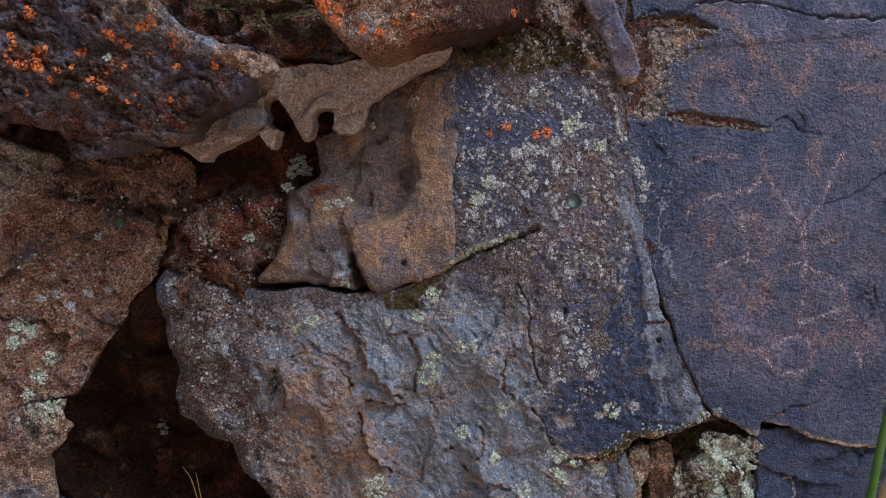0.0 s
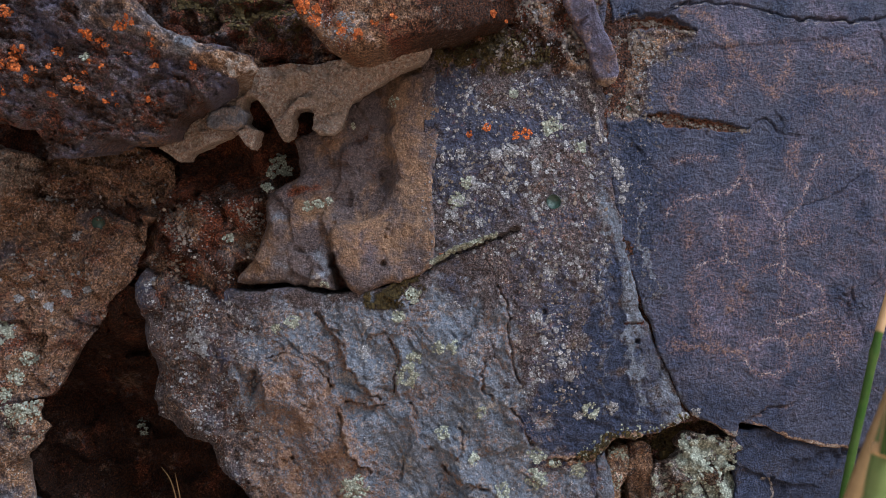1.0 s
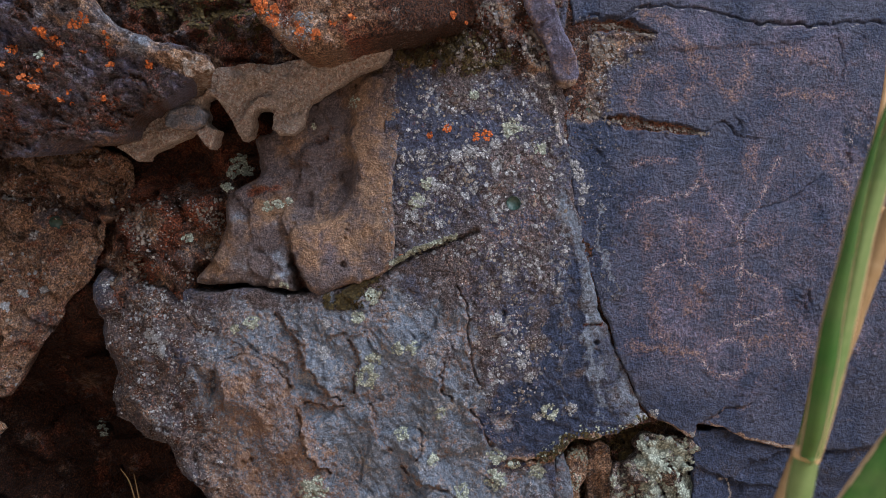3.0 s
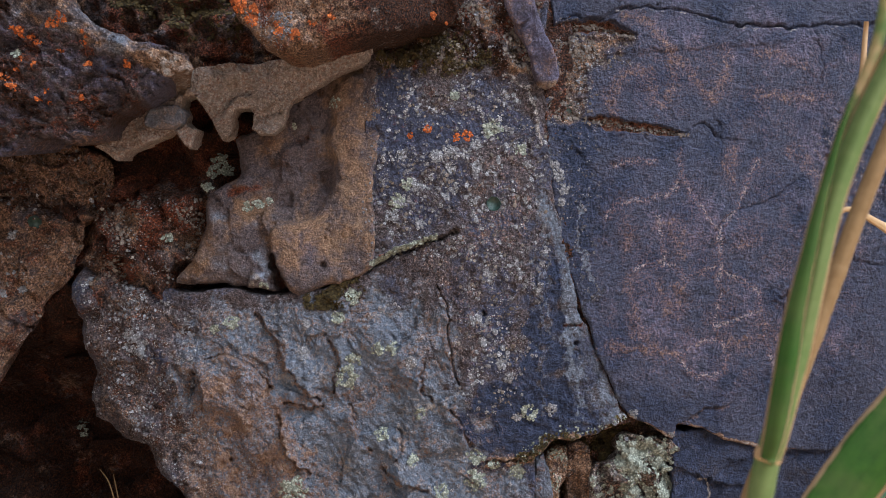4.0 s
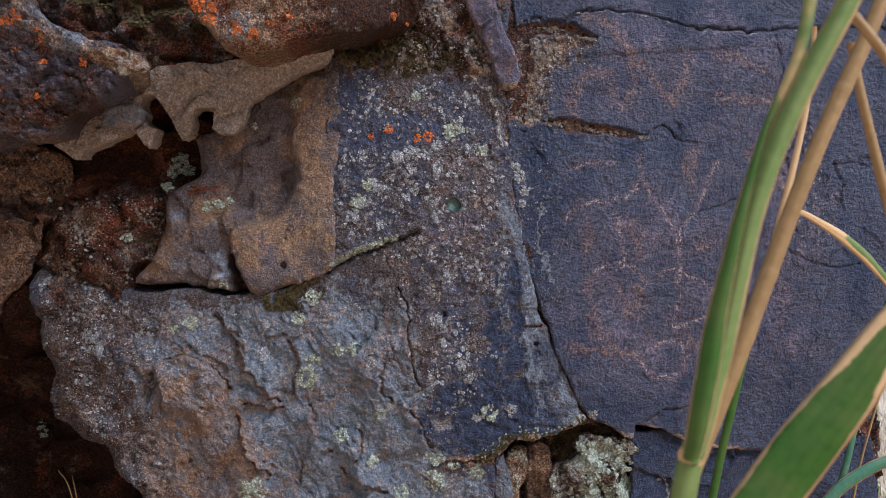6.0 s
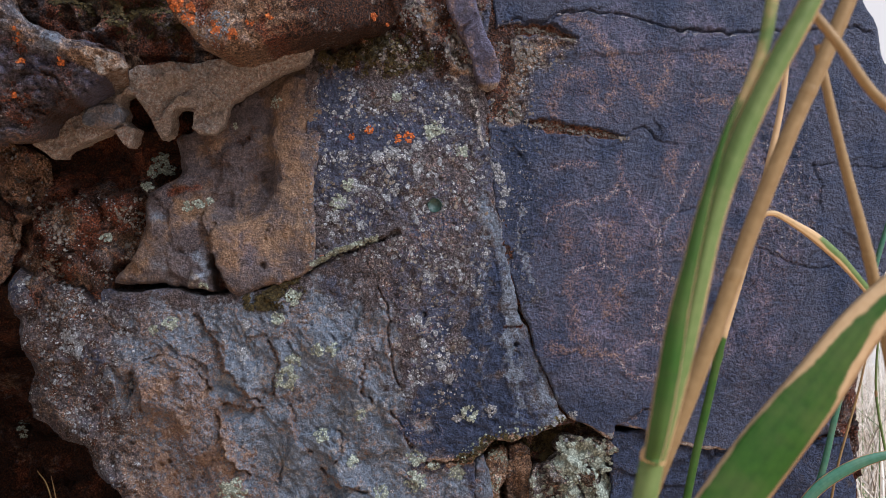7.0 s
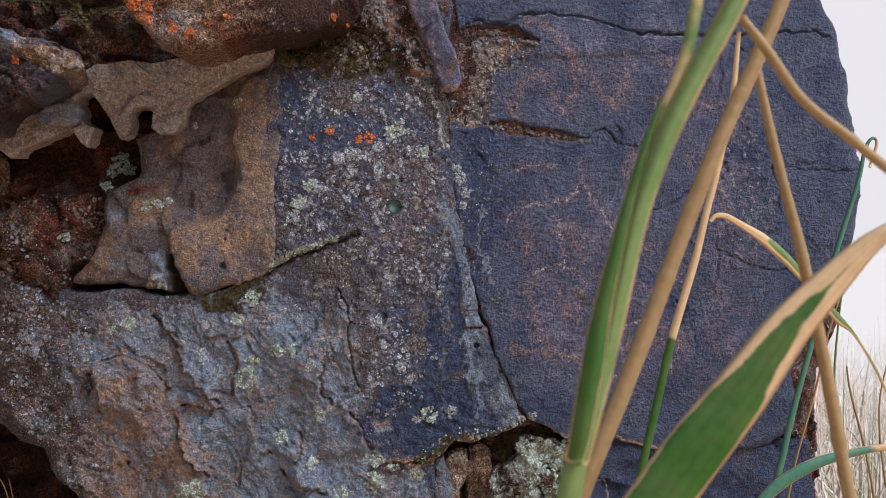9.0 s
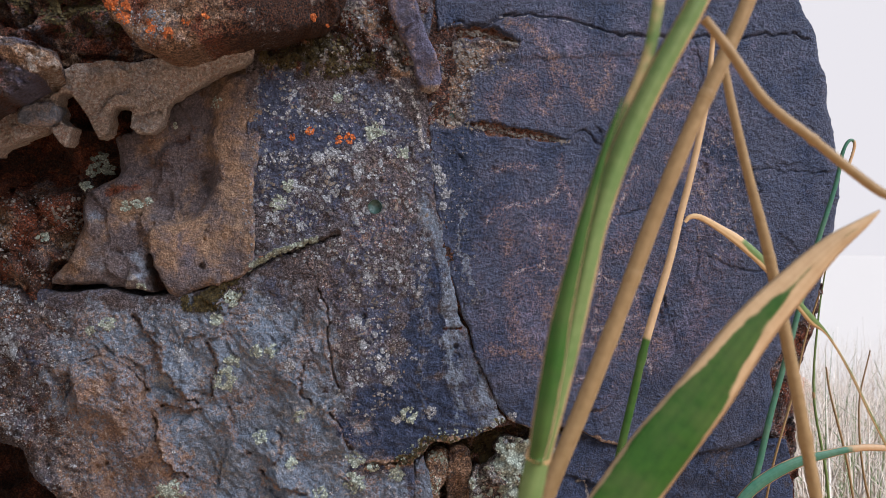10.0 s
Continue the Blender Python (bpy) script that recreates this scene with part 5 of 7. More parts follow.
def slab_coat(x, z):
    n = fbm(x, z, 0.05, 4, 107)
    crust = area(x, z, CRUST_CORNER, 0.04, 0.018)
    cut = np.maximum.reduce([stroke(x, z, p, 0.0044, 0.004, 0.02, 108) for p in CARVED])
    faint = np.maximum.reduce([stroke(x, z, p, 0.0105, 0.006, 0.03, 109) for p in FAINT])
    low, high = area(x, z, RUST_LOW, 0.10, 0.03), area(x, z, RUST_ZONE, 0.08, 0.03)
    haze = 0.46 * low * np.clip(0.50 + 0.9 * fbm(x, z, 0.035, 5, 110, 0.75), 0, 1) + 0.40 * high * np.clip(0.35 + 0.9 * fbm(x, z, 0.04, 5, 111, 0.75), 0, 1)
    streak = np.maximum.reduce([stroke(x, z, RUNNEL_C, 0.0034, 0.009, 0.012), 0.6 * stroke(x, z, GREY_STREAK_B, 0.0025, 0.008, 0.014), 0.6 * stroke(x, z, BRANCH, 0.004), 0.6 * stroke(x, z, LONG_CRACK, 0.005, 0.005)])
    ledges = np.maximum(area(x, z, TOP_GAP, 0.006, 0.003, 0.012), area(x, z, MID_GAP, 0.004, 0.002, 0.012))
    spot = area(x, z, ROUGH_SPOT, 0.03, 0.015)
    worn_in = np.clip(0.95 + 0.6 * fbm(x, z, 0.020, 3, 113), 0.72, 1)
    return lay(x, z, ("patina", (1 - crust) * (1 - 0.8 * streak) * (0.98 + 0.15 * n)),
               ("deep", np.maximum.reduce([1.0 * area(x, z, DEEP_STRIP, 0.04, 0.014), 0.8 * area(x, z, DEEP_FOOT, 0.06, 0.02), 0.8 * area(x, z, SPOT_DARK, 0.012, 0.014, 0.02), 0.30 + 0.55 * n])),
               # paler film on the upper right paints in its greater sky light
               ("film", 0.50 * area(x, z, SKYLIT_TOP, 0.12, 0.03) + 0.30 * low + 0.45 * fbm(x, z, 0.08, 3, 116)),
               ("peck", np.clip(np.maximum.reduce([0.82 * cut * worn_in, 0.38 * faint, 0.66 * haze]), 0, 1)), ("ochre", np.maximum(0.28 * haze, 0.50 * faint * worn_in)),
               ("film", 0.9 * spot * np.clip(0.3 + 1.5 * fbm(x, z, 0.03, 2, 117), 0, 1)), ("ochre", 0.28 * spot),
               ("crust", 0.55 * crust + 0.15 * spot + 0.35 * area(x, z, DEEP_STRIP, 0.03) * np.clip(fbm(x, z, 0.02, 3, 118), 0, 1)), ("tan", 0.62 * crust), ("soil_and_shade", 0.30 * crust * np.clip(0.5 + fbm(x, z, 0.02, 3, 119), 0, 1)),
               ("tan", 0.75 * ledges), ("rust", 0.6 * ledges), ("soil_and_shade", 0.4 * ledges),
               ("moss", 0.4 * ledges * np.clip(0.3 + fbm(x, z, 0.015, 2, 112), 0, 1)),
               ("rind", 0.85 * stroke(x, z, LONG_CRACK, 0.010, 0.007)), ("tan", 0.25 * stroke(x, z, LONG_CRACK, 0.0030, 0.004)), ("tan", 0.9 * stroke(x, z, SLAB_LIP, 0.0035, 0.004)), ("pale", 0.5 * stroke(x, z, SLAB_LIP, 0.0028, 0.004)), ("rind", streak),
               ("ochre", 0.5 * stroke(x, z, FOOT_LINE, 0.004, 0.003)),
               ("pale", 0.45 * np.maximum(stroke(x, z, [(a, b - 0.0030) for a, b in TOP_CRACK], 0.0010, 0.004), stroke(x, z, [(a, b - 0.0033) for a, b in TOP_CRACK_ON], 0.0010, 0.004))))


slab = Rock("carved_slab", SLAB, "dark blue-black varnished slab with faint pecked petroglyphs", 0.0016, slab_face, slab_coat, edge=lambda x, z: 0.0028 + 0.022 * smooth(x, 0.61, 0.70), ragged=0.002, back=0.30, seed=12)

# stones under the slab
UNDER = [(0.404, 0.767), (0.445, 0.769), (0.482, 0.757), (0.521, 0.747), (0.581, 0.741)] + [(0.616, 0.742), (0.696, 0.743), (0.747, 0.750), (0.762, 0.685), (0.765, 0.603), (0.430, 0.619)] + [(0.406, 0.618)]
UNDER_LINE = [(0.446, 0.702), (0.457, 0.700), (0.460, 0.675)]


def under_face(x, z):
    return 0.005 * fbm(x, z, 0.08, 3, 121) + 0.35 * broken(x, z, 0.05, 122, 0.4, 0.1) + 0.3 * broken(x, z, 0.014, 123, 0.3, 0.2)


under = Rock("lower_slab", UNDER, "dark blue varnished block below the carved slab", 0.0018, under_face,
             lambda x, z: lay(x, z, ("patina", 0.85 + 0.3 * fbm(x, z, 0.05, 3, 124)), ("deep", 0.75 + 0.4 * fbm(x, z, 0.05, 3, 126)), ("rind", 0.35 * np.clip(fbm(x, z, 0.06, 3, 125), 0, 1)), ("pale", 0.8 * stroke(x, z, UNDER_LINE, 0.002, 0.004))),
             lambda x, z: wall_y(x, z) + 0.009, 0.004, 0.003, 0.30, seed=13)

MOSSY = [(0.329, 0.749), (0.337, 0.758), (0.350, 0.763), (0.376, 0.760), (0.401, 0.757), (0.411, 0.746), (0.409, 0.734), (0.401, 0.713), (0.411, 0.694), (0.416, 0.622), (0.388, 0.622), (0.373, 0.680), (0.354, 0.715), (0.342, 0.730)]
MOSSY_LEFT = [(0.300, 0.707), (0.313, 0.726), (0.341, 0.738), (0.353, 0.729), (0.364, 0.701), (0.375, 0.664), (0.378, 0.621), (0.297, 0.621)]
WEDGE_A = [(0.267, 0.742), (0.284, 0.751), (0.301, 0.744), (0.304, 0.700), (0.304, 0.619), (0.265, 0.619), (0.267, 0.700)]
WEDGE_B = [(0.226, 0.731), (0.238, 0.738), (0.244, 0.717), (0.250, 0.692), (0.254, 0.624), (0.222, 0.624), (0.224, 0.696)]
WEDGE_C = [(0.236, 0.715), (0.239, 0.736), (0.255, 0.746), (0.268, 0.742), (0.269, 0.702), (0.262, 0.688), (0.260, 0.622), (0.251, 0.622)]


def lichen_stone_face(x, z):
    return 0.008 * fbm(x, z, 0.05, 3, 131) + 1.1 * broken(x, z, 0.03, 132, 0.6, 0.4) + 0.7 * broken(x, z, 0.010, 133, 0.5, 0.4)


def lichen_stone_coat(x, z):
    return lay(x, z, ("tan", 0.5 + 0 * x), ("crust", 0.9 + 0 * x), ("pale", 0.40 + 0.4 * fbm(x, z, 0.03, 3, 134)), ("soil_and_shade", 0.3 + 0.5 * fbm(x, z, 0.02, 3, 135)))


mossy = Rock("lichen_stone", MOSSY, "broken stone covered in pale green lichen below the ledge", 0.0018, lichen_stone_face, lichen_stone_coat,
             lambda x, z: wall_y(x, z) + 0.008, 0.004, seed=14)
mossy_left = Rock("lichen_stone", MOSSY_LEFT, "low stone grown over with pale grey-green lichen", 0.0018, lichen_stone_face, lichen_stone_coat,
                  lambda x, z: wall_y(x, z) + 0.015, 0.004, seed=22)
wedge_a = Rock("brown_wedge_stone", WEDGE_A, "upright brown wedge of stone under the ledge", 0.0018,
               lambda x, z: 0.006 * fbm(x, z, 0.05, 3, 141) + 0.5 * broken(x * 2, z, 0.03, 142, 0.4, 0.3) + 0.3 * broken(x * 2, z, 0.010, 143, 0.4, 0.3),
               lambda x, z: lay(x, z, ("tan", 0.75 + 0.3 * fbm(x, z, 0.03, 3, 143)), ("pale", 0.2 + 0 * x), ("rust", 0.4 * fbm(x, z, 0.03, 3, 144)), ("soil_and_shade", 0.35 + 0.3 * fbm(x, z, 0.02, 3, 145))), lambda x, z: wall_y(x, z) + 0.024, 0.004, seed=15)
wedge_b = Rock("grey_wedge_stone", WEDGE_B, "narrow upright grey stone splinter under the ledge", 0.0018,
               lambda x, z: 0.004 * fbm(x, z, 0.04, 3, 151) + 0.3 * broken(x, z, 0.02, 153, 0.4, 0.3), lambda x, z: lay(x, z, ("rind", 0.8 + 0.3 * fbm(x, z, 0.03, 3, 152)), ("patina", 0.35 + 0 * x), ("ochre", 0.3 + 0.5 * fbm(x, z, 0.02, 3, 154))),
               lambda x, z: wall_y(x, z) + 0.010, 0.006, 0.002, seed=16)
wedge_c = Rock("tan_wedge_stone", WEDGE_C, "small tan stone jammed under the ledge", 0.0018,
               lambda x, z: 0.004 * fbm(x, z, 0.04, 3, 155) + 0.5 * broken(x, z, 0.02, 156, 0.4, 0.3), lambda x, z: lay(x, z, ("tan", 0.8 + 0.3 * fbm(x, z, 0.03, 3, 157)), ("pale", 0.3 + 0 * x), ("crust", 0.4 + 0 * x)),
               lambda x, z: wall_y(x, z) + 0.018, 0.006, 0.002, seed=23)

NICHE = [(0.214, 0.781), (0.430, 0.784), (0.579, 0.755), (0.579, 0.717), (0.430, 0.613), (0.214, 0.613)]
niche = Rock("niche_wall", NICHE, "dark earthy rock at the back of the niche under the ledge", 0.004, lambda x, z: broken(x, z, 0.03, 161, 0.5, 0.5),
             lambda x, z: lay(x, z, ("tan", 0.6 + 0 * x), ("rust", 0.4 + 0.4 * fbm(x, z, 0.04, 2, 163)), ("moss", 0.5 + 0.6 * fbm(x, z, 0.03, 2, 162))), lambda x, z: 1.252 + 0 * x, 0.01, back=0.1, seed=17)
TOP_NICHE = [(-0.032, 1.392), (0.293, 1.393), (0.294, 1.186), (0.220, 1.186), (0.219, 1.282), (0.012, 1.259), (-0.032, 1.222)]
top_niche = Rock("crack_fill", TOP_NICHE, "dark mossy earth filling the gap under the cap boulder", 0.004, lambda x, z: 0.8 * broken(x, z, 0.02, 165, 0.5, 0.5),
                 lambda x, z: lay(x, z, ("soil_and_shade", 0.9 + 0 * x), ("moss", 0.4 + 0.5 * fbm(x, z, 0.03, 2, 166)), ("rust", 0.4 + 0.4 * fbm(x, z, 0.05, 2, 167))), lambda x, z: 1.240 + 0 * x, 0.01, back=0.1, seed=18)

CRACK_SIDE = [(0.237, 1.174), (0.257, 1.181), (0.300, 1.130), (0.305, 0.944), (0.283, 0.936), (0.262, 1.001), (0.241, 1.080)]
LOWER_LICHEN = [(-0.565, 0.779), (-0.532, 0.797), (-0.490, 0.807), (-0.490, 0.790), (-0.483, 0.774), (-0.493, 0.750), (-0.508, 0.739), (-0.521, 0.760), (-0.547, 0.746)]
LEDGE_MOSS = [(-0.068, 0.948), (-0.031, 0.960), (0.005, 0.970), (-0.010, 0.943), (-0.035, 0.924), (-0.075, 0.928)]
NICHE_MOSS = [(0.235, 0.741), (0.280, 0.748), (0.354, 0.763), (0.361, 0.726), (0.309, 0.711), (0.272, 0.726), (0.243, 0.711)]

# the narrow brown block that shows past the slab's foot
BESIDE = [(0.702, 0.922), (0.794, 0.947), (0.815, 0.971), (0.808, 0.923), (0.787, 0.859), (0.773, 0.794), (0.781, 0.730), (0.776, 0.674), (0.776, 0.602), (0.709, 0.603)]
beside = Rock("edge_block", BESIDE, "rusty brown block showing past the edge of the slab", 0.0025,
              lambda x, z: 0.8 * broken(x, z, 0.03, 171, 0.5, 0.4) + 0.5 * broken(x, z, 0.012, 172, 0.4, 0.3),
              lambda x, z: lay(x, z, ("tan", 0.4 + 0 * x), ("rust", 0.6 + 0.5 * fbm(x, z, 0.03, 3, 173)), ("soil_and_shade", 0.3 + 0.3 * fbm(x, z, 0.04, 3, 174)), ("crust", 0.4 + 0 * x)),
              lambda x, z: 1.275 + 0 * x, 0.015, back=0.2, seed=19)

CRACK_BED = [(0.230, 1.370), (0.270, 1.370), (0.267, 1.250), (0.260, 1.176), (0.254, 1.080), (0.275, 0.979), (0.291, 0.936), (0.312, 0.874), (0.353, 0.783), (0.328, 0.779), (0.294, 0.867), (0.272, 0.925), (0.257, 0.968), (0.233, 1.073), (0.223, 1.183)]
crack_bed = Rock("crack_filling", CRACK_BED, "brown earth and grit filling the long crack", 0.0022, lambda x, z: 0.3 * broken(x, z, 0.012, 181, 0.5, 0.5),
                 lambda x, z: lay(x, z, ("tan", 0.45 + 0 * x), ("rust", 0.5 + 0 * x), ("soil_and_shade", 0.6 + 0.5 * fbm(x, z, 0.03, 2, 182))), lambda x, z: wall_y(x, z) + 0.0042, 0.003, back=0.05, seed=21)


# ---- the hill behind: one rough mass of rock that the blocks belong to ----
def mass(name, centre, size, label, seed, rings=60, square=3.0):
    """A closed, broken boulder."""
    u, v = np.meshgrid(np.linspace(0, 2 * math.pi, 2 * rings, endpoint=False), np.linspace(-math.pi / 2, math.pi / 2, rings), indexing="ij")
    d = np.stack([np.cos(v) * np.cos(u), np.cos(v) * np.sin(u), np.sin(v)], -1)
    r = 1 / (np.sum(np.abs(d) ** square, -1) ** (1 / square))
    bump = 1 + 0.05 * fbm(d[..., 0] * 2 + 3, d[..., 2] * 2 + d[..., 1] * 1.7, 0.8, 4, seed) + 0.5 * broken(d[..., 0] * 2 + d[..., 1], d[..., 2] * 2 - d[..., 1], 0.35, seed + 1, 0.3, 0.2)
    p = d * (r * bump)[..., None] * np.array(size) / 2 + np.array(centre)
    n = np.arange(u.size).reshape(u.shape)
    nx = np.roll(n, -1, axis=0)
    faces = np.stack([n[:, :-1], nx[:, :-1], nx[:, 1:], n[:, 1:]], -1).reshape(-1, 4)
    p = p.reshape(-1, 3)
    c = np.clip(0.5 + fbm(p[:, 0], p[:, 2], 0.3, 3, seed + 2), 0, 1)
    coats = {"coat_a": np.stack([c, 0.5 * (1 - c), 0.2 + 0 * c], 1), "coat_b": np.zeros((len(p), 3)), "coat_c": np.stack([0.4 + 0 * c, 0 * c, 0.3 * c], 1)}
    return tagged(mesh_object(name, p, faces, ROCK, coats=coats), label, "rock")


mass("outcrop_core", (-0.75, 2.80, 0.55), (2.75, 1.95, 2.6), "large weathered sandstone outcrop behind the carved face", 201, 90, 6.0)
mass("top_boulder", (-0.35, 2.10, 1.95), (2.4, 1.75, 1.05), "broad boulder lying on top of the outcrop", 211, 80, 4.0)
mass("foot_boulder", (-0.95, 1.35, 0.28), (1.3, 0.75, 0.75), "low boulder at the foot of the outcrop", 221, 60, 3.5)
mass("foot_boulder", (0.25, 1.50, 0.30), (1.1, 0.62, 0.72), "low boulder under the carved slab", 231, 60, 3.5)


# ---- ground ----
def ground_z(x, y):
    far = np.sqrt(x * x + (y - 1.0) ** 2)
    return -0.075 * np.clip(far - 2.0, 0, 40) + 0.04 * fbm(x, y, 1.5, 3, 301) * np.exp(-far / 60)


rim = np.concatenate([np.linspace(0, 6, 50), np.geomspace(6.2, 4500, 50)])
ang = np.linspace(0, 2 * math.pi, 96, endpoint=False)
gr, ga = np.meshgrid(rim, ang, indexing="ij")
gx, gy = gr * np.cos(ga), 1.0 + gr * np.sin(ga)
n = np.arange(gx.size).reshape(gx.shape)
nx = np.roll(n, -1, axis=1)
tagged(mesh_object("ground", np.stack([gx, gy, ground_z(gx, gy)], -1).reshape(-1, 3),
                   np.stack([n[:-1], n[1:], nx[1:], nx[:-1]], -1).reshape(-1, 4), EARTH), "dry pale hillside earth with scattered grass", "ground", kind="structure")


def spline(points, count):
    """Smooth curve through points; columns past the third are carried along."""
    p = np.asarray(points, float)
    p = np.concatenate([2 * p[:1] - p[1:2], p, 2 * p[-1:] - p[-2:-1]])
    out = []
    for s in np.linspace(0, len(p) - 3 - 1e-6, count):
        i, f = int(s), s - int(s)
        a, b, c, d = p[i], p[i + 1], p[i + 2], p[i + 3]
        out.append(0.5 * (2 * b + (c - a) * f + (2 * a - 5 * b + 4 * c - d) * f * f + (3 * b - a - 3 * c + d) * f ** 3))
    return np.array(out)


# ---- lichen: fields of small crusts, then the larger ones one by one ----
scatter(main, "white_lichen", "small white lichen crusts", WHITE_LICHEN, sown(LICHEN_BED, 800, 0.0006, 0.0046, 1, 0.035, bare=(UPPER_VARNISH,)), 401)
scatter(main, "grey_lichen", "grey lichen crusts", GREY_LICHEN, sown(LICHEN_BED, 1400, 0.0007, 0.0040, 2, 0.04, bare=(UPPER_VARNISH,)), 402)
scatter(main, "brown_lichen", "drab brown lichen crusts", DRAB_LICHEN, sown(LICHEN_BED, 450, 0.0009, 0.0036, 8, 0.05, bare=(UPPER_VARNISH,)), 408)
scatter(main, "brown_lichen", "drab brown lichen crusts", DRAB_LICHEN, sown(MAIN_TOP, 900, 0.0012, 0.0040, 9, 0.06), 409)
scatter(main, "grey_lichen", "grey lichen crusts", GREY_LICHEN, sown(MAIN_TOP, 350, 0.0008, 0.0036, 22, 0.04), 438)
scatter(main, "white_lichen", "white lichen specks", WHITE_LICHEN, sown(BROWN_LEFT, 900, 0.0006, 0.0032, 3, 0.04), 403)
scatter(main, "grey_lichen", "grey lichen specks", GREY_LICHEN, sown(BROWN_LEFT, 600, 0.0008, 0.0036, 10, 0.04), 410)
scatter(main, "white_lichen", "white lichen specks", WHITE_LICHEN, sown(LOW_ROUGH, 420, 0.0008, 0.0032, 4, 0.10), 404)
scatter(main, "grey_lichen", "grey lichen specks", GREY_LICHEN, sown(LOW_ROUGH, 700, 0.001, 0.0036, 11, 0.12), 411)
scatter(side, "white_lichen", "white lichen specks", WHITE_LICHEN, sown(SIDE, 420, 0.0007, 0.0034, 5), 405)
scatter(side, "brown_lichen", "drab brown lichen crusts", DRAB_LICHEN, sown(SIDE, 900, 0.001, 0.003, 12), 412)
scatter(slab, "white_lichen", "white lichen specks", WHITE_LICHEN, sown(CRUST_CORNER, 260, 0.0008, 0.0026, 6), 406)
scatter(slab, "brown_lichen", "drab brown lichen crusts", DRAB_LICHEN, sown(CRUST_CORNER, 700, 0.001, 0.0030, 13), 413)
scatter(slab, "white_lichen", "white lichen specks", WHITE_LICHEN, sown(ROUGH_SPOT, 60, 0.0006, 0.0022, 14), 414)
scatter(slab, "grey_lichen", "grey specks along the crack", GREY_LICHEN, sown(CRACK_SIDE, 320, 0.0005, 0.0022, 15, 0.02), 415)
LEDGE_RIM = np.concatenate([spline([(a, 0, b) for a, b in line], 160) for line in (MID_LEDGE, TOP_LEDGE)])
rng = np.random.default_rng(8)
scatter(slab, "brown_lichen", "drab crust along the ledges", DRAB_LICHEN, np.stack([LEDGE_RIM[:, 0] + rng.normal(0, 0.002, 320), LEDGE_RIM[:, 2] - 0.0055 + rng.normal(0, 0.0022, 320), rng.uniform(0.0008, 0.0026, 320)], 1), 422, 0.002)
scatter(recess, "brown_lichen", "drab crusts in the recess", DRAB_LICHEN, sown(ROOTS, 500, 0.001, 0.0034, 16), 416)
scatter(recess, "white_lichen", "white lichen specks", WHITE_LICHEN, sown(ROOTS, 130, 0.0007, 0.0022, 17), 417)
scatter(overhang, "grey_lichen", "grey lichen specks", GREY_LICHEN, sown(OVERHANG, 160, 0.0008, 0.0026, 18), 418)
scatter(cap, "grey_lichen", "grey lichen specks", GREY_LICHEN, sown(CAP_GREY, 200, 0.001, 0.003, 19), 419)
scatter(hollow, "grey_lichen", "grey lichen specks", GREY_LICHEN, np.stack([np.interp(rng.uniform(0, 1, 160), np.linspace(0, 1, 60), spline([(a, 0, b) for a, b in HOLLOW_RIM], 60)[:, 0]) - np.abs(rng.normal(0, 0.010, 160)), rng.uniform(HOLLOW_RIM[-1][1], HOLLOW_RIM[0][1], 160), rng.uniform(0.0006, 0.0026, 160)], 1), 437)
scatter(mossy, "green_lichen", "pale green lichen crust", GREEN_LICHEN, sown(MOSSY, 3600, 0.001, 0.0054, 7, 0.05, 1.4), 407)
scatter(mossy_left, "green_lichen", "pale green lichen crust", GREEN_LICHEN, sown(MOSSY_LEFT, 2400, 0.001, 0.0052, 23, 0.05, 1.4), 423)
scatter(mossy_left, "grey_lichen", "grey lichen crusts", GREY_LICHEN, sown(MOSSY_LEFT, 300, 0.001, 0.0034, 24, 0.04), 424)
scatter(wedge_c, "green_lichen", "pale green lichen crust", GREEN_LICHEN, sown(WEDGE_C, 160, 0.001, 0.0030, 25, 0.04), 425)
scatter(mossy, "white_lichen", "white lichen specks", WHITE_LICHEN, sown(MOSSY, 300, 0.001, 0.0030, 20, 0.05), 420)
scatter(lower, "green_lichen", "pale green lichen crust", GREEN_LICHEN, sown(LOWER_LICHEN, 420, 0.001, 0.0036, 21, 0.05), 421)

GREEN_SPOTS = [(-0.018, 1.210, 0.838, 20), (0.027, 1.210, 0.766, 11), (0.214, 1.205, 0.797, 14), (0.074, 1.205, 0.793, 9), (0.146, 1.207, 0.735, 14), (0.148, 1.207, 0.704, 18), (0.106, 1.207, 0.690, 13), (0.068, 1.207, 0.732, 10), (0.020, 1.200, 0.877, 11), (0.039, 1.200, 0.877, 12), (0.164, 1.212, 1.156, 16), (0.117, 1.212, 1.200, 9), (0.044, 1.200, 1.062, 13), (0.056, 1.200, 1.087, 10), (0.200, 1.205, 1.132, 10), (-0.090, 1.215, 0.688, 24), (-0.013, 1.200, 0.940, 14), (-0.031, 1.210, 0.914, 10), (-0.168, 1.228, 0.905, 12), (-0.190, 1.228, 0.896, 9), (-0.010, 1.210, 0.862, 12), (0.200, 1.207, 0.719, 14), (0.170, 1.207, 0.727, 10)]
for k, (x, y, z, r) in enumerate(GREEN_SPOTS):
    colony(main, x, z, r * 0.00071, GREEN_LICHEN, "pale green lichen rosette", 600 + k, 0.0019, hollow=0.35 if k in (0, 1, 2) else 0.0)
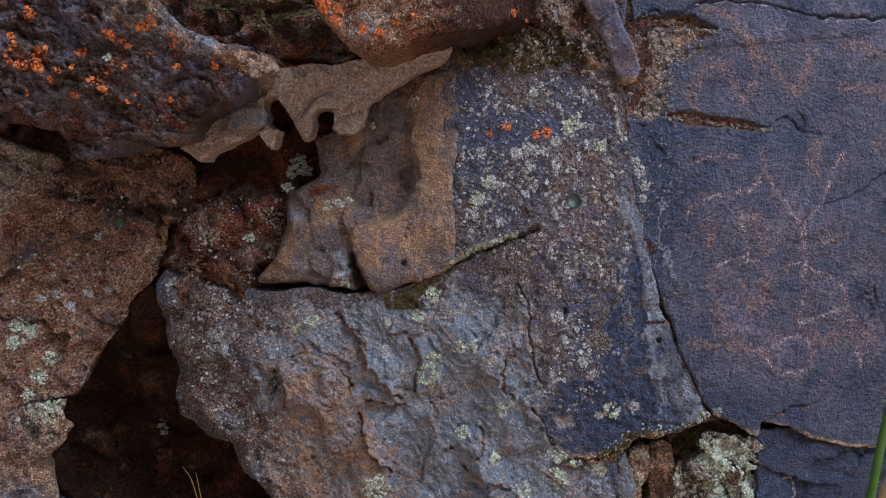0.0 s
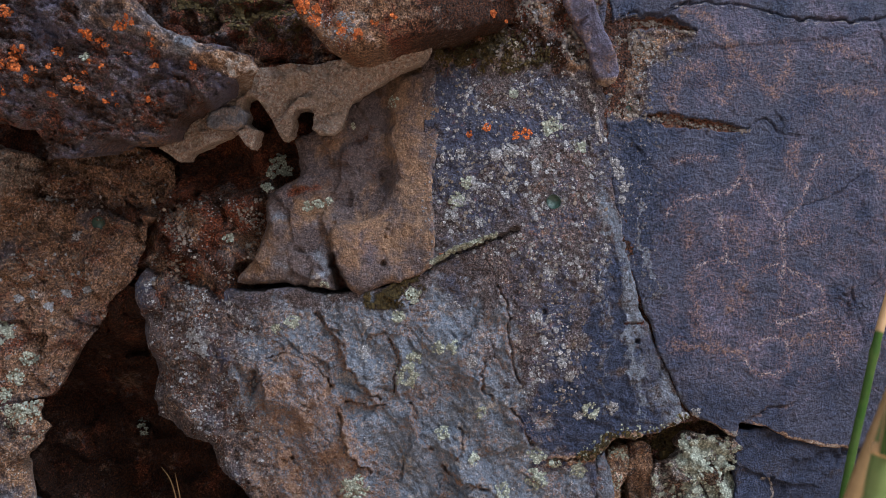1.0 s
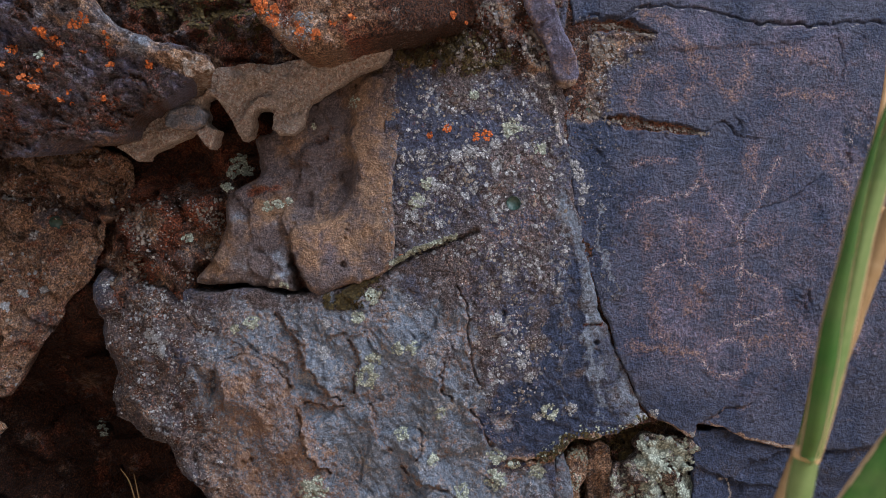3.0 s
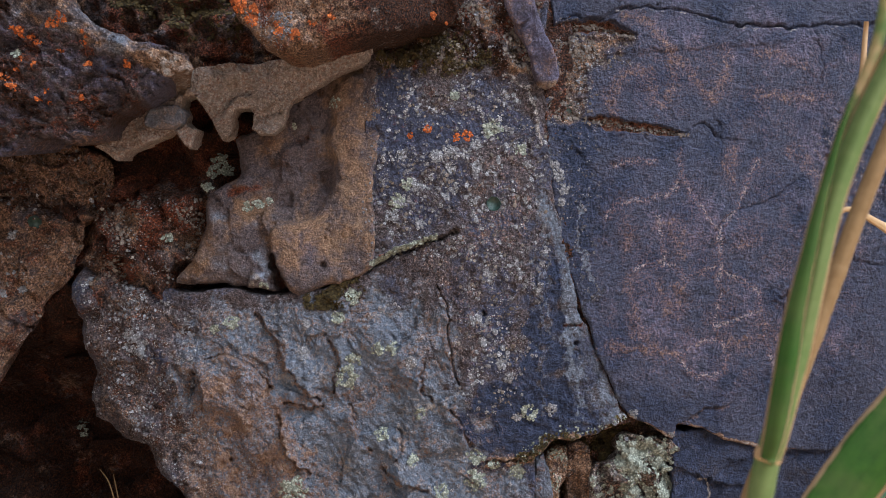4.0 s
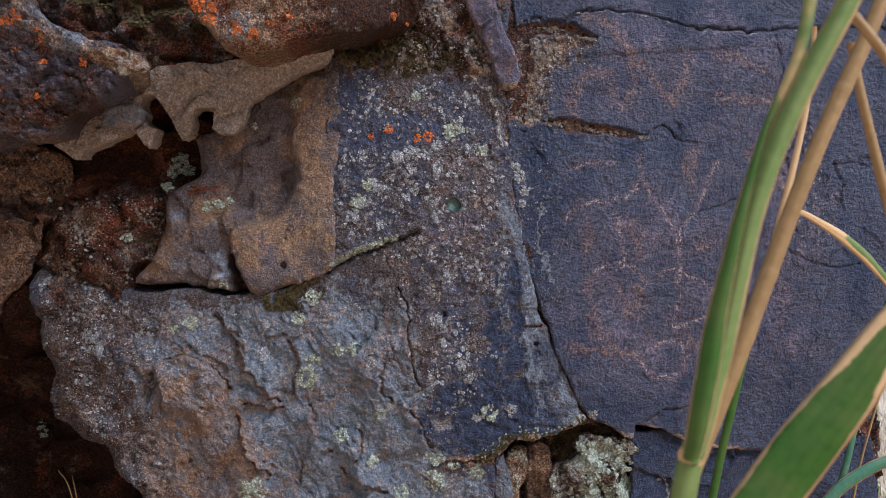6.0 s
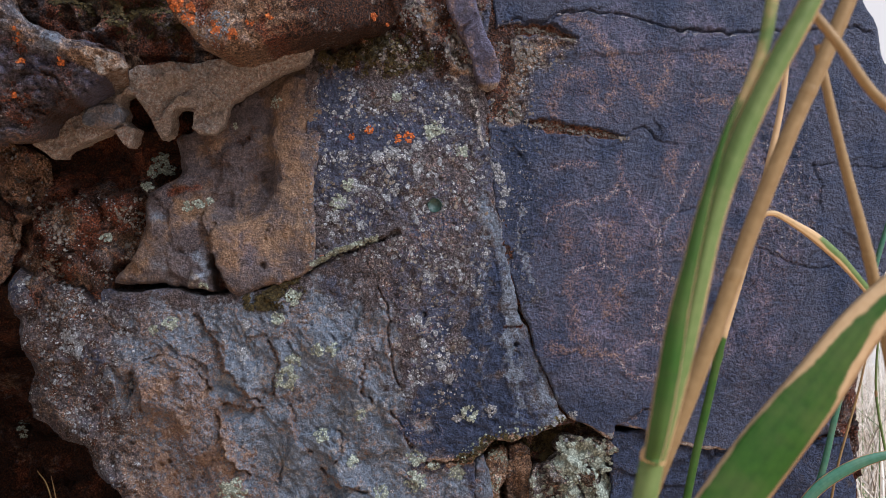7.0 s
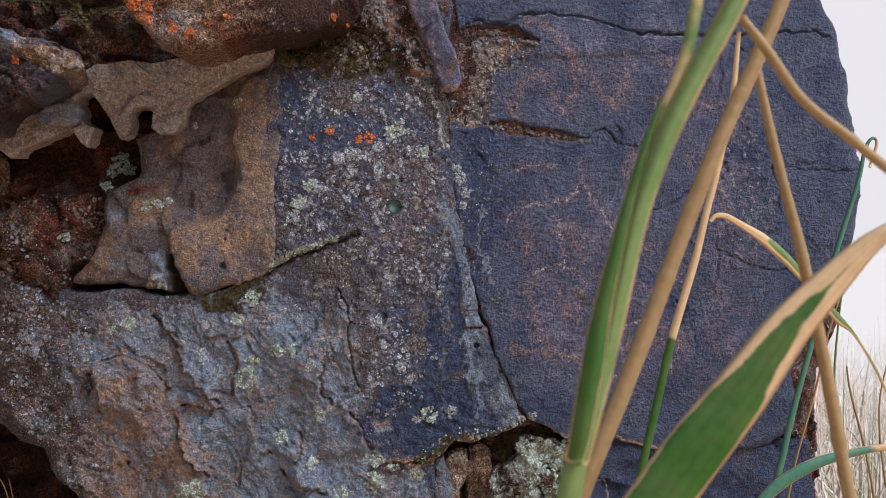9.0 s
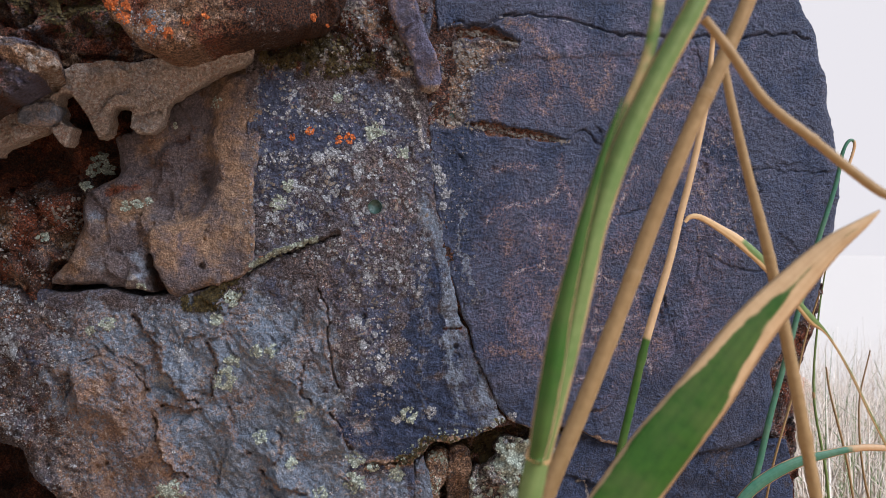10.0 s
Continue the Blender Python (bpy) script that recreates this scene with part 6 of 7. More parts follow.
WHITE_SPOTS = [(-0.295, 1.240, 0.878, 20), (-0.305, 1.240, 0.888, 9), (-0.288, 1.240, 0.863, 12), (0.062, 1.200, 0.857, 12), (0.113, 1.200, 1.128, 13), (0.094, 1.200, 1.122, 11), (0.144, 1.200, 1.108, 10), (0.130, 1.200, 1.124, 8), (0.048, 1.200, 1.122, 9), (0.112, 1.200, 1.107, 11), (0.069, 1.200, 1.083, 9)]
WHITE_SPOTS += [(0.116, 1.200, 1.079, 7), (0.037, 1.200, 1.047, 12), (0.048, 1.200, 1.065, 10), (0.073, 1.200, 1.033, 8), (0.105, 1.200, 1.069, 6), (0.178, 1.200, 0.857, 9), (0.155, 1.200, 0.886, 8), (0.145, 1.200, 0.915, 10), (0.162, 1.200, 0.972, 9), (0.209, 1.200, 1.112, 8), (0.144, 1.200, 1.137, 9), (0.200, 1.205, 0.788, 8), (0.188, 1.200, 0.839, 8), (-0.072, 1.220, 0.906, 8), (-0.075, 1.220, 0.869, 10), (0.243, 1.205, 0.799, 10)]
for k, (x, y, z, r) in enumerate(WHITE_SPOTS):
    colony(main, x, z, r * 0.00071, WHITE_LICHEN, "white lichen crust", 640 + k, 0.0017)
CRACK_WHITE = [(0.249, 1.205, 1.098, 11), (0.257, 1.205, 1.080, 9), (0.246, 1.205, 1.112, 8), (0.253, 1.205, 1.065, 7), (0.334, 1.210, 0.787, 10), (0.347, 1.210, 0.792, 9), (0.327, 1.210, 0.775, 11), (0.353, 1.210, 0.780, 8), (0.374, 1.210, 0.765, 7), (0.400, 1.210, 0.762, 9)]
for k, (x, y, z, r) in enumerate(CRACK_WHITE):
    colony(slab if k < 4 or x > 0.345 else main, x, z, r * 0.00071, WHITE_LICHEN, "white lichen crust beside the crack", 680 + k, 0.0015)
for k, (x, y, z, r) in enumerate([(0.082, 1.210, 1.155, 8), (0.133, 1.210, 1.149, 9), (0.119, 1.210, 1.147, 7), (0.060, 1.210, 1.148, 5), (0.026, 1.200, 0.992, 4)]):
    colony(main, x, z, r * 0.00071, ORANGE_LICHEN, "orange lichen patch", 700 + k, 0.0016)
ORANGE_SPOTS = [(-0.463, 1.050, 1.265, 11), (-0.482, 1.050, 1.229, 9), (-0.455, 1.050, 1.219, 11), (-0.473, 1.050, 1.207, 11), (-0.459, 1.050, 1.207, 10), (-0.453, 1.050, 1.203, 8), (-0.405, 1.050, 1.222, 8), (-0.371, 1.050, 1.239, 10), (-0.335, 1.050, 1.247, 9), (-0.324, 1.050, 1.251, 9), (-0.302, 1.050, 1.231, 10), (-0.256, 1.055, 1.205, 8), (-0.298, 1.055, 1.206, 6), (-0.353, 1.050, 1.228, 6), (-0.360, 1.050, 1.234, 5), (-0.441, 1.060, 1.192, 8), (-0.430, 1.060, 1.200, 5), (-0.417, 1.060, 1.204, 5), (-0.395, 1.060, 1.192, 6), (-0.386, 1.060, 1.189, 5), (-0.382, 1.060, 1.180, 7), (-0.372, 1.055, 1.211, 5), (-0.376, 1.060, 1.199, 4)]
ORANGE_SPOTS += [(-0.359, 1.055, 1.204, 5), (-0.347, 1.065, 1.177, 6), (-0.414, 1.065, 1.174, 7), (-0.470, 1.065, 1.176, 6), (-0.355, 1.070, 1.168, 4), (-0.346, 1.070, 1.164, 4), (-0.309, 1.070, 1.170, 4), (-0.327, 1.055, 1.220, 5), (-0.485, 1.050, 1.239, 7), (-0.488, 1.050, 1.214, 8), (-0.445, 1.050, 1.222, 7)]
for k, (x, y, z, r) in enumerate(ORANGE_SPOTS):
    colony(overhang, x, z, r * 0.00064, ORANGE_LICHEN, "bright orange lichen patch", 720 + k, 0.0016)
colony(overhang, *[(x, z) for x, y, z in [(-0.377, 1.050, 1.217)]][0], 0.005, GREEN_LICHEN, "round whitish lichen", 770, 0.0015)
for k, (x, y, z, r) in enumerate([(-0.136, 1.070, 1.275, 12), (-0.123, 1.070, 1.260, 12), (-0.143, 1.070, 1.282, 9), (-0.089, 1.075, 1.248, 8), (-0.072, 1.075, 1.245, 9), (-0.032, 1.080, 1.266, 6), (-0.054, 1.080, 1.259, 6), (-0.093, 1.075, 1.257, 5), (-0.118, 1.070, 1.273, 7), (0.086, 1.140, 1.287, 5), (0.103, 1.140, 1.280, 4)]):
    colony(cap, x, z, r * 0.00066, ORANGE_LICHEN, "bright orange lichen patch", 780 + k, 0.0017)
for k, (x, y, z, r) in enumerate([(-0.512, 1.220, 0.854, 13), (-0.523, 1.220, 0.833, 14), (-0.538, 1.220, 0.811, 13), (-0.554, 1.215, 0.902, 13), (-0.541, 1.215, 0.891, 12), (-0.557, 1.215, 0.877, 12), (-0.456, 1.235, 1.016, 9), (-0.465, 1.230, 0.941, 8), (-0.486, 1.230, 0.923, 9), (-0.509, 1.230, 0.941, 7), (-0.527, 1.220, 0.935, 7), (-0.441, 1.235, 0.945, 8), (-0.354, 1.240, 1.058, 8), (-0.489, 1.235, 1.066, 7)]):
    colony(side, x, z, r * 0.00072, GREEN_LICHEN if k < 6 else WHITE_LICHEN, "pale green lichen crust" if k < 6 else "white lichen crust", 800 + k, 0.0019)
for k, (x, y, z, r) in enumerate([(-0.041, 1.220, 1.191, 10), (-0.148, 1.220, 1.055, 9), (-0.134, 1.220, 1.059, 9), (-0.123, 1.220, 1.063, 7), (-0.090, 1.220, 1.161, 6), (-0.127, 1.210, 0.953, 8)]):
    colony(hollow, x, z, r * 0.00072, GREEN_LICHEN, "pale green lichen crust", 830 + k, 0.0015)
for k, (x, y, z, r) in enumerate([(-0.196, 1.270, 1.121, 13), (-0.203, 1.270, 1.106, 12), (-0.188, 1.270, 1.106, 10), (-0.209, 1.270, 1.080, 10), (-0.429, 1.300, 0.732, 9), (-0.422, 1.300, 0.720, 8), (-0.254, 1.260, 1.015, 8)]):
    colony(recess, x, z, r * 0.00074, GREEN_LICHEN, "yellow-green lichen crust", 840 + k, 0.0019)
rng = np.random.default_rng(5)
along = spline([(a, 0, b) for a, b in LIP], 150)
keep = along[:, 0] < along[110, 0]
scatter(main, "lichen_ridge", "pale green lichen growing along the lip of a crack", GREEN_LICHEN,
        np.stack([along[keep, 0], along[keep, 2] + 0.0045 + rng.uniform(-0.003, 0.003, keep.sum()), rng.uniform(0.0022, 0.0046, keep.sum())], 1), 850, 0.004)
for k, (x, y, z, r) in enumerate([(0.166, 1.200, 1.061, 14), (0.266, 1.215, 1.185, 9), (-0.429, 1.240, 1.033, 13)]):
    scatter((main, slab, side)[k], "lichen_disc", "smooth dark green lichen disc", TRIPE, [(x, z, r * 0.00078)], 860 + k, 0.0018, 9, (0.92, 1.05))

# moss
scatter(main, "moss", "dry brown-green moss cushions", MOSS, sown(MOSS_TOP, 1200, 0.001, 0.0032, 31, 0.03), 431, 0.003)
scatter(main, "moss", "dry moss under the ledge", MOSS, sown(LEDGE_MOSS, 900, 0.001, 0.003, 32, 0.03), 432, 0.004)
scatter(niche, "moss", "dry moss in the niche", MOSS, sown(NICHE_MOSS, 900, 0.0012, 0.004, 33, 0.03), 433, 0.004)
FOOT_RIM = spline([(a, 0, b) for a, b in FOOT_LIP[:5]], 260)
scatter(main, "moss", "dry moss and lichen along the foot of the boulder", MOSS, np.stack([FOOT_RIM[:, 0] + rng.normal(0, 0.003, 260), FOOT_RIM[:, 2] + 0.004 + rng.normal(0, 0.0035, 260), rng.uniform(0.001, 0.003, 260)], 1), 435, 0.002)
scatter(main, "green_lichen", "pale green lichen along the foot of the boulder", GREEN_LICHEN, np.stack([FOOT_RIM[:, 0] + rng.normal(0, 0.006, 260), FOOT_RIM[:, 2] + 0.009 + rng.normal(0, 0.005, 260), rng.uniform(0.0006, 0.0026, 260)], 1)[::2], 436)
scatter(wedge, "moss", "dark moss on the wedged rock", MOSS, sown(WEDGE_MOSS, 1200, 0.001, 0.0034, 34, 0.04), 434, 0.003)


# ---- reeds ----
def frame_along(line):
    t = np.gradient(line[:, :3], axis=0)
    t /= np.linalg.norm(t, axis=1, keepdims=True)
    s = np.cross(t, (0.0, 1.0, 0.0))
    s /= np.linalg.norm(s, axis=1, keepdims=True)
    return t, s, np.cross(s, t)


def swept(name, line, section, material, parent, label="", dry=None):
    """Sweeps closed cross-sections, given for each step, along a line."""
    t, s, n = frame_along(line)
    k = section.shape[1]
    v = line[:, None, :3] + section[..., 0:1] * s[:, None] + section[..., 1:2] * n[:, None]
    m = len(line)
    idx = np.arange(m * k).reshape(m, k)
    nx = np.roll(idx, -1, axis=1)
    quads = np.stack([idx[:-1], idx[1:], nx[1:], nx[:-1]], -1).reshape(-1, 4)
    caps = [idx[:1, ::-1], idx[-1:]]
    across = np.tile(np.linspace(0, 1, k), (m, 1)) if dry is None else dry[1]
    d = np.zeros((m, k)) if dry is None else dry[0]
    rgb = np.stack([d.ravel(), across.ravel(), 0 * d.ravel()], 1)
    return mesh_object(name, v.reshape(-1, 3), [quads] + caps, material, parent, label, {"coat_a": rgb})


def stem(name, points, material, parent, label="", joints=(), dry=1.0, count=70):
    """A round stem; points carry x, y, z and radius. joints: where it thickens, as shares of its length."""
    line = spline(points, count)
    r = line[:, 3].copy()
    s = np.linspace(0, 1, count)
    for j in joints:
        r *= 1 + 0.22 * np.exp(-((s - j) / 0.006) ** 2) - 0.06 * np.exp(-((s - j - 0.012) / 0.008) ** 2)
    a = np.arange(12) / 12 * 2 * math.pi
    sec = np.stack([r[:, None] * np.cos(a), r[:, None] * np.sin(a)], -1)
    d = np.tile((dry(s) if callable(dry) else dry + 0 * s)[:, None], (1, 12))
    return swept(name, line, sec, material, parent, label, (d, np.tile(a / 6.28, (count, 1))))


def leaf(name, points, material, parent, label="", fold=0.25, turn=0.0, margin=0.2, dead=None, count=60):
    """A long blade; points carry x, y, z and half width. fold: depth of the channel; turn: degrees about its length; margin: share of straw edge."""
    line = spline(points, count)
    w = line[:, 3]
    u = np.array([-1, -0.75, -0.4, 0, 0.4, 0.75, 1, 0.75, 0.4, 0, -0.4, -0.75])
    side_ = np.array([1] * 7 + [-1] * 5)
    thick = 0.0004 * side_ * (1 - np.abs(u)) + 0.0003 * side_
    a = radians(turn)
    x = w[:, None] * u
    y = fold * w[:, None] * (np.abs(u) - 0.5) + thick
    sec = np.stack([x * math.cos(a) - y * math.sin(a), x * math.sin(a) + y * math.cos(a)], -1)
    s = np.linspace(0, 1, count)
    m = (margin(s) if callable(margin) else margin + 0 * s)[:, None] + 1e-4
    d = smooth((np.abs(u)[None] - 1) / m, -1.6, -0.4)
    if dead:
        d = np.maximum(d, dead(s)[:, None])
    return swept(name, line, sec, material, parent, label, (d, np.tile((u + 1) / 2, (count, 1))))


def rooted(points, x, y, at_end=False):
    """Carries a stem down to the ground."""
    px, py, pz, r = points[-1 if at_end else 0]
    foot = [(px + (x - px) * f, py + (y - py) * f, pz + (-0.1 - pz) * f, r) for f in (0.08, 0.2, 0.4, 0.7, 1.0)]
    return points + foot if at_end else foot[::-1] + points


def joint(points, share, thick, material):
    """The ring of a node on a stem."""
    line = spline(points, 101)
    i = int(share * 100)
    r = line[i, 3]
    return stem("joint", [(*line[i - 1][:3], r * 0.98), (*(0.6 * line[i, :3] + 0.4 * line[i - 1, :3]), r * thick), (*(0.6 * line[i, :3] + 0.4 * line[i + 1, :3]), r * thick), (*line[i + 1][:3], r * 0.98)], material, None, "", (), 1.0, 12)


def thing(name, at, label, category, group=""):
    ob = tagged(new(name), label, category, group)
    ob.location = at
    bpy.context.view_layer.update()
    return ob


def part_of(ob, parent):
    """Hangs a part, built in place, under its thing."""
    ob.parent = parent
    ob.matrix_parent_inverse = Matrix.Translation(-parent.location)
    return ob


# green reed in front
A_STEM = [(0.205, 0.420, 0.860, 0.0062), (0.212, 0.420, 0.890, 0.006), (0.217, 0.420, 0.915, 0.0056), (0.228, 0.420, 0.959, 0.0036), (0.236, 0.420, 1.002, 0.0032), (0.244, 0.420, 1.042, 0.003), (0.256, 0.420, 1.077, 0.003), (0.266, 0.420, 1.104, 0.003), (0.271, 0.420, 1.132, 0.003), (0.275, 0.420, 1.164, 0.0026)]
A_LEAF = [(0.216, 0.418, 0.906, 0.0032), (0.218, 0.414, 0.920, 0.0045), (0.224, 0.412, 0.949, 0.0053), (0.232, 0.412, 0.986, 0.0056), (0.240, 0.412, 1.023, 0.0054), (0.251, 0.412, 1.057, 0.0054), (0.267, 0.412, 1.092, 0.0054), (0.284, 0.412, 1.124, 0.0053), (0.300, 0.412, 1.157, 0.0048), (0.322, 0.400, 1.191, 0.0024)]
A_SHEATH = [(0.214, 0.412, 0.914, 0.004), (0.216, 0.409, 0.929, 0.005), (0.22, 0.408, 0.955, 0.0052), (0.224, 0.408, 0.981, 0.0046), (0.229, 0.408, 1.004, 0.0036), (0.234, 0.409, 1.025, 0.003), (0.2395, 0.41, 1.045, 0.0022), (0.2455, 0.411, 1.065, 0.0014), (0.252, 0.412, 1.083, 0.0004)]
reed = thing("reed", (A_STEM[0][0], A_STEM[0][1], 0.0), "tall green reed with a blade clasping its stem", "reed", "reeds before the rock")
part_of(stem("stem", rooted(A_STEM, A_STEM[0][0] - 0.09, 0.43), PALE_REED, None, "", (0.42,), lambda s: 0.1 + 0.45 * smooth(s, 0.6, 0.9)), reed)
part_of(leaf("leaf", A_LEAF, PALE_REED, None, "pale green blade with straw margin", 0.8, 20, 0.05, lambda s: 0.42 * smooth(s, 0.55, 0.9)), reed)
part_of(leaf("sheath", A_SHEATH, REED, None, "dark green leaf sheath", 0.7, 10, 0.03), reed)

# straw stem beside it with crossing side shoots
B_STEM = [(0.229, 0.500, 0.836, 0.005), (0.239, 0.500, 0.874, 0.005), (0.261, 0.500, 0.930, 0.005), (0.279, 0.500, 0.978, 0.0048), (0.298, 0.500, 1.031, 0.0048), (0.318, 0.500, 1.081, 0.0046), (0.337, 0.500, 1.123, 0.0045), (0.353, 0.500, 1.162, 0.0043), (0.372, 0.500, 1.215, 0.004)]
C_SHOOT = [(0.305, 0.450, 1.131, 0.0024), (0.319, 0.450, 1.115, 0.0026), (0.334, 0.450, 1.095, 0.0026), (0.346, 0.450, 1.084, 0.0026), (0.362, 0.450, 1.073, 0.0026), (0.381, 0.450, 1.059, 0.0026), (0.400, 0.450, 1.046, 0.0026), (0.438, 0.450, 1.022, 0.0024)]
D_SHOOT = [(0.351, 0.540, 1.135, 0.0024), (0.358, 0.540, 1.104, 0.0027), (0.370, 0.540, 1.059, 0.003), (0.383, 0.540, 1.015, 0.0034), (0.395, 0.540, 0.966, 0.0038), (0.406, 0.540, 0.917, 0.004), (0.417, 0.540, 0.865, 0.004), (0.428, 0.540, 0.816, 0.004)]
dry_reed = thing("reed", (B_STEM[0][0], B_STEM[0][1], 0.0), "dry straw-coloured reed stem", "reed", "reeds before the rock")
part_of(stem("stem", rooted(B_STEM, B_STEM[0][0] - 0.10, 0.52), STRAW, None, "", (0.60,), 1.0), dry_reed)
for share in (0.42, 0.68):
    part_of(joint(B_STEM, share, 1.05, STRAW), dry_reed)
bent = thing("reed", (D_SHOOT[-1][0], D_SHOOT[-1][1], 0.0), "thin straw reed leaning to one side", "reed", "reeds before the rock")
part_of(stem("stem", rooted(D_SHOOT, D_SHOOT[-1][0] + 0.03, 0.55, True), STRAW, None, "", (0.45,), 1.0), bent)
part_of(stem("side_stem", rooted(C_SHOOT, C_SHOOT[-1][0] + 0.25, 0.50, True), STRAW, None, "", (0.35,), 1.0), bent)

part_of(joint(D_SHOOT, 0.45, 1.06, STRAW), bent)
part_of(joint(C_SHOOT, 0.36, 1.07, STRAW), bent)
part_of(joint(A_STEM, 0.22, 1.10, PALE_REED), reed)

# broad blade
E_LEAF = [(0.247, 0.470, 0.840, 0.0142), (0.269, 0.470, 0.872, 0.016), (0.293, 0.470, 0.905, 0.0161), (0.317, 0.470, 0.935, 0.0149), (0.342, 0.470, 0.969, 0.0122), (0.364, 0.470, 0.993, 0.0096), (0.386, 0.470, 1.015, 0.0063), (0.405, 0.470, 1.029, 0.003), (0.414, 0.470, 1.036, 0.0006)]
broad = thing("reed", (E_LEAF[0][0], E_LEAF[0][1], 0.0), "broad green reed blade with dry brown margins", "reed", "reeds before the rock")
part_of(leaf("leaf", E_LEAF, REED, None, "", 0.18, 8, lambda s: 0.14 + 0.95 * smooth(s, 0.30, 0.78), lambda s: smooth(s, 0.80, 0.88), 80), broad)
part_of(stem("stem", rooted([(*E_LEAF[0][:3], 0.0035), (*E_LEAF[1][:3], 0.0015)], E_LEAF[0][0] - 0.05, 0.475), REED, None, "", (), 0.3), broad)

# thin stem with a curled leaf
F_STEM = [(0.356, 0.800, 0.744, 0.0036), (0.369, 0.800, 0.818, 0.0036), (0.383, 0.800, 0.883, 0.0036), (0.393, 0.800, 0.929, 0.0036), (0.404, 0.800, 0.969, 0.0036), (0.414, 0.800, 1.004, 0.0034), (0.423, 0.800, 1.044, 0.0032), (0.433, 0.800, 1.085, 0.003), (0.445, 0.800, 1.146, 0.0026), (0.450, 0.800, 1.206, 0.002)]
G_LEAF = [(0.427, 0.800, 1.038, 0.0016), (0.432, 0.800, 1.043, 0.0025), (0.442, 0.800, 1.043, 0.0034), (0.460, 0.800, 1.034, 0.0045), (0.479, 0.800, 1.023, 0.0066), (0.498, 0.800, 1.008, 0.007), (0.514, 0.800, 0.991, 0.0056), (0.533, 0.800, 0.970, 0.0052), (0.549, 0.800, 0.953, 0.0056), (0.563, 0.800, 0.939, 0.0016), (0.583, 0.800, 0.909, 0.0013), (0.605, 0.800, 0.868, 0.0016), (0.625, 0.800, 0.832, 0.0011)]
thin = thing("reed", (F_STEM[0][0], F_STEM[0][1], 0.0), "thin green and straw reed with a twisted drying leaf", "reed", "reeds before the rock")
part_of(stem("stem", rooted(F_STEM, F_STEM[0][0] - 0.08, 0.82), REED, None, "", (0.55,), lambda s: smooth(s, 0.565, 0.59) * 0.9), thin)
part_of(leaf("leaf", G_LEAF, PALE_REED, None, "curled yellow-green leaf", 0.7, 35, 0.35, lambda s: 0.9 * (1 - smooth(s, 0.26, 0.42)) + 0.5 * smooth(s, 0.7, 0.8)), thin)

# reeds by the slab's edge
H_STEM = [(0.620, 1.140, 0.644, 0.0044), (0.652, 1.140, 0.723, 0.0042), (0.672, 1.140, 0.809, 0.0038), (0.697, 1.140, 0.903, 0.0036), (0.725, 1.140, 1.011, 0.0032), (0.752, 1.140, 1.099, 0.0028), (0.761, 1.140, 1.142, 0.0024), (0.770, 1.140, 1.158, 0.002), (0.777, 1.140, 1.152, 0.002), (0.768, 1.140, 1.121, 0.0018)]
I_BLADE = [(0.600, 1.130, 0.640, 0.0036), (0.622, 1.130, 0.686, 0.0070), (0.650, 1.130, 0.718, 0.0080), (0.695, 1.130, 0.744, 0.0075), (0.740, 1.130, 0.757, 0.0055), (0.800, 1.130, 0.766, 0.0042), (0.878, 1.130, 0.757, 0.0036), (0.930, 1.130, 0.745, 0.0012)]
edge_reed = thing("reed", (H_STEM[0][0], H_STEM[0][1], 0.0), "green reed with a hooked tip beside the slab", "reed", "reeds before the rock")
part_of(stem("stem", rooted(H_STEM, H_STEM[0][0] - 0.1, 1.12), TEAL_REED, None, "", (0.5,), lambda s: 0.15 + 0.6 * smooth(s, 0.85, 0.95)), edge_reed)
part_of(leaf("leaf", I_BLADE, TEAL_REED, None, "blue-green blade drying to straw", 0.3, 10, 0.1, lambda s: 0.8 * smooth(s, 0.55, 0.75)), edge_reed)


# ---- grass beyond the edge ----
def grass(name, label, material, count, seed, region, tall, wide=1.0):
    rng = np.random.default_rng(seed)
    x = rng.uniform(region[0], region[1], count)
    y = rng.uniform(region[2], region[3], count)
    ok = x > 0.80 + 0.46 * (y - 1.4) + rng.uniform(-0.05, 0.1, count)
    x, y = x[ok], y[ok]
    m = len(x)
    z = ground_z(x, y)
    h = rng.uniform(tall[0], tall[1], m)
    lean, way = rng.normal(0, 0.34, m) + 0.6 * (rng.uniform(0, 1, m) > 0.75), rng.uniform(0, 6.28, m)
    w = rng.uniform(0.0012, 0.0030, m) * wide
    rows = []
    for f in (0.0, 0.35, 0.7, 1.0):
        bend = lean * h * f ** 2
        cx, cy, cz = x + bend * np.cos(way), y + bend * np.sin(way), z + h * f * (1 - 0.2 * np.abs(lean) * f)
        half = w * (1 - f) ** 0.6 + 0.0003
        rows.append(np.stack([np.stack([cx - half, cy, cz], -1), np.stack([cx, cy - half * 0.6, cz], -1), np.stack([cx + half, cy, cz], -1)], 1))
    v = np.stack(rows, 1)
    idx = np.arange(m * 12).reshape(m, 4, 3)
    q = [np.stack([idx[:, a, b], idx[:, a, (b + 1) % 3], idx[:, a + 1, (b + 1) % 3], idx[:, a + 1, b]], -1) for a in range(3) for b in range(3)]
    return tagged(mesh_object(name, v.reshape(-1, 3), np.concatenate(q), material), label, "grass", kind="stuff")


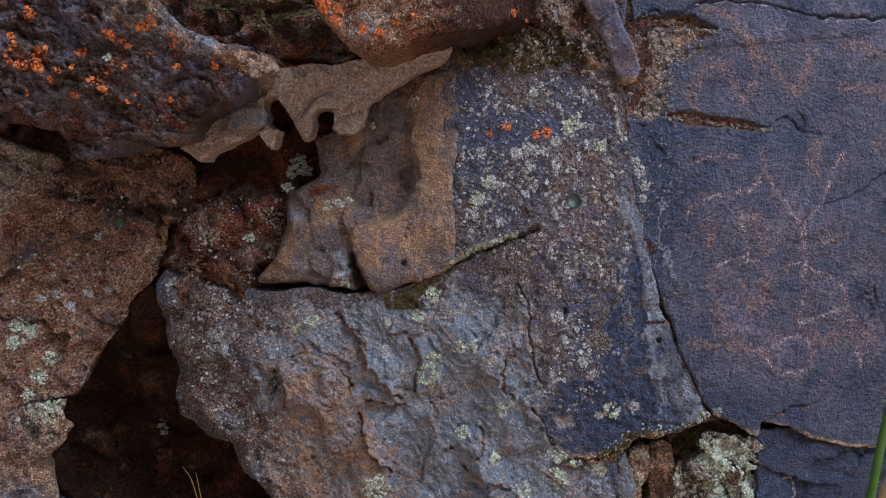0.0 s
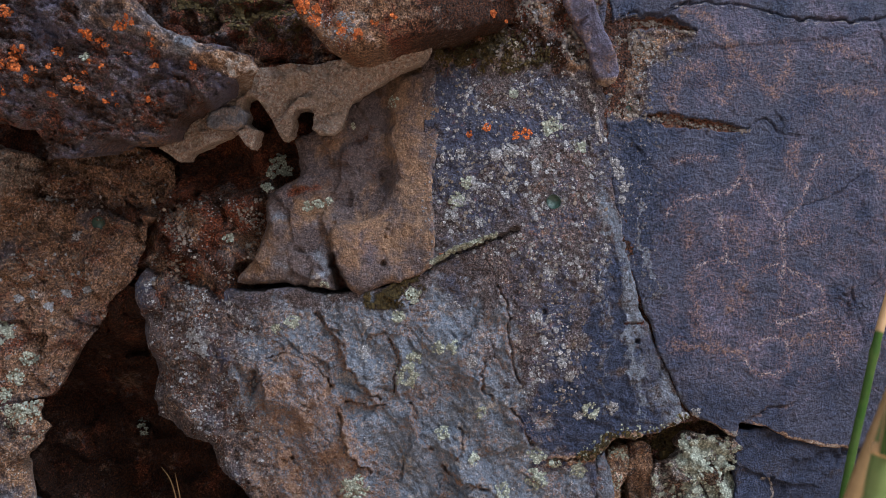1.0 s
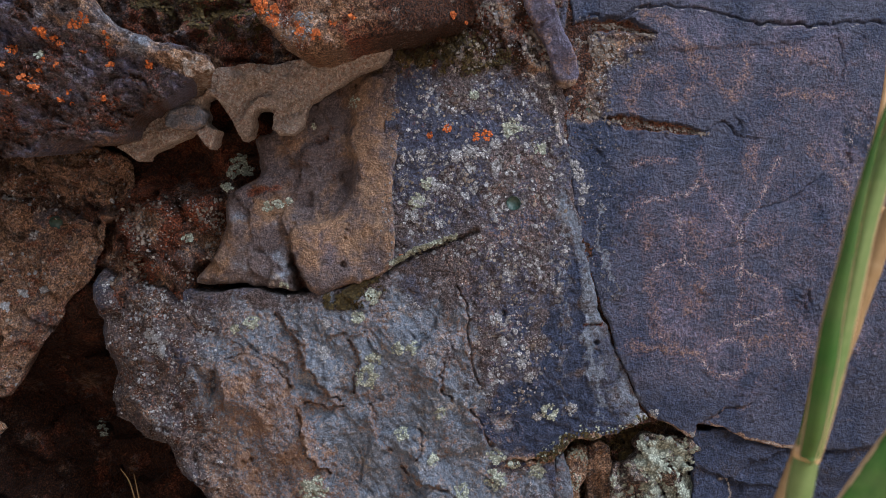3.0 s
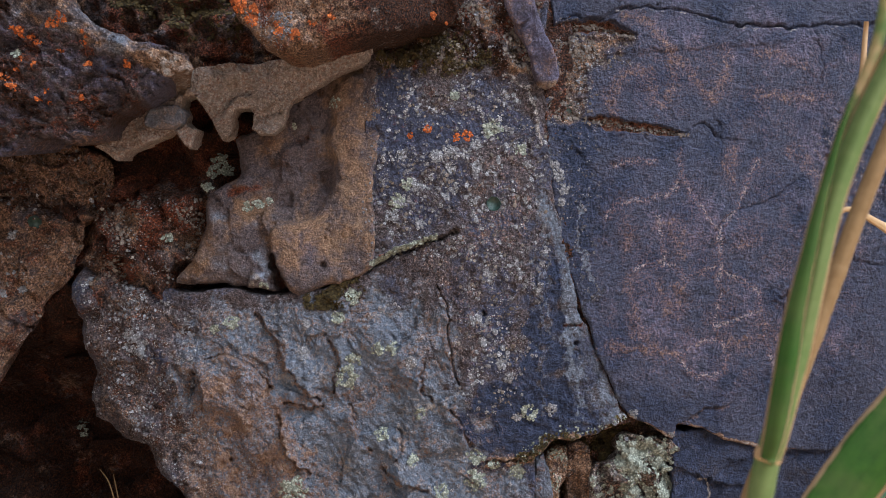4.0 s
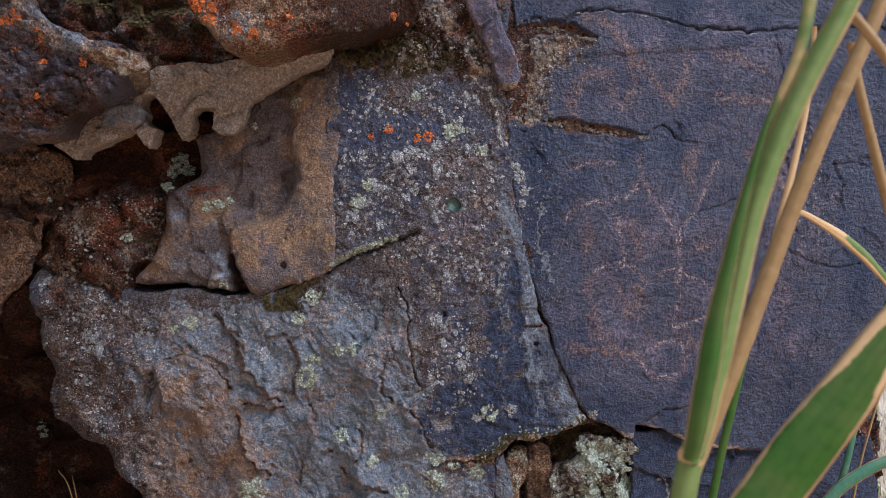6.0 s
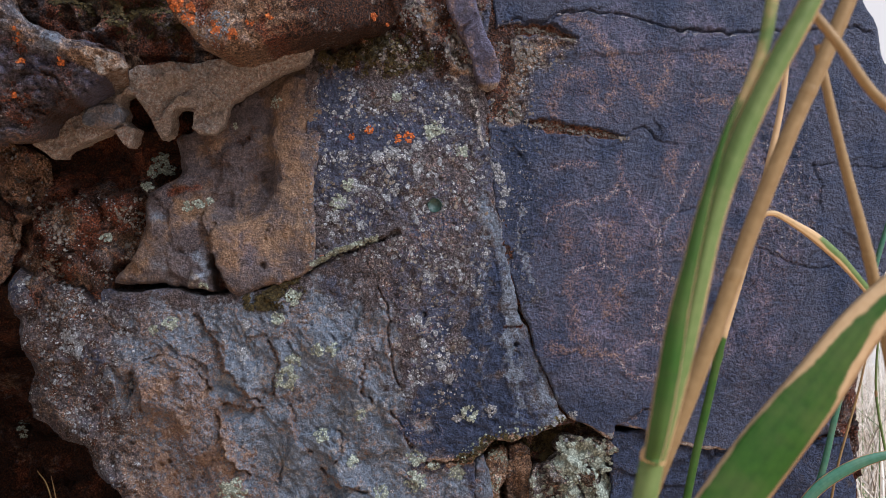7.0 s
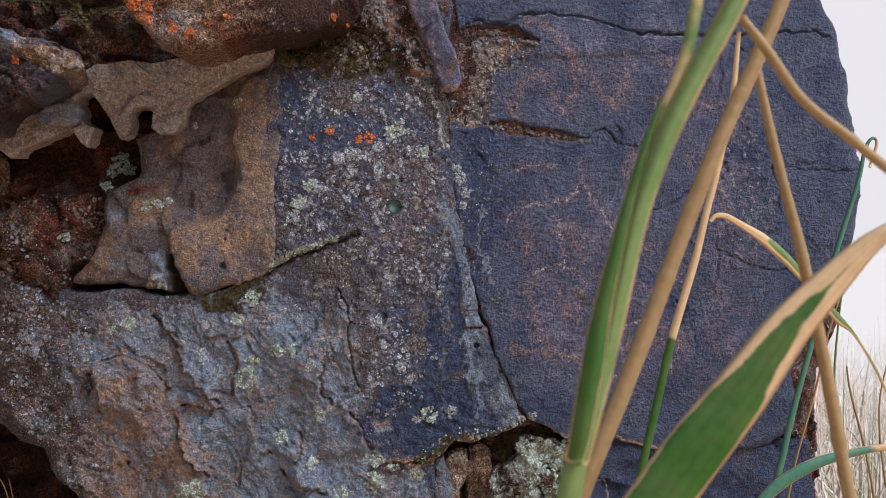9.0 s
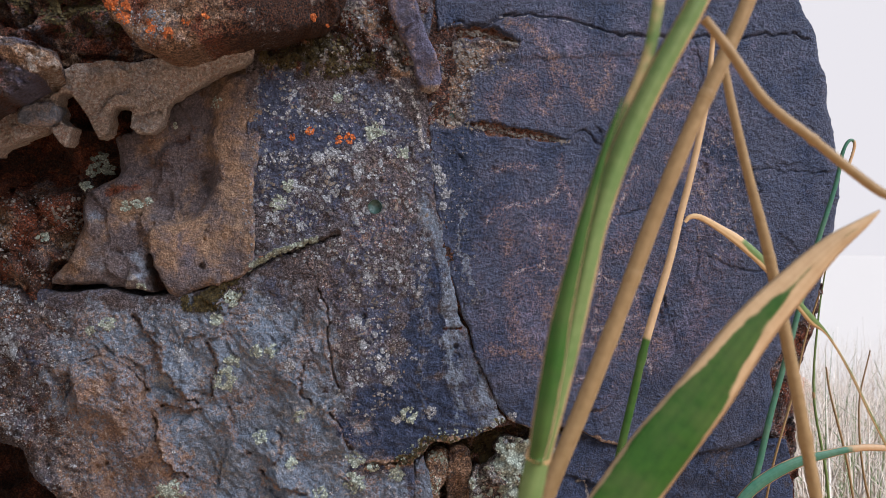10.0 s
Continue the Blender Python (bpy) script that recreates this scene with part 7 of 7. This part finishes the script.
grass("dry_grass", "tall dry straw-coloured grass in bright sun", DRY_GRASS, 4200, 501, (0.8, 4.5, 1.5, 7.0), (0.35, 0.90))
grass("dry_grass", "broad bleached grass leaves bending over", DRY_GRASS, 1000, 503, (0.8, 2.8, 1.45, 3.6), (0.35, 0.80), 3.0)
grass("green_grass", "green grass blades among the dry ones", GREEN_GRASS, 520, 502, (0.8, 2.6, 1.5, 3.5), (0.35, 0.85))


# ---- a few dead straws lodged in the recess ----
for k, (x, y, z) in enumerate([(-0.352, 1.330, 0.672), (-0.343, 1.332, 0.664)]):
    straw = thing("dry_straw", (x, y, z), "bent dead straw lodged in the dark recess", "straw", "straws in the recess")
    part_of(stem("stem", [(x + 0.014 - 0.004 * k, y, z - 0.05, 0.0009), (x, y, z, 0.0008), (x - 0.012 + 0.009 * k, y - 0.005, z + 0.022, 0.0005)], STRAW, None, "", (), 1.0, 16), straw)
RED_ROCKS = [(2.35, 4.9, 0.16), (2.75, 5.6, 0.13), (3.2, 6.4, 0.2)]
for k, (x, y, r) in enumerate(RED_ROCKS):
    z = float(ground_z(np.array([x]), np.array([y]))[0])
    ob = mass("hillside_stone", (x, y, z + r * 1.2), (2.6 * r, 2 * r, 2.6 * r), "reddish stone in the grass of the hillside", 520 + 5 * k, 24, 2.6)
    ob.data.materials.clear()
    ob.data.materials.append(RED_STONE)


# ---- thinner reeds and bent blades where the slab ends ----
SLIM = [
    [(0.670, 1.160, 0.637, 0.0016), (0.683, 1.160, 0.725, 0.0016), (0.698, 1.160, 0.784, 0.0015), (0.712, 1.160, 0.835, 0.0014), (0.726, 1.160, 0.901, 0.0012), (0.744, 1.160, 0.960, 0.001)],
    [(0.843, 1.300, 0.591, 0.0022), (0.834, 1.300, 0.690, 0.002), (0.812, 1.300, 0.806, 0.0018), (0.817, 1.300, 0.921, 0.0014), (0.826, 1.300, 0.987, 0.001)],
    [(0.915, 1.350, 0.575, 0.002), (0.894, 1.350, 0.695, 0.0018), (0.865, 1.350, 0.798, 0.0016), (0.857, 1.350, 0.841, 0.0012)],
    [(0.994, 1.420, 0.552, 0.002), (0.963, 1.420, 0.652, 0.0018), (0.951, 1.420, 0.769, 0.0014), (0.968, 1.420, 0.859, 0.001)],
]
for k, line in enumerate(SLIM):
    slim = thing("reed", (line[0][0], line[0][1], 0.0), "slender dry reed stalk beside the slab" if k else "slender leaning straw stalk against the slab", "reed", "reeds before the rock")
    part_of(stem("stem", rooted(line, line[0][0] + 0.02, line[0][1]), STRAW if k != 1 else PALE_REED, None, "", (), 0.9 if k != 1 else 0.2, 40), slim)
    part_of(joint(line, 0.5, 1.2, STRAW), slim)
